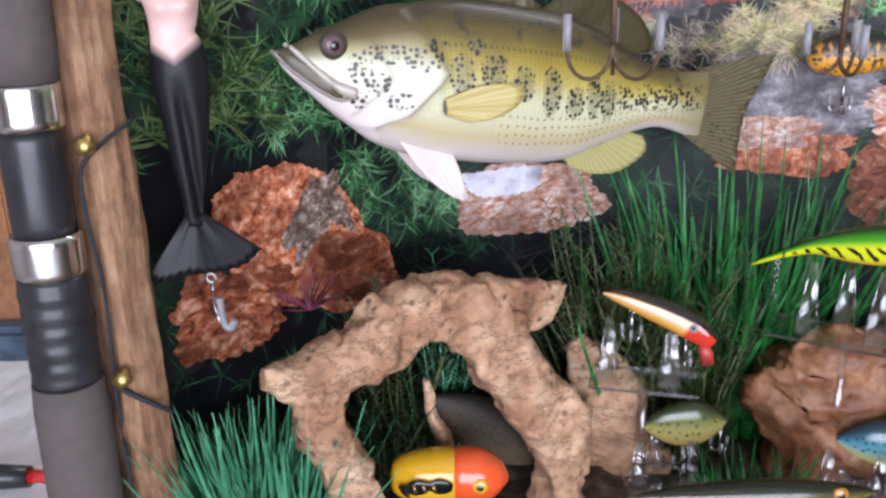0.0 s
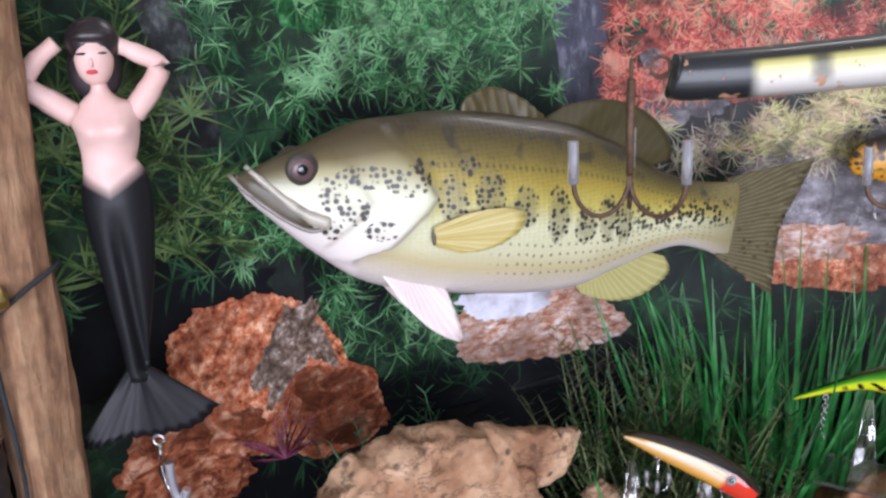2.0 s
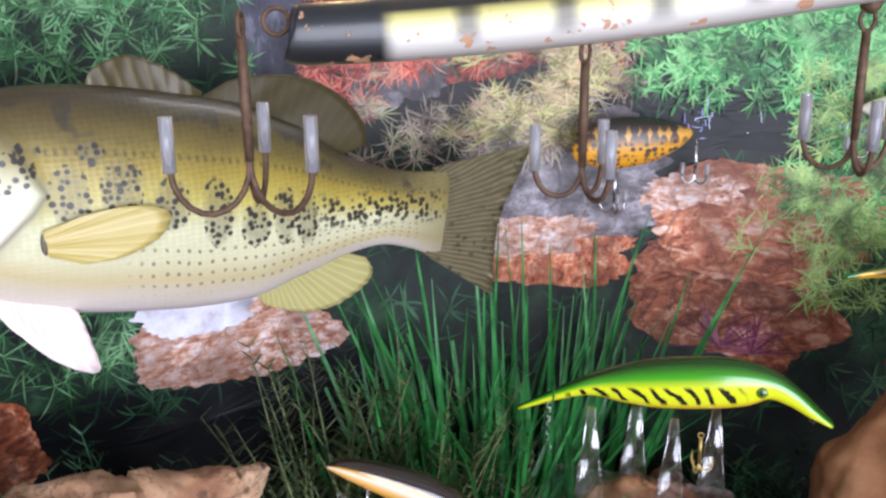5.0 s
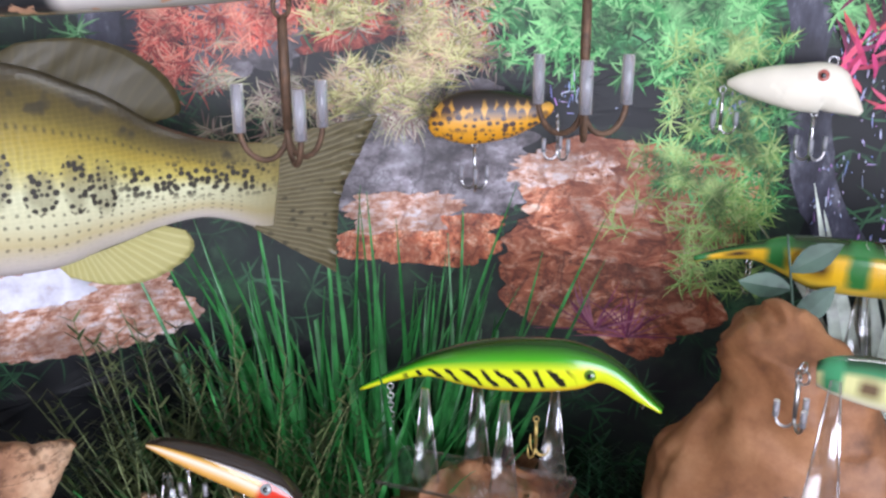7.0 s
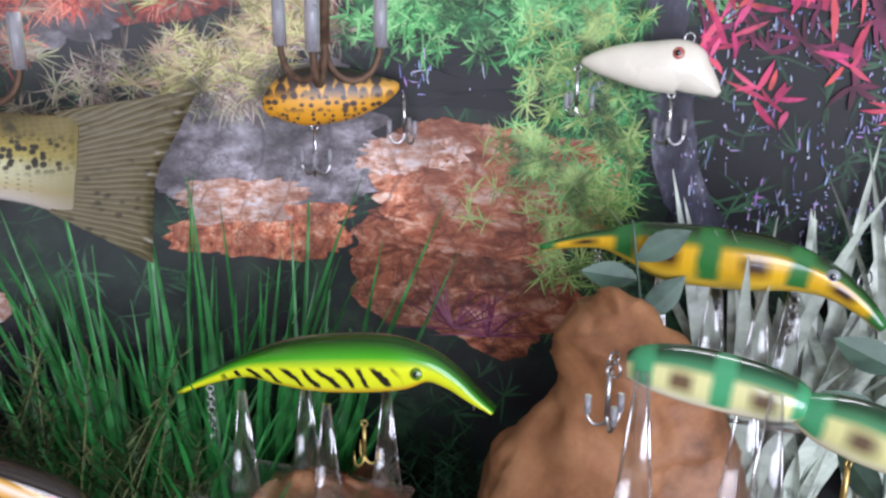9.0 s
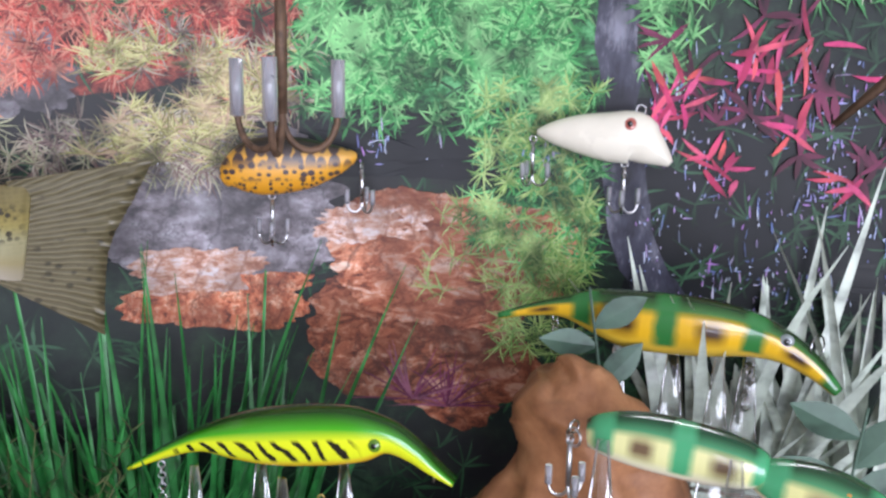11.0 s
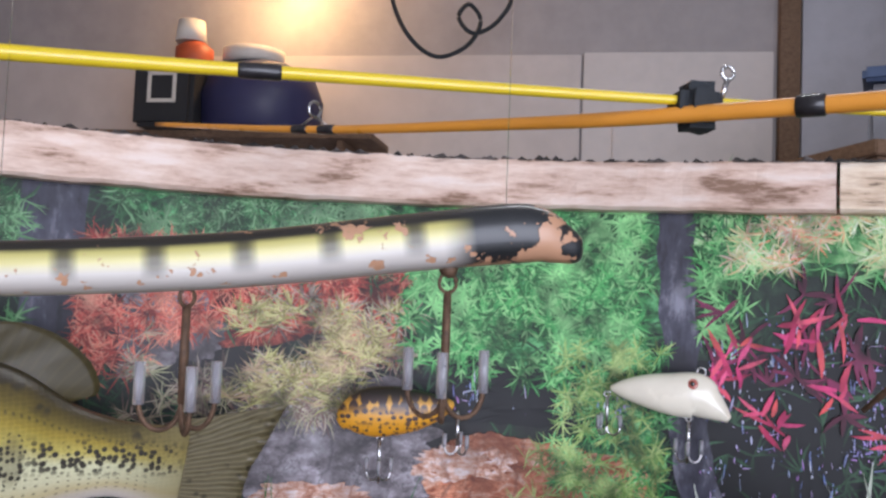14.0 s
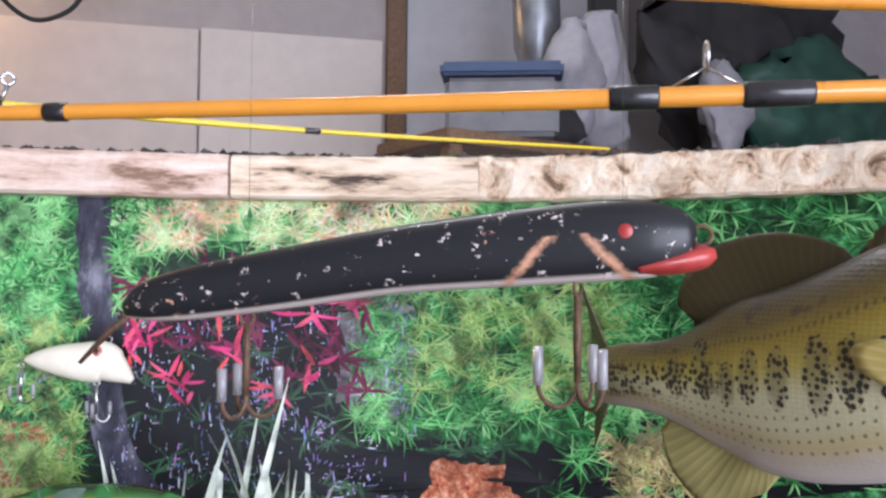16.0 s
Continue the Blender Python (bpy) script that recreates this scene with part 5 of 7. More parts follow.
hang(lure, 0.06, 0, 0.024)
hang(lure, 0.23, 0, 0.045)


# ---- lures fixed to the panel ----
def spotted_paint():
    k = Mat("spotted_paint", 0.4, 0, 0.1)
    z, x = k.xyz("Z"), k.xyz("X")
    big = k.ramp(k.voronoi(135, stretch=(1, 0.02, 0.5), random=0.35), (0.50, 1.0), (0.58, 0.0))
    mid = k.ramp(k.voronoi(190, stretch=(1, 0.02, 1.2), random=0.55), (0.42, 1.0), (0.50, 0.0))
    small = k.ramp(k.voronoi(320, stretch=(1, 0.02, 1), random=0.6), (0.36, 1.0), (0.46, 0.0))
    m = k.mix(k.ramp(z, (0.0185, 0.0), (0.020, 1.0)), k.mix(k.ramp(z, (0.0095, 0.0), (0.0105, 1.0)), small, mid), big)
    base = k.ramp(z, (0.0, (0.60, 0.26, 0.015)), (0.02, (0.66, 0.32, 0.03)), (0.029, (0.55, 0.30, 0.06)))
    c = k.mix(m, base, (0.055, 0.035, 0.035))
    c = k.mix(k.ramp(z, (0.026, 0.0), (0.030, 1.0)), c, (0.02, 0.016, 0.012))
    k.colour(c)
    return k.m


SPOT = spotted_paint()
lure = thing("spotted_lure", (*polar(4.4, 1.3295, 0.566),), "small orange yellow lure with black spots fixed to the panel", "lure", "lures fixed to the panel", -8)
rows = [(-0.0005, 0, 0.008, 0.0035, 0.004), (0.006, 0, 0.0125, 0.0075, 0.0115), (0.018, 0, 0.0165, 0.0100, 0.0172), (0.034, 0, 0.0182, 0.0110, 0.0180), (0.052, 0, 0.0195, 0.0100, 0.0155), (0.068, 0, 0.0215, 0.0070, 0.0100), (0.078, 0, 0.0235, 0.0036, 0.0050), (0.082, 0, 0.0240, 0.0012, 0.0020)]
bm = spine_body(rows, 5, 24)
part("body", bm, SPOT, lure)
treble(lure, (0.029, 0, 0.001), 0.034, STEEL, 0.0008, 30)
treble(lure, (0.085, -0.002, 0.020), 0.032, STEEL, 0.0008, 70)
bm = bmesh.new()
sweep(bm, [(0.03, 0.006, 0.018), (0.03, 0.030, 0.018)], 0.002, 8)
part("fixing_pin", bm, STEEL, lure)

CREAM = plain("cream_lure_paint", (0.80, 0.75, 0.62), 0.2, 0, 0.5, var=0.12, scale=30, bump=0)
BLUSH = plain("red_blush", (0.52, 0.14, 0.11), 0.3, 0, 0.4, var=0.3)
lure = thing("cream_lure", (*polar(24.0, 1.355, 0.574),), "cream white lure with a red eye spot on the panel", "lure", "lures fixed to the panel", -30)
rows = [(0.0, 0, 0.0155, 0.0015, 0.0018), (0.010, 0, 0.0155, 0.006, 0.0070), (0.026, 0, 0.0152, 0.0095, 0.0120), (0.044, 0, 0.0140, 0.0112, 0.0152), (0.060, 0, 0.0138, 0.0112, 0.0160), (0.068, 0, 0.0090, 0.0095, 0.0120), (0.076, 0, 0.0035, 0.0065, 0.0070), (0.082, 0, -0.0010, 0.0030, 0.0025)]
bm = spine_body(rows, 5, 24)
part("body", bm, CREAM, lure)
bm = bmesh.new()
ball(bm, 0.0042, (0.0575, -0.0086, 0.0225), (1, 0.45, 1), 14, Matrix.Rotation(radians(-25), 4, "X"))
spot_ob = part("eye_spot", bm, BLUSH, lure, "reddish eye patch")
bm = bmesh.new()
ball(bm, 0.0018, (0.0575, -0.0106, 0.0228), (1, 0.4, 1), 10)
part("pupil", bm, EYE_BLACK, spot_ob, "black pupil")
bm = bmesh.new()
torus(bm, (0.063, 0, 0.031), 0.0028, 0.0006)
part("line_eye", bm, STEEL, lure)
treble(lure, (0.055, 0, 0.000), 0.034, STEEL, 0.0008, 30)
treble(lure, (-0.002, -0.001, 0.013), 0.032, STEEL, 0.0008, 0)
bm = bmesh.new()
sweep(bm, [(0.045, 0.008, 0.014), (0.045, 0.026, 0.014)], 0.002, 8)
part("fixing_pin", bm, STEEL, lure)


# ---- lures on acrylic stands ----
def tiger_paint(name, top, side, mark, belly, bars, thr=0.55):
    k = Mat(name, 0.22, 0, 0.5)
    u = k.nt.nodes.new("ShaderNodeSeparateXYZ")
    k.put(u.inputs[0], k.tc.outputs["UV"])
    h = k.math("ADD", k.math("MULTIPLY", k.math("SINE", k.math("MULTIPLY", u.outputs[1], 2 * math.pi)), 0.5), 0.5)
    c = k.ramp(h, (0.04, belly), (0.2, side), (0.52, side), (0.70, top), (0.93, tuple(v * 0.15 for v in top)))
    if bars:
        n = k.nt.nodes.new("ShaderNodeTexWave")
        n.bands_direction = "DIAGONAL"
        n.inputs["Scale"].default_value = bars
        n.inputs["Distortion"].default_value = 4.0
        n.inputs["Detail Scale"].default_value = 1.3
        k.put(n.inputs["Vector"], k.tc.outputs["Object"])
        m = k.math("MULTIPLY", k.ramp(n.outputs["Fac"], (0.66, 0.0), (0.72, 1.0)), k.ramp(h, (0.14, 0.0), (0.2, 1.0), (0.50, 1.0), (0.56, 0.0)))
        m = k.math("MULTIPLY", m, k.ramp(u.outputs[0], (0.16, 0.0), (0.2, 1.0), (0.70, 1.0), (0.74, 0.0)))
        c = k.mix(m, c, mark)
    k.colour(c)
    return k.m


TIGER = tiger_paint("green_tiger_paint", (0.06, 0.36, 0.015), (0.66, 0.72, 0.02), (0.02, 0.018, 0.01), (0.72, 0.38, 0.02), 52.0)
IRIS_OR = plain("orange_iris", (0.50, 0.22, 0.03), 0.15, 0, 0.8, var=0.2)
IRIS_GREEN = plain("green_iris", (0.10, 0.22, 0.02), 0.15, 0, 0.8, var=0.3)
IRIS_GREY = plain("grey_iris", (0.24, 0.27, 0.27), 0.15, 0, 0.8, var=0.2)
gx = Vector((0.159, -0.094, 0)).normalized()
lure = thing("banana_lure", (-0.014, 0.492, 1.187), "curved green and yellow tiger striped lure on a clear stand", "lure", "lures on stands", math.degrees(math.atan2(gx.y, gx.x)))
GREEN_ROWS = [(-0.001, 0, -0.001, 0.0015, 0.0015), (0.024, 0, 0.0125, 0.004, 0.0037), (0.046, 0, 0.0225, 0.0075, 0.0068), (0.067, 0, 0.0265, 0.010, 0.0125), (0.0875, 0, 0.0296, 0.0115, 0.0158), (0.114, 0, 0.0337, 0.0115, 0.0164), (0.136, 0, 0.0365, 0.010, 0.0145), (0.152, 0, 0.0375, 0.0075, 0.0090), (0.165, 0, 0.0320, 0.006, 0.0062), (0.176, 0, 0.0245, 0.0055, 0.0042), (0.187, 0, 0.0180, 0.005, 0.0018)]
bm = spine_body(GREEN_ROWS, 6, 24)
part("body", bm, TIGER, lure)
eyeball(lure, (0.1475, -0.0085, 0.0355), 0.0034, IRIS_GREEN, (0, -1, 0.1))
ring_chain(lure, (0.020, 0, 0.004), 10, 0.0019, 0.0004, 2.4)
ring_chain(lure, (0.176, 0, 0.026), 2, 0.0028)
treble(lure, (0.115, 0, 0.0), 0.026, BRASS, 0.0007, 10, False)
lure_stand((0.0525, 0.452, 1.135), -30, 0.115, 0.045, 0.066, ((-0.028, -0.014), (-0.004, 0.014), (0.022, -0.014), (0.045, 0.014)), "clear acrylic stand holding the green banana lure")


def banded_paint(name, top, body, band, spot, belly, bands, shift, head=None):
    k = Mat(name, 0.2, 0, 0.6)
    u = k.nt.nodes.new("ShaderNodeSeparateXYZ")
    k.put(u.inputs[0], k.tc.outputs["UV"])
    h = k.math("ADD", k.math("MULTIPLY", k.math("SINE", k.math("MULTIPLY", u.outputs[1], 2 * math.pi)), 0.5), 0.5)
    w = k.math("SINE", k.math("ADD", k.math("MULTIPLY", u.outputs[0], bands), shift))
    w = k.math("ADD", w, k.math("MULTIPLY", k.math("SUBTRACT", k.noise(80), 0.5), 0.5))
    c = k.ramp(h, (0.1, belly), (0.35, body), (0.66, body), (0.80, top), (0.95, tuple(v * 0.25 for v in top)))
    c = k.mix(k.math("MULTIPLY", k.ramp(w, (0.45, 0.0), (0.92, 1.0)), k.ramp(h, (0.16, 0.0), (0.24, 1.0))), c, band)
    blot = k.math("MULTIPLY", k.ramp(k.math("MULTIPLY", w, -1.0), (0.20, 0.0), (0.95, 1.0)), k.ramp(h, (0.22, 0.0), (0.46, 1.0), (0.56, 1.0), (0.78, 0.0)))
    c = k.mix(blot, c, spot)
    if head:
        c = k.mix(k.ramp(u.outputs[0], (0.80, 0.0), (0.92, 1.0)), c, head)
    k.colour(c)
    return k.m


YELLOW = banded_paint("yellow_banded_paint", (0.04, 0.15, 0.03), (0.72, 0.42, 0.02), (0.03, 0.17, 0.04), (0.05, 0.025, 0.015), (0.62, 0.42, 0.05), 26.0, 1.2)
lure = thing("banana_lure", (0.191, 0.462, 1.272), "curved yellow lure with green bands and brown blotches", "lure", "lures on stands")
rows = [(-0.001, 0.0, -0.001, 0.0015, 0.0018), (0.016, -0.007, 0.0035, 0.003, 0.0035), (0.032, -0.014, 0.0062, 0.006, 0.0060), (0.050, -0.023, 0.0050, 0.010, 0.0130), (0.066, -0.033, 0.0020, 0.0115, 0.0165), (0.095, -0.052, 0.0015, 0.0115, 0.0165), (0.115, -0.065, 0.0005, 0.010, 0.0130), (0.130, -0.078, -0.0040, 0.008, 0.0090), (0.142, -0.088, -0.0130, 0.006, 0.0060), (0.151, -0.097, -0.0240, 0.004, 0.0030)]
part("body", spine_body(rows, 6, 24), YELLOW, lure)
eyeball(lure, (0.1275, -0.0835, 0.0005), 0.0040, IRIS_GREY, (-0.5, -0.85, 0.1))
ring_chain(lure, (0.029, -0.012, -0.001), 6, 0.0020, 0.0004, 1.8)
ring_chain(lure, (0.143, -0.088, -0.002), 1, 0.004)
ring_chain(lure, (0.118, -0.068, -0.012), 7, 0.0026)
lure_stand((0.275, 0.416, 1.19), -34, 0.10, 0.045, 0.072, ((-0.028, -0.012), (0.0, 0.012), (0.025, -0.012), (0.04, 0.012)), "clear acrylic stand holding the yellow banana lure")

CREAMGREEN = banded_paint("cream_green_paint", (0.05, 0.24, 0.10), (0.66, 0.64, 0.30), (0.06, 0.32, 0.14), (0.14, 0.09, 0.05), (0.74, 0.72, 0.55), 14.0, 0.2)
CREAMHEAD = banded_paint("cream_red_head_paint", (0.06, 0.25, 0.10), (0.66, 0.64, 0.28), (0.06, 0.32, 0.14), (0.12, 0.08, 0.05), (0.74, 0.72, 0.5), 9.0, 0.6, (0.62, 0.06, 0.02))
lure = thing("jointed_lure", (0.169, 0.293, 1.272), "jointed cream and green lure with a red head", "lure", "lures on stands")
rows = [(0.0, 0.0, 0.0, 0.0045, 0.0055), (0.006, -0.004, 0.0005, 0.0075, 0.0085), (0.018, -0.012, 0.0, 0.0095, 0.0108), (0.034, -0.024, -0.0015, 0.0095, 0.0108), (0.046, -0.033, -0.0030, 0.0085, 0.0090), (0.052, -0.038, -0.0040, 0.0065, 0.0055)]
part("rear_section", spine_body(rows, 5, 22), CREAMGREEN, lure)
rows = [(0.050, -0.036, -0.0055, 0.0060, 0.0060), (0.057, -0.042, -0.0075, 0.0085, 0.0095), (0.066, -0.050, -0.0095, 0.0095, 0.0112), (0.074, -0.058, -0.0120, 0.0090, 0.0105), (0.081, -0.065, -0.0150, 0.0070, 0.0080), (0.085, -0.069, -0.0170, 0.0030, 0.0030)]
part("head_section", spine_body(rows, 5, 22), CREAMHEAD, lure)
eyeball(lure, (0.0675, -0.0605, -0.0055), 0.0026, IRIS_OR, (-0.6, -0.8, 0.1))
ring_chain(lure, (-0.005, 0.002, 0.002), 2, 0.0024)
treble(lure, (-0.006, 0.003, -0.002), 0.026, STEEL, 0.0007, 25)
treble(lure, (0.064, -0.048, -0.021), 0.030, BRASS, 0.0007, 25, False)
lure_stand((0.196, 0.272, 1.196), -36, 0.085, 0.04, 0.080, ((-0.026, -0.013), (0.020, -0.013), (0.010, 0.011)), "clear acrylic stand holding the jointed lure")

k = Mat("popper_paint", 0.15, 0, 0.7)
u = k.nt.nodes.new("ShaderNodeSeparateXYZ")
k.put(u.inputs[0], k.tc.outputs["UV"])
h = k.math("ADD", k.math("MULTIPLY", k.math("SINE", k.math("MULTIPLY", u.outputs[1], 2 * math.pi)), 0.5), 0.5)
c = k.ramp(h, (0.15, (0.62, 0.28, 0.02)), (0.38, (0.70, 0.40, 0.12)), (0.55, (0.78, 0.68, 0.55)), (0.66, (0.62, 0.34, 0.06)), (0.76, (0.02, 0.014, 0.01)))
c = k.mix(k.math("MULTIPLY", k.ramp(u.outputs[0], (0.73, 0.0), (0.77, 1.0)), k.ramp(h, (0.74, 1.0), (0.80, 0.0))), c, (0.60, 0.04, 0.02))
POPPER = k.colour(c).m
lure = thing("popper_lure", (-0.142, 0.470, 1.169), "black backed golden popper lure with a red lipped head", "lure", "lures on stands", 11)
lure.matrix_world = pose(-0.1424, 0.4583, 1.1766, 0, 0, -13) @ Matrix.Diagonal((0.90, 0.90, 0.90, 1))
rows = [(0.0, 0, 0.0, 0.002, 0.002), (0.012, 0, -0.0015, 0.006, 0.0065), (0.034, 0, -0.0080, 0.009, 0.0105), (0.058, 0, -0.0170, 0.0105, 0.0125), (0.078, 0, -0.0270, 0.0100, 0.0125), (0.090, 0, -0.0350, 0.0085, 0.0105), (0.097, 0, -0.0400, 0.0060, 0.0075)]
part("body", spine_body(rows, 6, 24), POPPER, lure)
eyeball(lure, (0.0795, -0.0095, -0.0245), 0.0040, IRIS_GREY, (0, -1, 0.3))
bm = bmesh.new()
sweep(bm, [(0.088, 0, -0.042), (0.092, 0, -0.052), (0.094, 0, -0.062)], [(0.0050, 0.0050), (0.0062, 0.0055), (0.0058, 0.0040)], 12, up=(0, 1, 0))
part("lip", bm, RED, lure, "red scooped lip")
treble(lure, (0.026, 0, -0.0145), 0.032, STEEL, 0.0008, 30)
treble(lure, (0.074, 0, -0.038), 0.030, STEEL, 0.0008, 60)
lure_stand((-0.108, 0.449, 1.100), -13, 0.085, 0.04, 0.052, ((-0.030, -0.012), (-0.030, 0.012), (0.020, -0.012), (0.020, 0.012)), "clear acrylic stand holding the popper lure")


def panfish_paint(name, back, side, belly, coat=0.5):
    k = Mat(name, 0.25 if coat > 0.2 else 0.6, 0, coat)
    u = k.nt.nodes.new("ShaderNodeSeparateXYZ")
    k.put(u.inputs[0], k.tc.outputs["UV"])
    h = k.math("ADD", k.math("MULTIPLY", k.math("SINE", k.math("MULTIPLY", u.outputs[1], 2 * math.pi)), 0.5), 0.5)
    c = k.ramp(h, (0.1, belly), (0.45, side), (0.75, back), (0.92, tuple(v * 0.3 for v in back)))
    c = k.mix(k.ramp(k.voronoi(170, stretch=(1, 0.1, 1)), (0.2, 0.75), (0.3, 0.0)), c, tuple(v * 0.35 for v in back))
    k.bump(k.voronoi(420, random=0.2), 0.2, 0.0006)
    return k.colour(c).m


SUNFISH = panfish_paint("sunfish_paint", (0.07, 0.10, 0.03), (0.38, 0.36, 0.12), (0.56, 0.42, 0.12))
BLUEFISH = panfish_paint("blue_lure_paint", (0.03, 0.11, 0.15), (0.10, 0.30, 0.36), (0.52, 0.45, 0.12))
DARKFISH = panfish_paint("dark_bass_paint", (0.02, 0.014, 0.008), (0.05, 0.036, 0.02), (0.08, 0.058, 0.034), 0.0)
PIKELET = panfish_paint("olive_lure_paint", (0.03, 0.035, 0.012), (0.15, 0.14, 0.04), (0.30, 0.26, 0.10))


def panfish(at, rz, length, deep, mat, label, tilt=0.0, fat=0.22, hook=True, flip=1):
    f = thing("fish_shaped_lure", at, label, "lure", "lures on stands", rz)
    f.matrix_world = pose(*at, 0, tilt, rz)
    rows = [(flip * length * s, 0, 0, length * fat * w, deep / 2 * hh) for s, w, hh in ((-0.5, 0.1, 0.08), (-0.42, 0.4, 0.45), (-0.22, 0.9, 0.9), (0.0, 1.0, 1.0), (0.22, 0.8, 0.82), (0.38, 0.45, 0.5), (0.5, 0.08, 0.12))]
    part("body", spine_body(rows, 5, 22), mat, f)
    eyeball(f, (-flip * length * 0.34, -length * fat * 0.52, deep * 0.08), length * 0.035, IRIS_OR)
    if hook:
        treble(f, (0, 0, -deep / 2), 0.026, STEEL, 0.0007, 20)
        treble(f, (flip * -length * 0.45, 0, -deep * 0.1), 0.026, STEEL, 0.0007, 20)
    return f


panfish((-0.071, 0.452, 1.0595), 5, 0.070, 0.042, SUNFISH, "small olive and yellow sunfish lure with dark dots", 0, 0.15, True, -1)
lure_stand((-0.090, 0.453, 1.004), 5, 0.06, 0.04, 0.045, ((-0.022, -0.012), (0.0, 0.012), (0.022, -0.012)), "low clear acrylic stand under the sunfish lure")
panfish((0.093, 0.432, 1.050), -10, 0.085, 0.044, BLUEFISH, "small teal blue lure with a yellow belly", 0, 0.15, True, -1)
lure_stand((0.060, 0.430, 1.003), -10, 0.06, 0.04, 0.050, ((-0.020, -0.012), (0.0, 0.012), (0.02, -0.012)), "low clear acrylic stand under the blue lure")
panfish((-0.232, 0.445, 1.060), 24, 0.145, 0.050, DARKFISH, "dark mottled bass shaped lure inside the driftwood arch", 36, 0.09, False, -1)
panfish((-0.045, 0.360, 1.052), 2, 0.19, 0.026, PIKELET, "long olive green lure lying low at the front", 0, 0.06, False, -1)
lure_stand((-0.045, 0.360, 1.004), 2, 0.08, 0.04, 0.037, ((-0.03, -0.01), (0.03, 0.01)), "low clear acrylic stand under the olive lure")

# crawler lure with a red head and metal wings
CRAWLY = plain("yellow_enamel", (0.66, 0.36, 0.015), 0.2, 0, 0.6, var=0.15, scale=40, bump=0)
HEADRED = plain("orange_red_enamel", (0.72, 0.09, 0.02), 0.2, 0, 0.6, var=0.15, scale=40, bump=0)
lure = thing("crawler_lure", (-0.267, 0.362, 1.070), "fat yellow crawler lure with a red head and wings", "lure", "lures on stands")
rows = [(-0.045, 0, 0, 0.002, 0.004), (-0.041, 0, 0, 0.011, 0.013), (-0.028, 0, 0.001, 0.017, 0.019), (-0.008, 0, 0.002, 0.019, 0.021), (0.004, 0, 0.002, 0.018, 0.020)]
part("body", spine_body(rows, 6, 24), CRAWLY, lure)
rows = [(0.003, 0, 0.002, 0.0178, 0.0198), (0.010, 0, 0.002, 0.0195, 0.0212), (0.024, 0, 0.001, 0.0185, 0.0200), (0.036, 0, 0.0, 0.0125, 0.0130), (0.043, 0, -0.001, 0.003, 0.003)]
part("head", spine_body(rows, 6, 24), HEADRED, lure, "orange red rounded head")
eyeball(lure, (0.022, -0.0182, 0.0035), 0.0060, CRAWLY, (0, -1, 0.1))
for s in (-1, 1):
    bm = bmesh.new()
    sweep(bm, smooth_path([(0.002, s * 0.0200, 0.004), (-0.014, s * 0.0215, 0.006), (-0.030, s * 0.0205, 0.003), (-0.034, s * 0.019, -0.001)], 4), [(0.0010, 0.003), (0.0010, 0.0055), (0.0010, 0.0062), (0.001, 0.006)] * 3 + [(0.001, 0.003)], 10)
    wing = part("wing", bm, EYE_BLACK, lure, "black trimmed metal wing")
    for q in range(3):
        bm = bmesh.new()
        sweep(bm, [(-0.010 - q * 0.007, s * 0.0228, 0.002), (-0.012 - q * 0.007, s * 0.0226, 0.008)], 0.0009, 6)
        part("wing_rib", bm, BRASS, wing)
lure_stand((-0.267, 0.362, 1.004), 0, 0.07, 0.04, 0.048, ((-0.025, -0.012), (0.0, 0.012), (0.025, -0.012)), "low clear acrylic stand under the crawler lure")

# ---- driftwood and rocks ----
k = Mat("driftwood", 0.8)
n = k.noise(30, 8, rough=0.6)
f = k.noise(140, 6)
c = k.ramp(n, (0.32, (0.25, 0.135, 0.075)), (0.45, (0.43, 0.245, 0.14)), (0.56, (0.56, 0.36, 0.22)), (0.70, (0.66, 0.47, 0.32)))
pits = k.ramp(k.voronoi(85), (0.12, 0.9), (0.28, 0.0))
c = k.mix(k.math("MULTIPLY", pits, k.ramp(k.noise(26), (0.44, 0.0), (0.56, 1.0))), c, (0.07, 0.04, 0.025))
c = k.mix(k.ramp(f, (0.48, 0.0), (0.72, 0.4)), c, (0.22, 0.115, 0.06))
crack = k.ramp(k.noise(16, 6, rough=0.7, stretch=(1, 1, 2.5)), (0.475, 0.0), (0.495, 0.8), (0.515, 0.0))
c = k.mix(crack, c, (0.12, 0.065, 0.04))
c = k.mix(k.ramp(k.noise(11, 3), (0.46, 0.0), (0.60, 0.75)), c, k.mix(1.0, c, (0.62, 0.48, 0.40), "MULTIPLY"))
DRIFT = k.colour(c).m
k.bump(k.math("ADD", n, k.math("MULTIPLY", f, 0.4)), 0.8, 0.004)
ROCKB = rocky("brown_resin_rock", (0.27, 0.115, 0.050), (0.38, 0.170, 0.075), (0.50, 0.25, 0.12), (0.16, 0.07, 0.035), scale=16, bump=0.35, rough=0.55)

ROCKR = rocky("reddish_resin_rock", (0.15, 0.055, 0.022), (0.24, 0.10, 0.045), (0.36, 0.185, 0.09), (0.06, 0.025, 0.012), scale=30, bump=0.7, rough=0.5)


def gnarl(bm, amp, freq, seed):
    for v in bm.verts:
        n = noise.noise_vector(v.co * freq + Vector((seed, seed, 0))) + 0.5 * noise.noise_vector(v.co * freq * 2.7) + 0.25 * noise.noise_vector(v.co * freq * 7)
        v.co += n * amp


wood_arch = thing("driftwood_arch", (-0.27, 0.38, FLOOR_Z), "pale brown driftwood arch with a hollow middle", "driftwood")


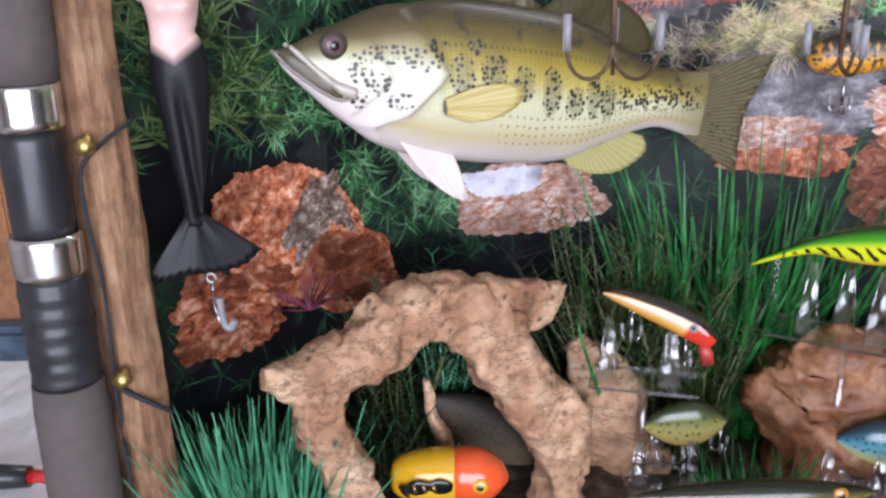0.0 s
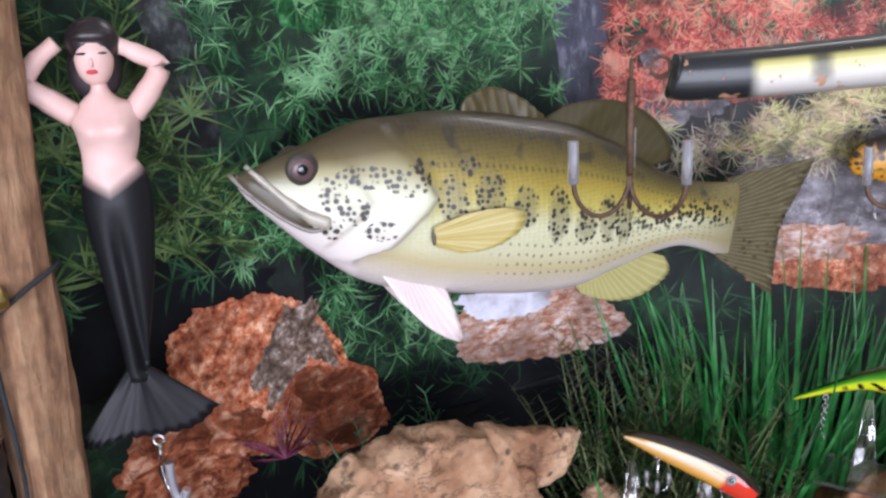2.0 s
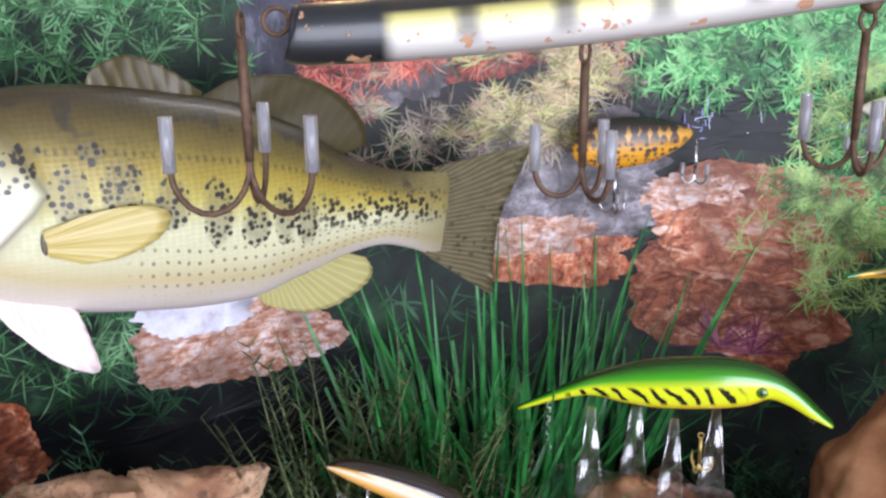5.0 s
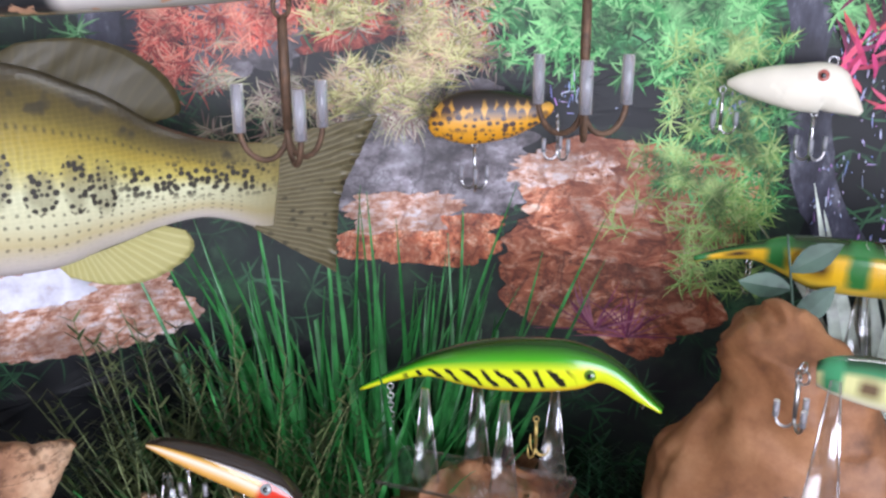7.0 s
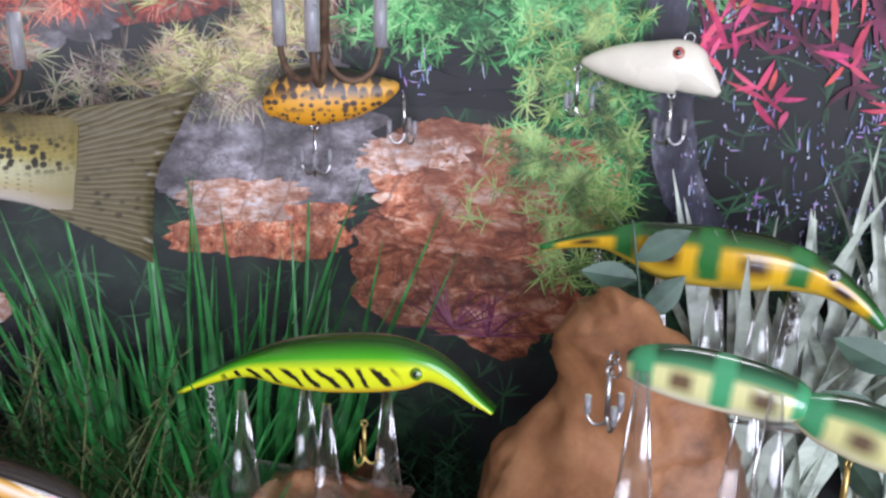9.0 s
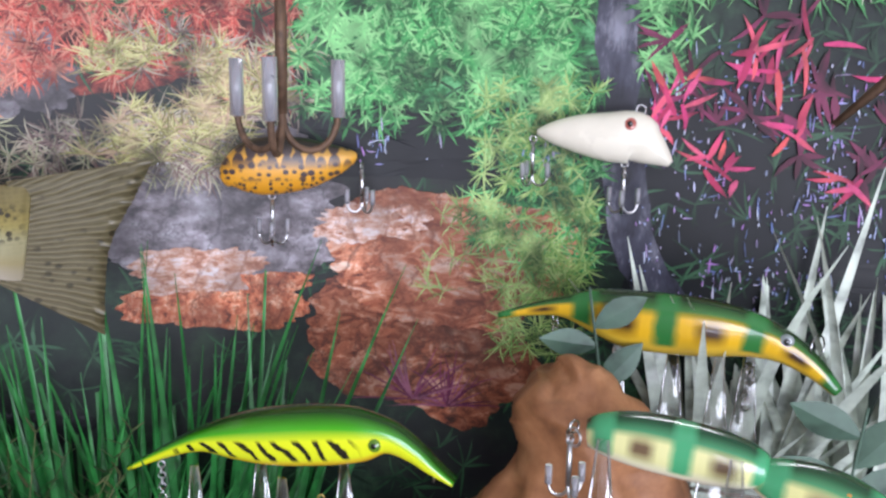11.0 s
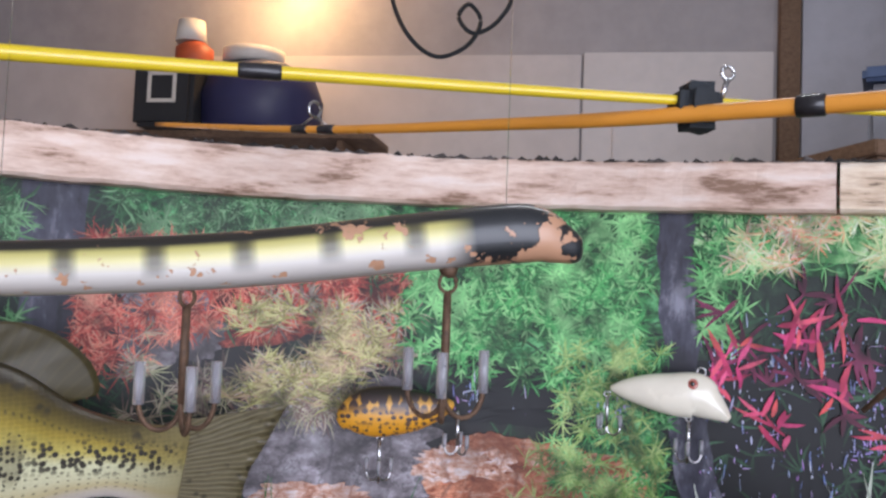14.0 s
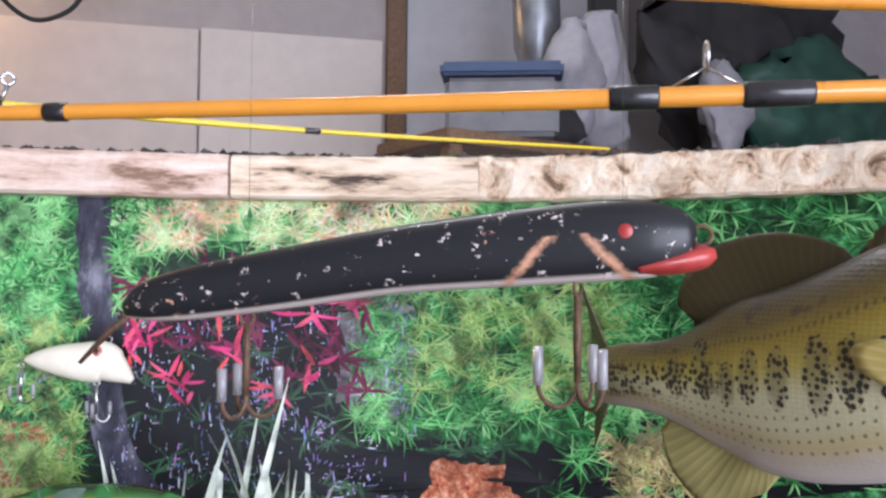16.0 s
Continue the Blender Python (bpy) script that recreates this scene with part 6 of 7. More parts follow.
def plank_path(rows):
    """(along, height, half width, half depth) in the slanting plane of the arch."""
    return smooth_path([(0.866 * u, 0.5 * u - 0.12 * max(0, -u - 0.03), z, w, d) for u, z, w, d in rows], 12)


bm = bmesh.new()
rs = plank_path([(-0.060, -0.005, 0.022, 0.020), (-0.068, 0.05, 0.018, 0.016), (-0.077, 0.087, 0.0175, 0.015), (-0.086, 0.123, 0.0180, 0.015), (-0.096, 0.160, 0.0165, 0.015), (-0.090, 0.190, 0.0200, 0.018), (-0.060, 0.2005, 0.0215, 0.019), (-0.036, 0.2105, 0.0230, 0.018), (-0.014, 0.2155, 0.0225, 0.017), (0.009, 0.2110, 0.0245, 0.017), (0.034, 0.192, 0.031, 0.017), (0.055, 0.152, 0.025, 0.018), (0.080, 0.118, 0.027, 0.018), (0.101, 0.088, 0.028, 0.018), (0.109, 0.058, 0.021, 0.018), (0.108, 0.025, 0.018, 0.020), (0.110, -0.005, 0.024, 0.024)])
sweep(bm, [r[:3] for r in rs], [(r[3], r[4]) for r in rs], 44, up=(0.5, -0.86, 0), power=3.4)
gnarl(bm, 0.004, 18, 1.3)
gnarl(bm, 0.0045, 34, 3.1)
gnarl(bm, 0.0035, 60, 5.3)
gnarl(bm, 0.0018, 120, 2.3)
part("arch", bm, DRIFT, wood_arch)
bm = bmesh.new()
rs = plank_path([(0.030, 0.204, 0.027, 0.015), (0.056, 0.2000, 0.023, 0.013), (0.080, 0.2000, 0.020, 0.011), (0.097, 0.2040, 0.012, 0.008), (0.109, 0.2090, 0.003, 0.003)])
sweep(bm, [r[:3] for r in rs], [(r[3], r[4]) for r in rs], 28, up=(0.5, -0.86, 0), power=3.0)
gnarl(bm, 0.004, 40, 2.2)
part("snag", bm, DRIFT, wood_arch)
bm = bmesh.new()
rs = plank_path([(-0.132, 0.1990, 0.007, 0.008), (-0.118, 0.1930, 0.014, 0.013), (-0.100, 0.1910, 0.019, 0.016), (-0.075, 0.1960, 0.020, 0.016)])
sweep(bm, [r[:3] for r in rs], [(r[3], r[4]) for r in rs], 28, up=(0.5, -0.86, 0), power=3.0)
gnarl(bm, 0.004, 40, 4.1)
part("snag", bm, DRIFT, wood_arch)
bm = bmesh.new()
rs = smooth_path([(0.012, 0.03, -0.005, 0.016, 0.010), (0.002, 0.028, 0.07, 0.014, 0.007), (-0.010, 0.026, 0.115, 0.008, 0.005), (-0.015, 0.026, 0.140, 0.003, 0.003)], 8)
sweep(bm, [r[:3] for r in rs], [(r[3], r[4]) for r in rs], 16)
gnarl(bm, 0.004, 40, 5.1)
part("splinter", bm, DRIFT, wood_arch)

stump = thing("driftwood_stump", (-0.125, 0.492, FLOOR_Z), "pale driftwood stump behind the popper stand", "driftwood")
bm = bmesh.new()
rs = smooth_path([(0.02, 0, -0.005, 0.02, 0.045), (0.0, 0, 0.04, 0.018, 0.035), (-0.01, 0, 0.08, 0.018, 0.040), (-0.02, 0, 0.115, 0.012, 0.022), (-0.03, 0, 0.135, 0.005, 0.006)], 9)
sweep(bm, [r[:3] for r in rs], [(r[3], r[4]) for r in rs], 24, up=(1, 0, 0))
gnarl(bm, 0.009, 26, 7.0)
part("wood", bm, DRIFT, stump)


def boulder(name, at, rows, amp, freq, seed, mat, label, rz=0.0):
    b = thing(name, at, label, "rock", "", rz)
    bm = bmesh.new()
    rs = smooth_path(rows, 10)
    sweep(bm, [r[:3] for r in rs], [(r[3], r[4]) for r in rs], 44, up=(0, 1, 0))
    gnarl(bm, amp, freq, seed)
    return part("stone", bm, mat, b)


boulder("brown_rock", (0.203, 0.372, FLOOR_Z), [(0.0, 0, -0.01, 0.095, 0.06), (0.0, 0, 0.08, 0.088, 0.055), (0.002, 0, 0.16, 0.074, 0.045), (0.005, 0, 0.20, 0.062, 0.038), (0.004, 0, 0.235, 0.042, 0.030), (-0.004, 0, 0.262, 0.030, 0.022), (-0.010, 0, 0.283, 0.016, 0.014), (-0.012, 0, 0.290, 0.004, 0.004)], 0.012, 17, 3.0, ROCKB, "smooth brown resin rock standing on the base", -30)
boulder("low_rock", (0.062, 0.478, FLOOR_Z), [(0, 0, -0.01, 0.045, 0.03), (0, 0, 0.035, 0.05, 0.032), (0.004, 0, 0.075, 0.074, 0.040), (0.008, 0, 0.105, 0.066, 0.038), (0.014, 0, 0.138, 0.042, 0.028), (0.016, 0, 0.155, 0.010, 0.010)], 0.017, 26, 9.0, ROCKR, "lumpy brown rock behind the grass")

# ---- plastic plants ----
GRASS = leafy("plastic_grass", (0.015, 0.14, 0.03), (0.035, 0.25, 0.05), (0.07, 0.36, 0.09), rough=0.4)
GRASS_DK = leafy("plastic_fern", (0.03, 0.07, 0.02), (0.06, 0.12, 0.035), (0.12, 0.19, 0.06), rough=0.5)
SPIDER = leafy("pale_striped_leaf", (0.55, 0.64, 0.50), (0.76, 0.82, 0.74), (0.86, 0.90, 0.86), rough=0.4)
SPRIG = leafy("grey_green_leaf", (0.07, 0.13, 0.09), (0.11, 0.19, 0.13), rough=0.5)
TURF = leafy("bluish_turf", (0.05, 0.24, 0.12), (0.10, 0.38, 0.19), (0.18, 0.50, 0.28), rough=0.4)


def blade_mesh(length, width, bend, name, mat, fold=0.25, n=7):
    bm = bmesh.new()
    prev = None
    for i in range(n + 1):
        f = i / n
        w = width / 2 * (1 - f**2.2) * (0.75 + 0.25 * min(1, f * 5)) + 0.0002
        y = bend * f * f * length
        z = length * f * (1 - 0.25 * abs(bend) * f)
        row = [bm.verts.new((-w, y, z)), bm.verts.new((0, y + fold * w, z)), bm.verts.new((w, y, z))]
        if prev:
            bm.faces.new((prev[0], prev[1], row[1], row[0]))
            bm.faces.new((prev[1], prev[2], row[2], row[1]))
        prev = row
    me = bpy.data.meshes.new(name)
    bm.to_mesh(me)
    bm.free()
    me.materials.append(mat)
    me.polygons.foreach_set("use_smooth", [True] * len(me.polygons))
    return me


def clump(name, at, label, mat, count, length, width, sx, sy, lean, shapes=6, group="plastic plants", rz=0.0, tilt0=0.0, bias=0.0):
    c = thing(name, at, label, "plant", group, rz)
    kinds = [blade_mesh(length * random.uniform(0.75, 1.1), width * random.uniform(0.8, 1.2), random.uniform(-0.35, 0.35), "blade", mat) for _ in range(shapes)]
    for i in range(count):
        ob = new("blade", kinds[i % shapes])
        ob.parent = c
        x = random.uniform(-1, 1)
        y = random.uniform(-1, 1)
        s = random.uniform(0.55, 1.05)
        ob.matrix_basis = pose(x * sx, y * sy, 0, tilt0 + random.gauss(0, 3), bias + x * lean + random.gauss(0, lean * 0.35), random.uniform(-50, 50)) @ Matrix.Diagonal((1, 1, s, 1))
    return c


clump("grass_clump", (-0.005, 0.540, FLOOR_Z), "tall clump of thin bright green plastic grass", GRASS, 175, 0.345, 0.0054, 0.060, 0.016, 17)
clump("grass_clump", (-0.075, 0.535, FLOOR_Z), "thinner clump of green plastic grass", GRASS, 70, 0.285, 0.0045, 0.045, 0.014, 18)
clump("grass_clump", (-0.02, 0.425, FLOOR_Z), "short tuft of green plastic grass at the front", GRASS, 60, 0.085, 0.0028, 0.035, 0.015, 18)
clump("grass_clump", (-0.402, 0.330, FLOOR_Z), "bluish green plastic turf beside the post", TURF, 400, 0.185, 0.0042, 0.030, 0.026, 14)
clump("grass_clump", (-0.300, 0.315, FLOOR_Z), "tiny green sprig beside the crawler lure", GRASS, 14, 0.065, 0.003, 0.012, 0.006, 26)
clump("striped_plant", (0.343, 0.452, FLOOR_Z + 0.1), "pale green and white striped plastic plant", SPIDER, 36, 0.270, 0.0120, 0.026, 0.005, 14, rz=-37)
clump("striped_plant", (0.408, 0.416, FLOOR_Z + 0.1), "pale green and white striped plastic plant", SPIDER, 20, 0.265, 0.0120, 0.016, 0.005, 14, rz=-44)


def fern(name, at, label, mat, stems, height, spread, leaf):
    """Upright stems with many short side needles."""
    f = thing(name, at, label, "plant", "plastic plants")
    bm = bmesh.new()
    for i in range(stems):
        a, tip = random.uniform(-1, 1), height * random.uniform(0.6, 1.0)
        x0, y0 = random.uniform(-1, 1) * spread * 0.5, random.uniform(-0.4, 0.4) * spread * 0.4
        for j in range(26):
            q = 0.15 + 0.85 * j / 25
            c = Vector((x0 + a * spread * q * q, y0, tip * q))
            for s in (-1, 1):
                d = Vector((s * random.uniform(0.5, 1), random.uniform(-0.6, 0.6), random.uniform(0.3, 1.0))).normalized() * leaf * (1.15 - q * 0.6)
                w = Vector((0, 0.3, 1)).cross(d).normalized() * 0.0014
                bm.faces.new([bm.verts.new(p) for p in (c - w, c + w, c + d * 0.7 + w * 0.8, c + d, c + d * 0.7 - w * 0.8)])
        sweep(bm, [(x0, y0, 0), (x0 + a * spread * 0.25, y0, tip * 0.5), (x0 + a * spread, y0, tip)], [0.0009, 0.0007, 0.0003], 5)
    return tagged(part("fronds", bm, mat, f, smooth=False), kind="stuff")


FERNY = leafy("fern_plastic", (0.04, 0.07, 0.022), (0.10, 0.14, 0.045), (0.19, 0.22, 0.09))
fern("fern_plant", (-0.118, 0.500, FLOOR_Z), "dull olive green feathery plastic plant", FERNY, 54, 0.255, 0.085, 0.020)
fern("fern_plant", (-0.050, 0.498, FLOOR_Z), "dull olive green feathery plastic plant", FERNY, 26, 0.20, 0.05, 0.018)
fern("fern_plant", (-0.215, 0.500, FLOOR_Z), "dull olive green feathery plastic plant", GRASS_DK, 12, 0.15, 0.05, 0.018)
fern("fern_plant", (-0.275, 0.455, FLOOR_Z), "bluish green feathery plastic plant inside the driftwood arch", TURF, 22, 0.225, 0.05, 0.018)
fern("fern_plant", (-0.310, 0.450, FLOOR_Z), "buff dry looking plastic plant inside the driftwood arch", FERNY, 26, 0.20, 0.045, 0.016)
fern("fern_plant", (-0.355, 0.375, FLOOR_Z), "dark bushy plastic plant beside the driftwood", G_DEEP, 20, 0.16, 0.05, 0.02)
fern("fern_plant", (0.150, 0.475, FLOOR_Z), "dark bushy plastic plant behind the rock", G_DEEP, 26, 0.175, 0.045, 0.022)


def sprig(at, rz, stem, leaves, leaf, label):
    s = thing("leaf_sprig", at, label, "plant", "plastic plants", rz)
    rows = smooth_path(stem, 6)
    bm = bmesh.new()
    sweep(bm, rows, 0.0008, 6)
    part("stem", bm, SPRIG, s)
    for i in range(leaves):
        p = Vector(rows[int((0.25 + 0.75 * i / leaves) * (len(rows) - 1))])
        me = bmesh.new()
        a = (-1) ** i * random.uniform(35, 80)
        n, prev = 6, None
        rot = Matrix.Rotation(radians(a), 4, "Y") @ Matrix.Rotation(radians(random.uniform(-30, 30)), 4, "X")
        for j in range(n + 1):
            f = j / n
            w = leaf * 0.24 * math.sin(math.pi * (0.04 + 0.96 * f)) + 0.0002
            row = [me.verts.new(p + rot @ Vector((k * w, 0.2 * abs(k) * w + 0.12 * leaf * f * f, leaf * f))) for k in (-1, 0, 1)]
            if prev:
                me.faces.new((prev[0], prev[1], row[1], row[0]))
                me.faces.new((prev[1], prev[2], row[2], row[1]))
            prev = row
        part("leaf", me, SPRIG, s)


sprig((0.236, 0.418, 1.19), -28, [(0.01, 0, -0.19), (0.006, 0, -0.03), (0.0, 0, 0.04), (-0.010, 0, 0.105)], 9, 0.032, "grey green leafy plastic sprig beside the yellow lure")
sprig((0.318, 0.335, 1.17), -40, [(0.02, 0, -0.18), (0.01, 0, 0.0), (0.008, 0, 0.04), (0.012, 0, 0.085)], 8, 0.036, "grey green leafy plastic sprig in front of the striped plant")

# ---- fishing rods ----
ORANGE = plain("orange_fibreglass", (0.66, 0.27, 0.035), 0.3, 0, 0.4, var=0.12, scale=20, bump=0.02)
YELLOWROD = plain("yellow_fibreglass", (0.68, 0.50, 0.02), 0.3, 0, 0.4, var=0.12, scale=20, bump=0.02)
WRAP = plain("black_thread_wrap", (0.014, 0.013, 0.016), 0.35, 0, 0.3, var=0.5, scale=300, bump=0.2)
FOAM = plain("grey_foam_grip", (0.098, 0.082, 0.074), 0.9, var=0.18, scale=120, bump=0.3)
BLACKPL = plain("black_reel_seat", (0.022, 0.022, 0.026), 0.4, 0, 0.2, var=0.3)
CHROME = plain("chrome_band", (0.82, 0.82, 0.82), 0.14, 1.0, var=0.12, scale=12, bump=0)


def rod(name, pts, ra, rb, mat, wraps, guides, label, seg=14):
    a = Vector(pts[0])
    r = thing(name, a, label, "fishing rod", "fishing rods")
    sag = [Vector(q) - a for q in smooth_path(pts, 12)]
    n = len(sag) - 1
    at_f = lambda f: sag[int(f * n)].lerp(sag[min(n, int(f * n) + 1)], f * n - int(f * n))
    way = lambda f: (at_f(min(1, f + 0.02)) - at_f(max(0, f - 0.02))).normalized()
    bm = bmesh.new()
    sweep(bm, sag, [ra + (rb - ra) * i / n for i in range(n + 1)], seg)
    part("blank", bm, mat, r)
    for f, w in wraps:
        bm = bmesh.new()
        c = at_f(f)
        u = way(f) * w / 2
        rr = ra + (rb - ra) * f
        sweep(bm, [c - u, c - u * 0.9, c + u * 0.9, c + u], [rr * 1.05, rr * 1.22, rr * 1.22, rr * 1.05], 14)
        part("thread_wrap", bm, WRAP, r, "black thread wrap")
    for f, size in guides:
        c = at_f(f)
        rr = ra + (rb - ra) * f
        bm = bmesh.new()
        u = way(f)
        top = c + Vector((0, 0, rr + size * 0.8))
        for s in (-1, 1):
            sweep(bm, [c + u * s * size * 0.9 + Vector((0, 0, rr)), top - Vector((0, 0, size * 0.3))], 0.0007, 6)
        rot = Matrix.Rotation(math.atan2(u.y, u.x) + math.pi / 2, 4, "Z")
        torus(bm, top, size * 0.4, 0.0009, rot)
        part("line_guide", bm, STEEL, r, "steel line guide")
    return r


rod("fishing_rod", ((-0.096, 0.578, 1.547), (0.005, 0.452, 1.528), (0.09, 0.362, 1.5205), (0.174, 0.272, 1.516), (0.404, 0.050, 1.515), (0.67, -0.205, 1.517)), 0.0016, 0.0054, ORANGE, ((0.19, 0.013), (0.222, 0.013), (0.63, 0.012), (0.80, 0.022), (0.835, 0.03)), ((0.206, 0.012), (0.818, 0.016)), "orange fibreglass fishing rod with black wraps across the display")
rod("fishing_rod", ((-0.62, 0.310, 1.514), (-0.19, 0.297, 1.519), (-0.025, 0.296, 1.5215), (0.165, 0.287, 1.5235), (0.347, 0.258, 1.5235), (0.577, 0.238, 1.532)), 0.0042, 0.0010, YELLOWROD, ((0.40, 0.018), (0.80, 0.010)), (), "yellow fibreglass fishing rod with a fine tip")
rod("fishing_rod", ((0.34, 0.12, 1.576), (0.433, 0.027, 1.563), (0.493, -0.017, 1.559), (0.75, -0.22, 1.548)), 0.0046, 0.0056, ORANGE, (), (), "second orange fishing rod lying above the first")
knot = thing("tape_knot", (0.170, 0.288, 1.521), "lump of black tape binding the two rods", "tape")
bm = bmesh.new()
box(bm, 0.022, 0.022, 0.021, (0, 0, 0), 0.005)
bmesh.ops.subdivide_edges(bm, edges=bm.edges, cuts=1)
gnarl(bm, 0.002, 90, 3)
part("tape", bm, CORD, knot)
bm = bmesh.new()
torus(bm, (0.013, -0.005, 0.016), 0.003, 0.0009)
sweep(bm, [(0.010, -0.005, 0.004), (0.013, -0.005, 0.013)], 0.0012, 6)
part("swivel", bm, STEEL, knot)

big = thing("rod_handle", (-0.503, 0.280, FLOOR_Z + 0.006), "thick rod handle with grey foam grips and two chrome bands", "fishing rod", "fishing rods")
for name, z0, z1, r, mat, lab in (("lower_grip", 0.0, 0.206, 0.0225, FOAM, "worn grey foam grip"), ("reel_seat_nut", 0.206, 0.275, 0.0200, BLACKPL, "black ribbed nut"), ("chrome_ring", 0.275, 0.301, 0.0205, CHROME, "polished chrome band"), ("reel_seat", 0.301, 0.362, 0.0175, BLACKPL, "black reel seat"), ("chrome_ring", 0.362, 0.388, 0.0200, CHROME, "polished chrome band"), ("upper_grip", 0.388, 0.60, 0.0212, FOAM, "worn grey foam grip")):
    bm = bmesh.new()
    pts, rr = [], []
    n = 24 if "nut" in name else 10
    for i in range(n + 1):
        f = i / n
        pts.append((0.018 * (z0 + (z1 - z0) * f), 0.012 * (z0 + (z1 - z0) * f), z0 + (z1 - z0) * f))
        e = 0.94 if i in (0, n) else 1.0
        rr.append(r * e * (1.0 + (0.03 if "nut" in name and i % 4 < 2 else 0)))
    sweep(bm, pts, rr, 32, up=(0, 1, 0))
    part(name, bm, mat, big, lab)

# cord and brass tacks on the post
cord = thing("tie_cord", (-0.4705, 0.3125, FLOOR_Z), "thin dark cord tied round the wooden post", "cord")
bm = bmesh.new()
rt, tw = Vector((0.92, 0.39, 0)), Vector((0.39, -0.92, 0))
up = lambda a, b, z: rt * a + tw * b + Vector((0, 0, z))
pts = [up(-0.013, 0.0185, 0.02), up(-0.012, 0.0190, 0.10), up(-0.0125, 0.0190, 0.19), up(-0.0095, 0.0195, 0.26), up(-0.0125, 0.0195, 0.315), up(-0.011, 0.0205, 0.343), up(0.003, 0.0215, 0.357), up(0.018, 0.0160, 0.366), up(0.022, 0.004, 0.368)]
sweep(bm, smooth_path(pts, 6), 0.0013, 8)
part("cord_run", bm, CORD, cord)
bm = bmesh.new()
sweep(bm, [up(-0.012, 0.0215, 0.203), up(0.004, 0.0225, 0.190), up(0.020, 0.0225, 0.178)], 0.0019, 8)
part("cord_end", bm, CORD, cord)
sd, fr = Vector((0.56, 0.83, 0)), Vector((0.83, -0.56, 0))
for z in (0.210, 0.357):
    tack = thing("brass_tack", Vector((-0.4705, 0.3125, FLOOR_Z + z)) + fr * 0.0185 - sd * 0.0205, "crumpled brass tack pressed into the post", "tack", "brass tacks")
    bm = bmesh.new()
    ball(bm, 0.0062, (0, 0, 0), (1, 1, 1), 12)
    gnarl(bm, 0.0016, 150, 2)
    part("tack_head", bm, BRASS, tack)

# ---- bench clutter beside the display ----
CLOTH = plain("white_cloth", (0.74, 0.74, 0.76), 0.9, var=0.1, scale=40, bump=0.4)
REDPL = plain("red_handle", (0.50, 0.02, 0.02), 0.3, 0, 0.4, var=0.2)
cloth = thing("white_cloth", (-0.73, 0.55, 0.9635), "white cloth spread over the bench top", "cloth")
bm = bmesh.new()
g = [[bm.verts.new((-0.10 + 0.2 * i / 15, -0.22 + 0.44 * j / 20, 0.003 + 0.006 * (0.5 + noise.noise((i * 0.5, j * 0.4, 1))))) for j in range(21)] for i in range(16)]
for i in range(15):
    for j in range(20):
        bm.faces.new((g[i][j], g[i + 1][j], g[i + 1][j + 1], g[i][j + 1]))
ex = bmesh.ops.extrude_face_region(bm, geom=bm.faces[:])
bmesh.ops.translate(bm, vec=(0, 0, -0.0025), verts=[v for v in ex["geom"] if isinstance(v, bmesh.types.BMVert)])
bmesh.ops.recalc_face_normals(bm, faces=bm.faces)
part("fabric", bm, CLOTH, cloth)
sd_ob = thing("screwdriver", (-0.665, 0.498, 0.984), "screwdriver with a black and red handle on the cloth", "screwdriver")
bm = bmesh.new()
sweep(bm, [(-0.07, 0, 0), (-0.06, 0, 0), (-0.03, 0, 0), (0.003, 0, 0)], [0.008, 0.0115, 0.012, 0.010], 14)
part("handle", bm, BLACKPL, sd_ob)
bm = bmesh.new()
sweep(bm, [(0.003, 0, 0), (0.012, 0, 0), (0.020, 0, 0), (0.026, 0, 0)], [0.0075, 0.006, 0.008, 0.006], 12)
part("collar", bm, REDPL, sd_ob, "red collar")
bm = bmesh.new()
sweep(bm, [(0.026, 0, 0), (0.045, 0, 0)], 0.0035, 10)
part("shaft", bm, STEEL, sd_ob)

STOOLW = wood("stained_orange_wood", (0.22, 0.09, 0.04), (0.36, 0.16, 0.07), (0.44, 0.22, 0.10), grain=(4, 4, 1.2))
BLUEGREY = plain("scuffed_blue_paint", (0.07, 0.11, 0.16), 0.6, 0, 0, var=0.5, scale=30)
rack = thing("wooden_rack", (-1.045, 1.2, 0), "stained wooden rack upright with a scuffed blue clamp", "rack")
bm = bmesh.new()
box(bm, 0.085, 0.06, 1.12, (0, 0, 0.56), 0.004)
part("upright", bm, STOOLW, rack)
bm = bmesh.new()
box(bm, 0.12, 0.05, 0.11, (0.045, -0.056, 0.80), 0.012)
part("clamp", bm, BLUEGREY, rack, "scuffed blue grey clamp")
bm = bmesh.new()
box(bm, 0.10, 0.2, 0.02, (0.05, 0.14, 0.90), 0.004)
box(bm, 0.04, 0.14, 0.11, (0.07, 0.13, 0.965), 0.008)
part("red_case", bm, REDPL, rack, "small red case on its shelf")

# ---- far side of the garage, above the display ----
NAVY = plain("navy_plastic", (0.03, 0.03, 0.09), 0.5, var=0.2, scale=12)
DARKBOX = plain("black_box", (0.02, 0.02, 0.022), 0.6, var=0.3, scale=12)
LIDW = plain("white_lid", (0.72, 0.66, 0.58), 0.5, var=0.1, scale=12)
REDCAP = plain("orange_red_cap", (0.50, 0.09, 0.03), 0.5, var=0.2, scale=12)
BLUELID = plain("blue_lid", (0.03, 0.055, 0.12), 0.5, var=0.2, scale=12)
GREYPL = plain("grey_crate", (0.15, 0.15, 0.165), 0.6, var=0.25, scale=10)
DUCT = plain("galvanised_duct", (0.26, 0.28, 0.31), 0.35, 0.8, var=0.3, scale=10)
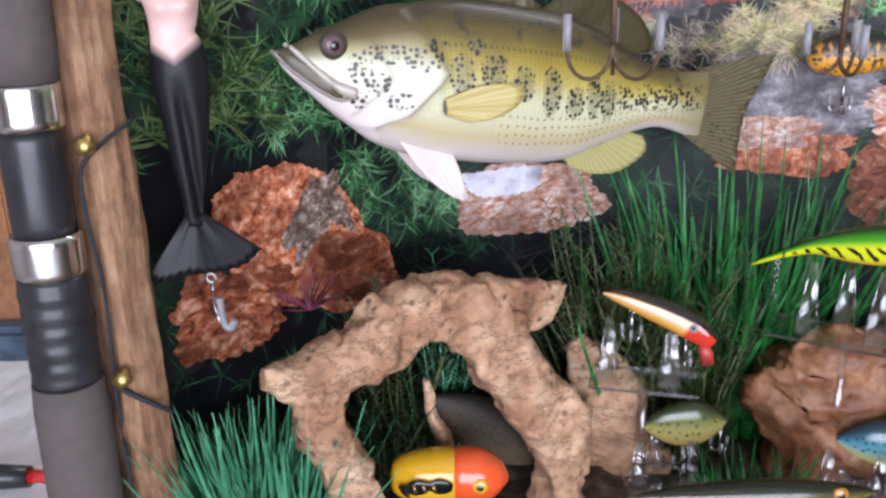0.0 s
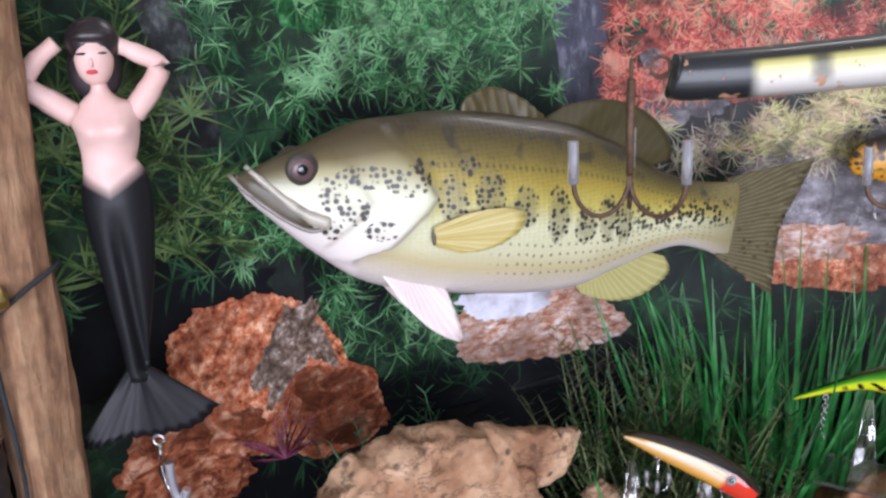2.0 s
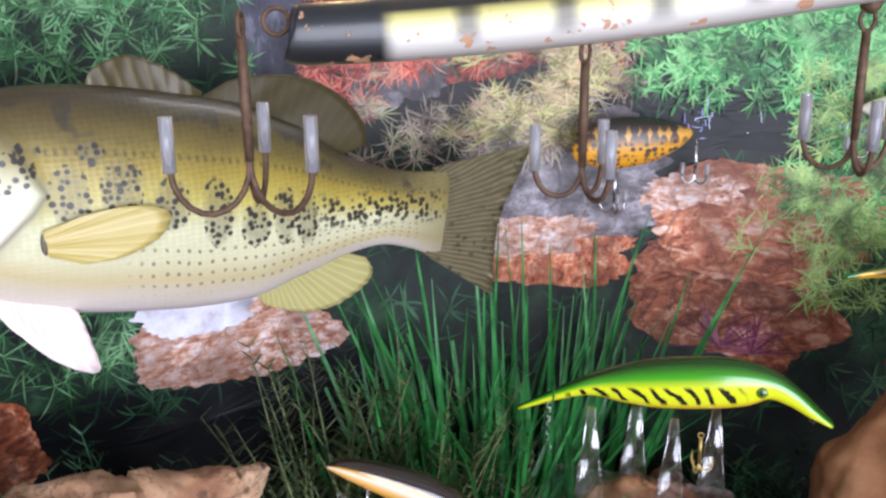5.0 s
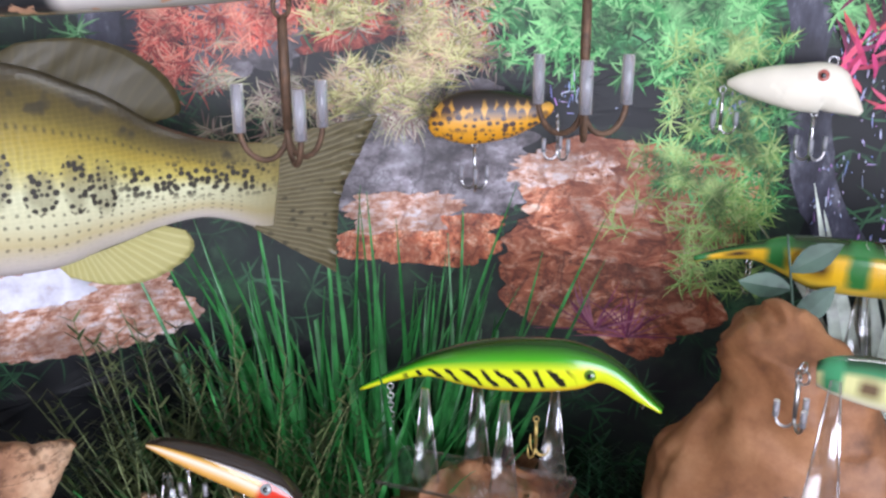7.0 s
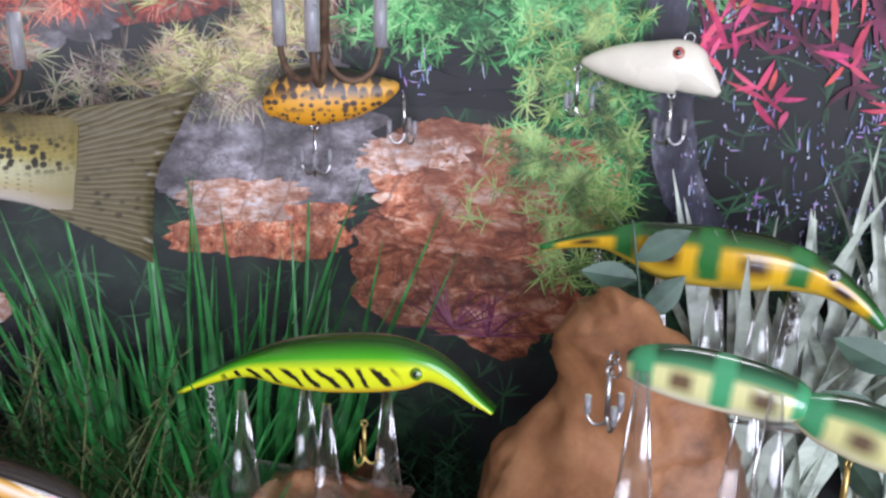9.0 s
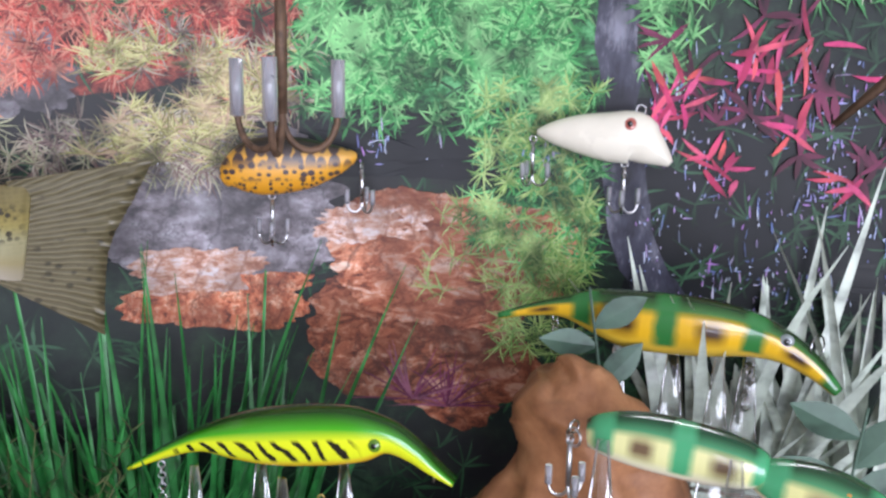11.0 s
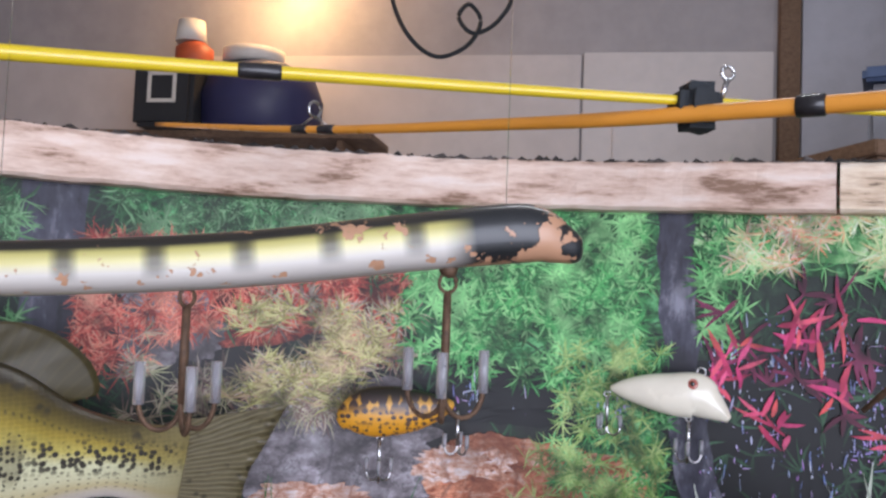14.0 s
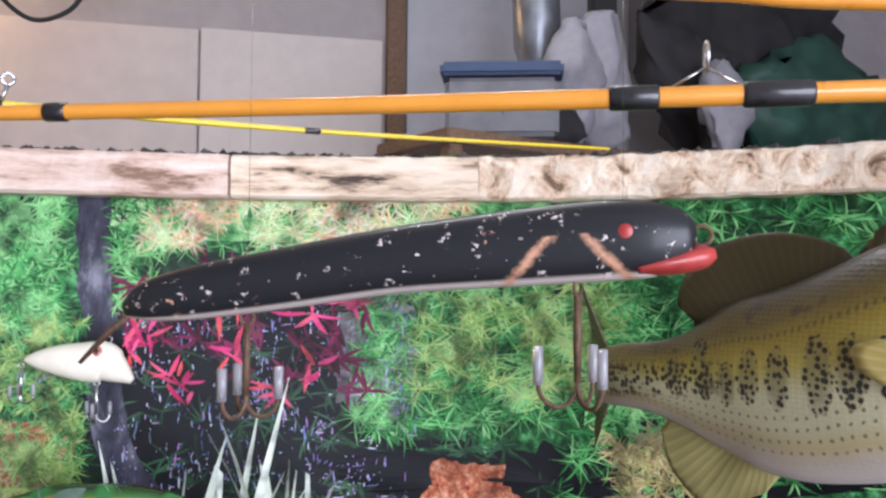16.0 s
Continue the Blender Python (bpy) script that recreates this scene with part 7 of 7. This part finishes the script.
TARP = plain("dark_green_tarp", (0.02, 0.07, 0.05), 0.6, var=0.35, scale=8)
DARKCL = plain("dark_clothing_bag", (0.02, 0.018, 0.02), 0.8, var=0.5, scale=10)
RAG = plain("pale_crumpled_sheet", (0.25, 0.24, 0.265), 0.8, var=0.15, scale=14, bump=0.3)

shelf = thing("wall_shelf", (-0.1, 4.06, 2.13), "plain wooden shelf on the far wall", "shelf")
bm = bmesh.new()
box(bm, 1.3, 0.36, 0.03, (0, 0, 0), 0.003)
part("board", bm, STUD, shelf)
for q in (-0.5, 0.5):
    bm = bmesh.new()
    box(bm, 0.03, 0.30, 0.12, (q, 0.02, -0.075), 0.003)
    part("bracket", bm, STUD, shelf)

jug = thing("drink_cooler", (-0.02, 4.02, 2.145), "round dark blue drink cooler with a white lid", "cooler")
bm = bmesh.new()
sweep(bm, [(0, 0, 0), (0, 0, 0.02), (0, 0, 0.17), (0, 0, 0.27), (0, 0, 0.335)], [0.25, 0.27, 0.28, 0.24, 0.12], 28, up=(0, 1, 0))
part("tub", bm, NAVY, jug)
bm = bmesh.new()
sweep(bm, [(-0.05, 0, 0.335), (-0.05, 0, 0.35), (-0.05, 0, 0.40), (-0.05, 0, 0.405)], [0.12, 0.14, 0.14, 0.12], 24, up=(0, 1, 0))
part("lid", bm, LIDW, jug, "white lid")
bx = thing("black_case", (-0.41, 4.0, 2.145), "black case with a square white label", "case")
bm = bmesh.new()
box(bm, 0.28, 0.22, 0.28, (0, 0, 0.14), 0.02)
part("shell", bm, DARKBOX, bx)
bm = bmesh.new()
for sx, sz, px, pz in ((0.13, 0.016, 0, 0.06), (0.13, 0.016, 0, -0.06), (0.016, 0.136, 0.058, 0), (0.016, 0.136, -0.058, 0)):
    box(bm, sx, 0.006, sz, (px, -0.113, 0.17 + pz), 0.001)
part("label_frame", bm, LIDW, bx, "pale square label")
bt = thing("paint_bottle", (-0.33, 4.02, 2.425), "pale bottle with an orange red cap on the case", "bottle")
bm = bmesh.new()
sweep(bm, [(0, 0, 0), (0, 0, 0.02), (0, 0, 0.10), (0, 0, 0.13)], [0.075, 0.085, 0.085, 0.05], 18, up=(0, 1, 0))
part("flask", bm, REDCAP, bt)
bm = bmesh.new()
sweep(bm, [(-0.02, 0, 0.131), (-0.02, 0, 0.23)], [0.07, 0.06], 18, up=(0, 1, 0))
part("cap", bm, LIDW, bt, "cream cap")

# set square to the wall
EYE_AT = Vector((-0.05, -0.07, 1.42))


def reseat(ob, k, turn=0.0):
    loc, rot, sc = ob.matrix_world.decompose()
    ob.matrix_world = Matrix.Translation(EYE_AT + (loc - EYE_AT) * k) @ Matrix.Rotation(radians(turn), 4, "Z") @ rot.to_matrix().to_4x4() @ Matrix.Diagonal((k, k, k, 1))


for ob in (shelf, jug, bx, bt):
    reseat(ob, 1.15, TURN)

# warm bulb on the far wall
k = Mat("warm_bulb", 0.3)
k.colour((1.0, 0.8, 0.5))
k.b.inputs["Emission Color"].default_value = (1.0, 0.62, 0.28, 1)
k.b.inputs["Emission Strength"].default_value = 25.0
lamp = thing("wall_lamp", (0.04, 4.13, 2.93), "bare warm bulb in a small wall holder", "lamp")
bm = bmesh.new()
sweep(bm, [(0, 0.11, 0), (0, 0.05, 0), (0, 0.0, 0)], [0.05, 0.045, 0.03], 16)
part("holder", bm, DARKBOX, lamp)
bm = bmesh.new()
ball(bm, 0.045, (0, -0.045, 0), (1, 1.15, 1), 18)
part("bulb", bm, k.m, lamp, "glowing warm bulb")
bulb = bpy.data.lights.new("bulb_light", "POINT")
bulb.energy, bulb.color, bulb.shadow_soft_size = 27, (1.0, 0.60, 0.27), 0.05
new("bulb_light", bulb).location = (0.05, 4.55, 3.12)
reseat(lamp, 1.15, TURN)

loop = thing("hanging_cable", (0.85, 4.0, 2.6), "thin dark cable hanging in a loop", "cable")
bm = bmesh.new()
sweep(bm, smooth_path([(-0.30, 0.1, 1.09), (-0.31, 0, 0.42), (-0.24, 0, 0.14), (-0.08, 0, 0.0), (0.08, 0, 0.06), (0.15, 0, 0.19), (0.09, 0, 0.27), (0.04, 0, 0.20), (0.12, 0, 0.13), (0.25, 0, 0.22), (0.31, 0, 0.42), (0.30, 0.1, 1.09)], 8), 0.011, 8)
part("cable", bm, CORD, loop)

rackb = thing("storage_rack", (3.25, 2.54, 0), "dark storage rack filled along the wall", "rack")
bm = bmesh.new()
box(bm, 2.8, 0.5, 0.05, (0, 0, 1.962), 0.005)
part("top_board", bm, STUD, rackb)
for q in (-1.35, 0, 1.35):
    for w in (-0.2, 0.2):
        bm = bmesh.new()
        box(bm, 0.06, 0.06, 1.936, (q, w, 0.968), 0.004)
        part("upright", bm, STUD, rackb)

crate = thing("storage_crate", (2.62, 2.9, 2.086), "grey storage crate with a blue lid", "crate")
bm = bmesh.new()
box(bm, 0.50, 0.4, 0.26, (0, 0, 0.13), 0.02)
part("tub", bm, GREYPL, crate)
bm = bmesh.new()
box(bm, 0.54, 0.44, 0.06, (0, 0, 0.296), 0.015)
part("lid", bm, BLUELID, crate, "blue lid")
cb = thing("dark_bag", (2.75, 2.76, 2.086), "dark crumpled bag in front of the crate", "bag")
bm = bmesh.new()
ball(bm, 0.17, (0, 0, 0.09), (1.5, 0.5, 0.62), 24)
gnarl(bm, 0.05, 7, 2)
for v in bm.verts:
    v.co.z = max(0.0, v.co.z)
part("sack", bm, DARKCL, cb)
sheets = []
for at, sc, seed, lab in (((2.95, 2.78, 2.086), (0.75, 0.5, 1.5), 4, "pale crumpled sheet hanging over the rack"), ((3.16, 2.80, 2.086), (0.85, 0.5, 1.75), 8, "pale crumpled sheet bundled on the rack"), ((4.0, 2.75, 2.086), (0.7, 0.5, 1.3), 12, "pale crumpled sheet beside the tarp")):
    rg = thing("crumpled_sheet", at, lab, "sheet", "crumpled sheets")
    sheets.append(rg)
    bm = bmesh.new()
    ball(bm, 0.2, (0, 0, 0.26), sc, 28)
    gnarl(bm, 0.06, 6, seed)
    low = min(v.co.z for v in bm.verts)
    for v in bm.verts:
        v.co.z -= low
    part("sheet", bm, RAG, rg)
duct = thing("vent_duct", (3.02, 3.1, 2.086), "galvanised metal vent duct rising from the rack", "duct")
bm = bmesh.new()
sweep(bm, [(0, 0, 0), (0, 0, 0.45), (-0.02, 0, 0.55), (-0.03, 0, 0.8), (-0.03, 0, 2.0)], [0.10, 0.10, 0.12, 0.12, 0.12], 22, up=(0, 1, 0))
part("pipe", bm, DUCT, duct)
panelb = thing("black_board", (3.45, 3.1, 2.086), "narrow black upright board with a white tag", "board")
bm = bmesh.new()
box(bm, 0.18, 0.06, 1.2, (0, 0, 0.6), 0.01)
part("face", bm, DARKBOX, panelb)
bm = bmesh.new()
box(bm, 0.07, 0.006, 0.035, (0, -0.034, 0.50), 0.001)
part("tag", bm, LIDW, panelb, "small white tag")
tarp = thing("green_tarp", (5.0, 2.85, 2.086), "dark green tarp bundled on the rack", "tarp")
bm = bmesh.new()
ball(bm, 0.5, (0, 0, 0.3), (1.6, 0.45, 0.75), 30)
gnarl(bm, 0.10, 4, 6)
low = min(v.co.z for v in bm.verts)
for v in bm.verts:
    v.co.z -= low
part("sheet", bm, TARP, tarp)
coats = thing("dark_sack", (4.35, 3.05, 2.086), "big dark sack slumped behind the green tarp", "sack")
bm = bmesh.new()
ball(bm, 0.6, (0.3, 0.05, 0.7), (1.5, 0.4, 1.25), 30)
gnarl(bm, 0.16, 3.5, 9)
low = min(v.co.z for v in bm.verts)
for v in bm.verts:
    v.co.z -= low
part("cover", bm, DARKCL, coats)
for ob in (cb, panelb, tarp, coats, *sheets):
    reseat(ob, 0.85)
reseat(crate, 0.85, -39)
reseat(duct, 0.85)
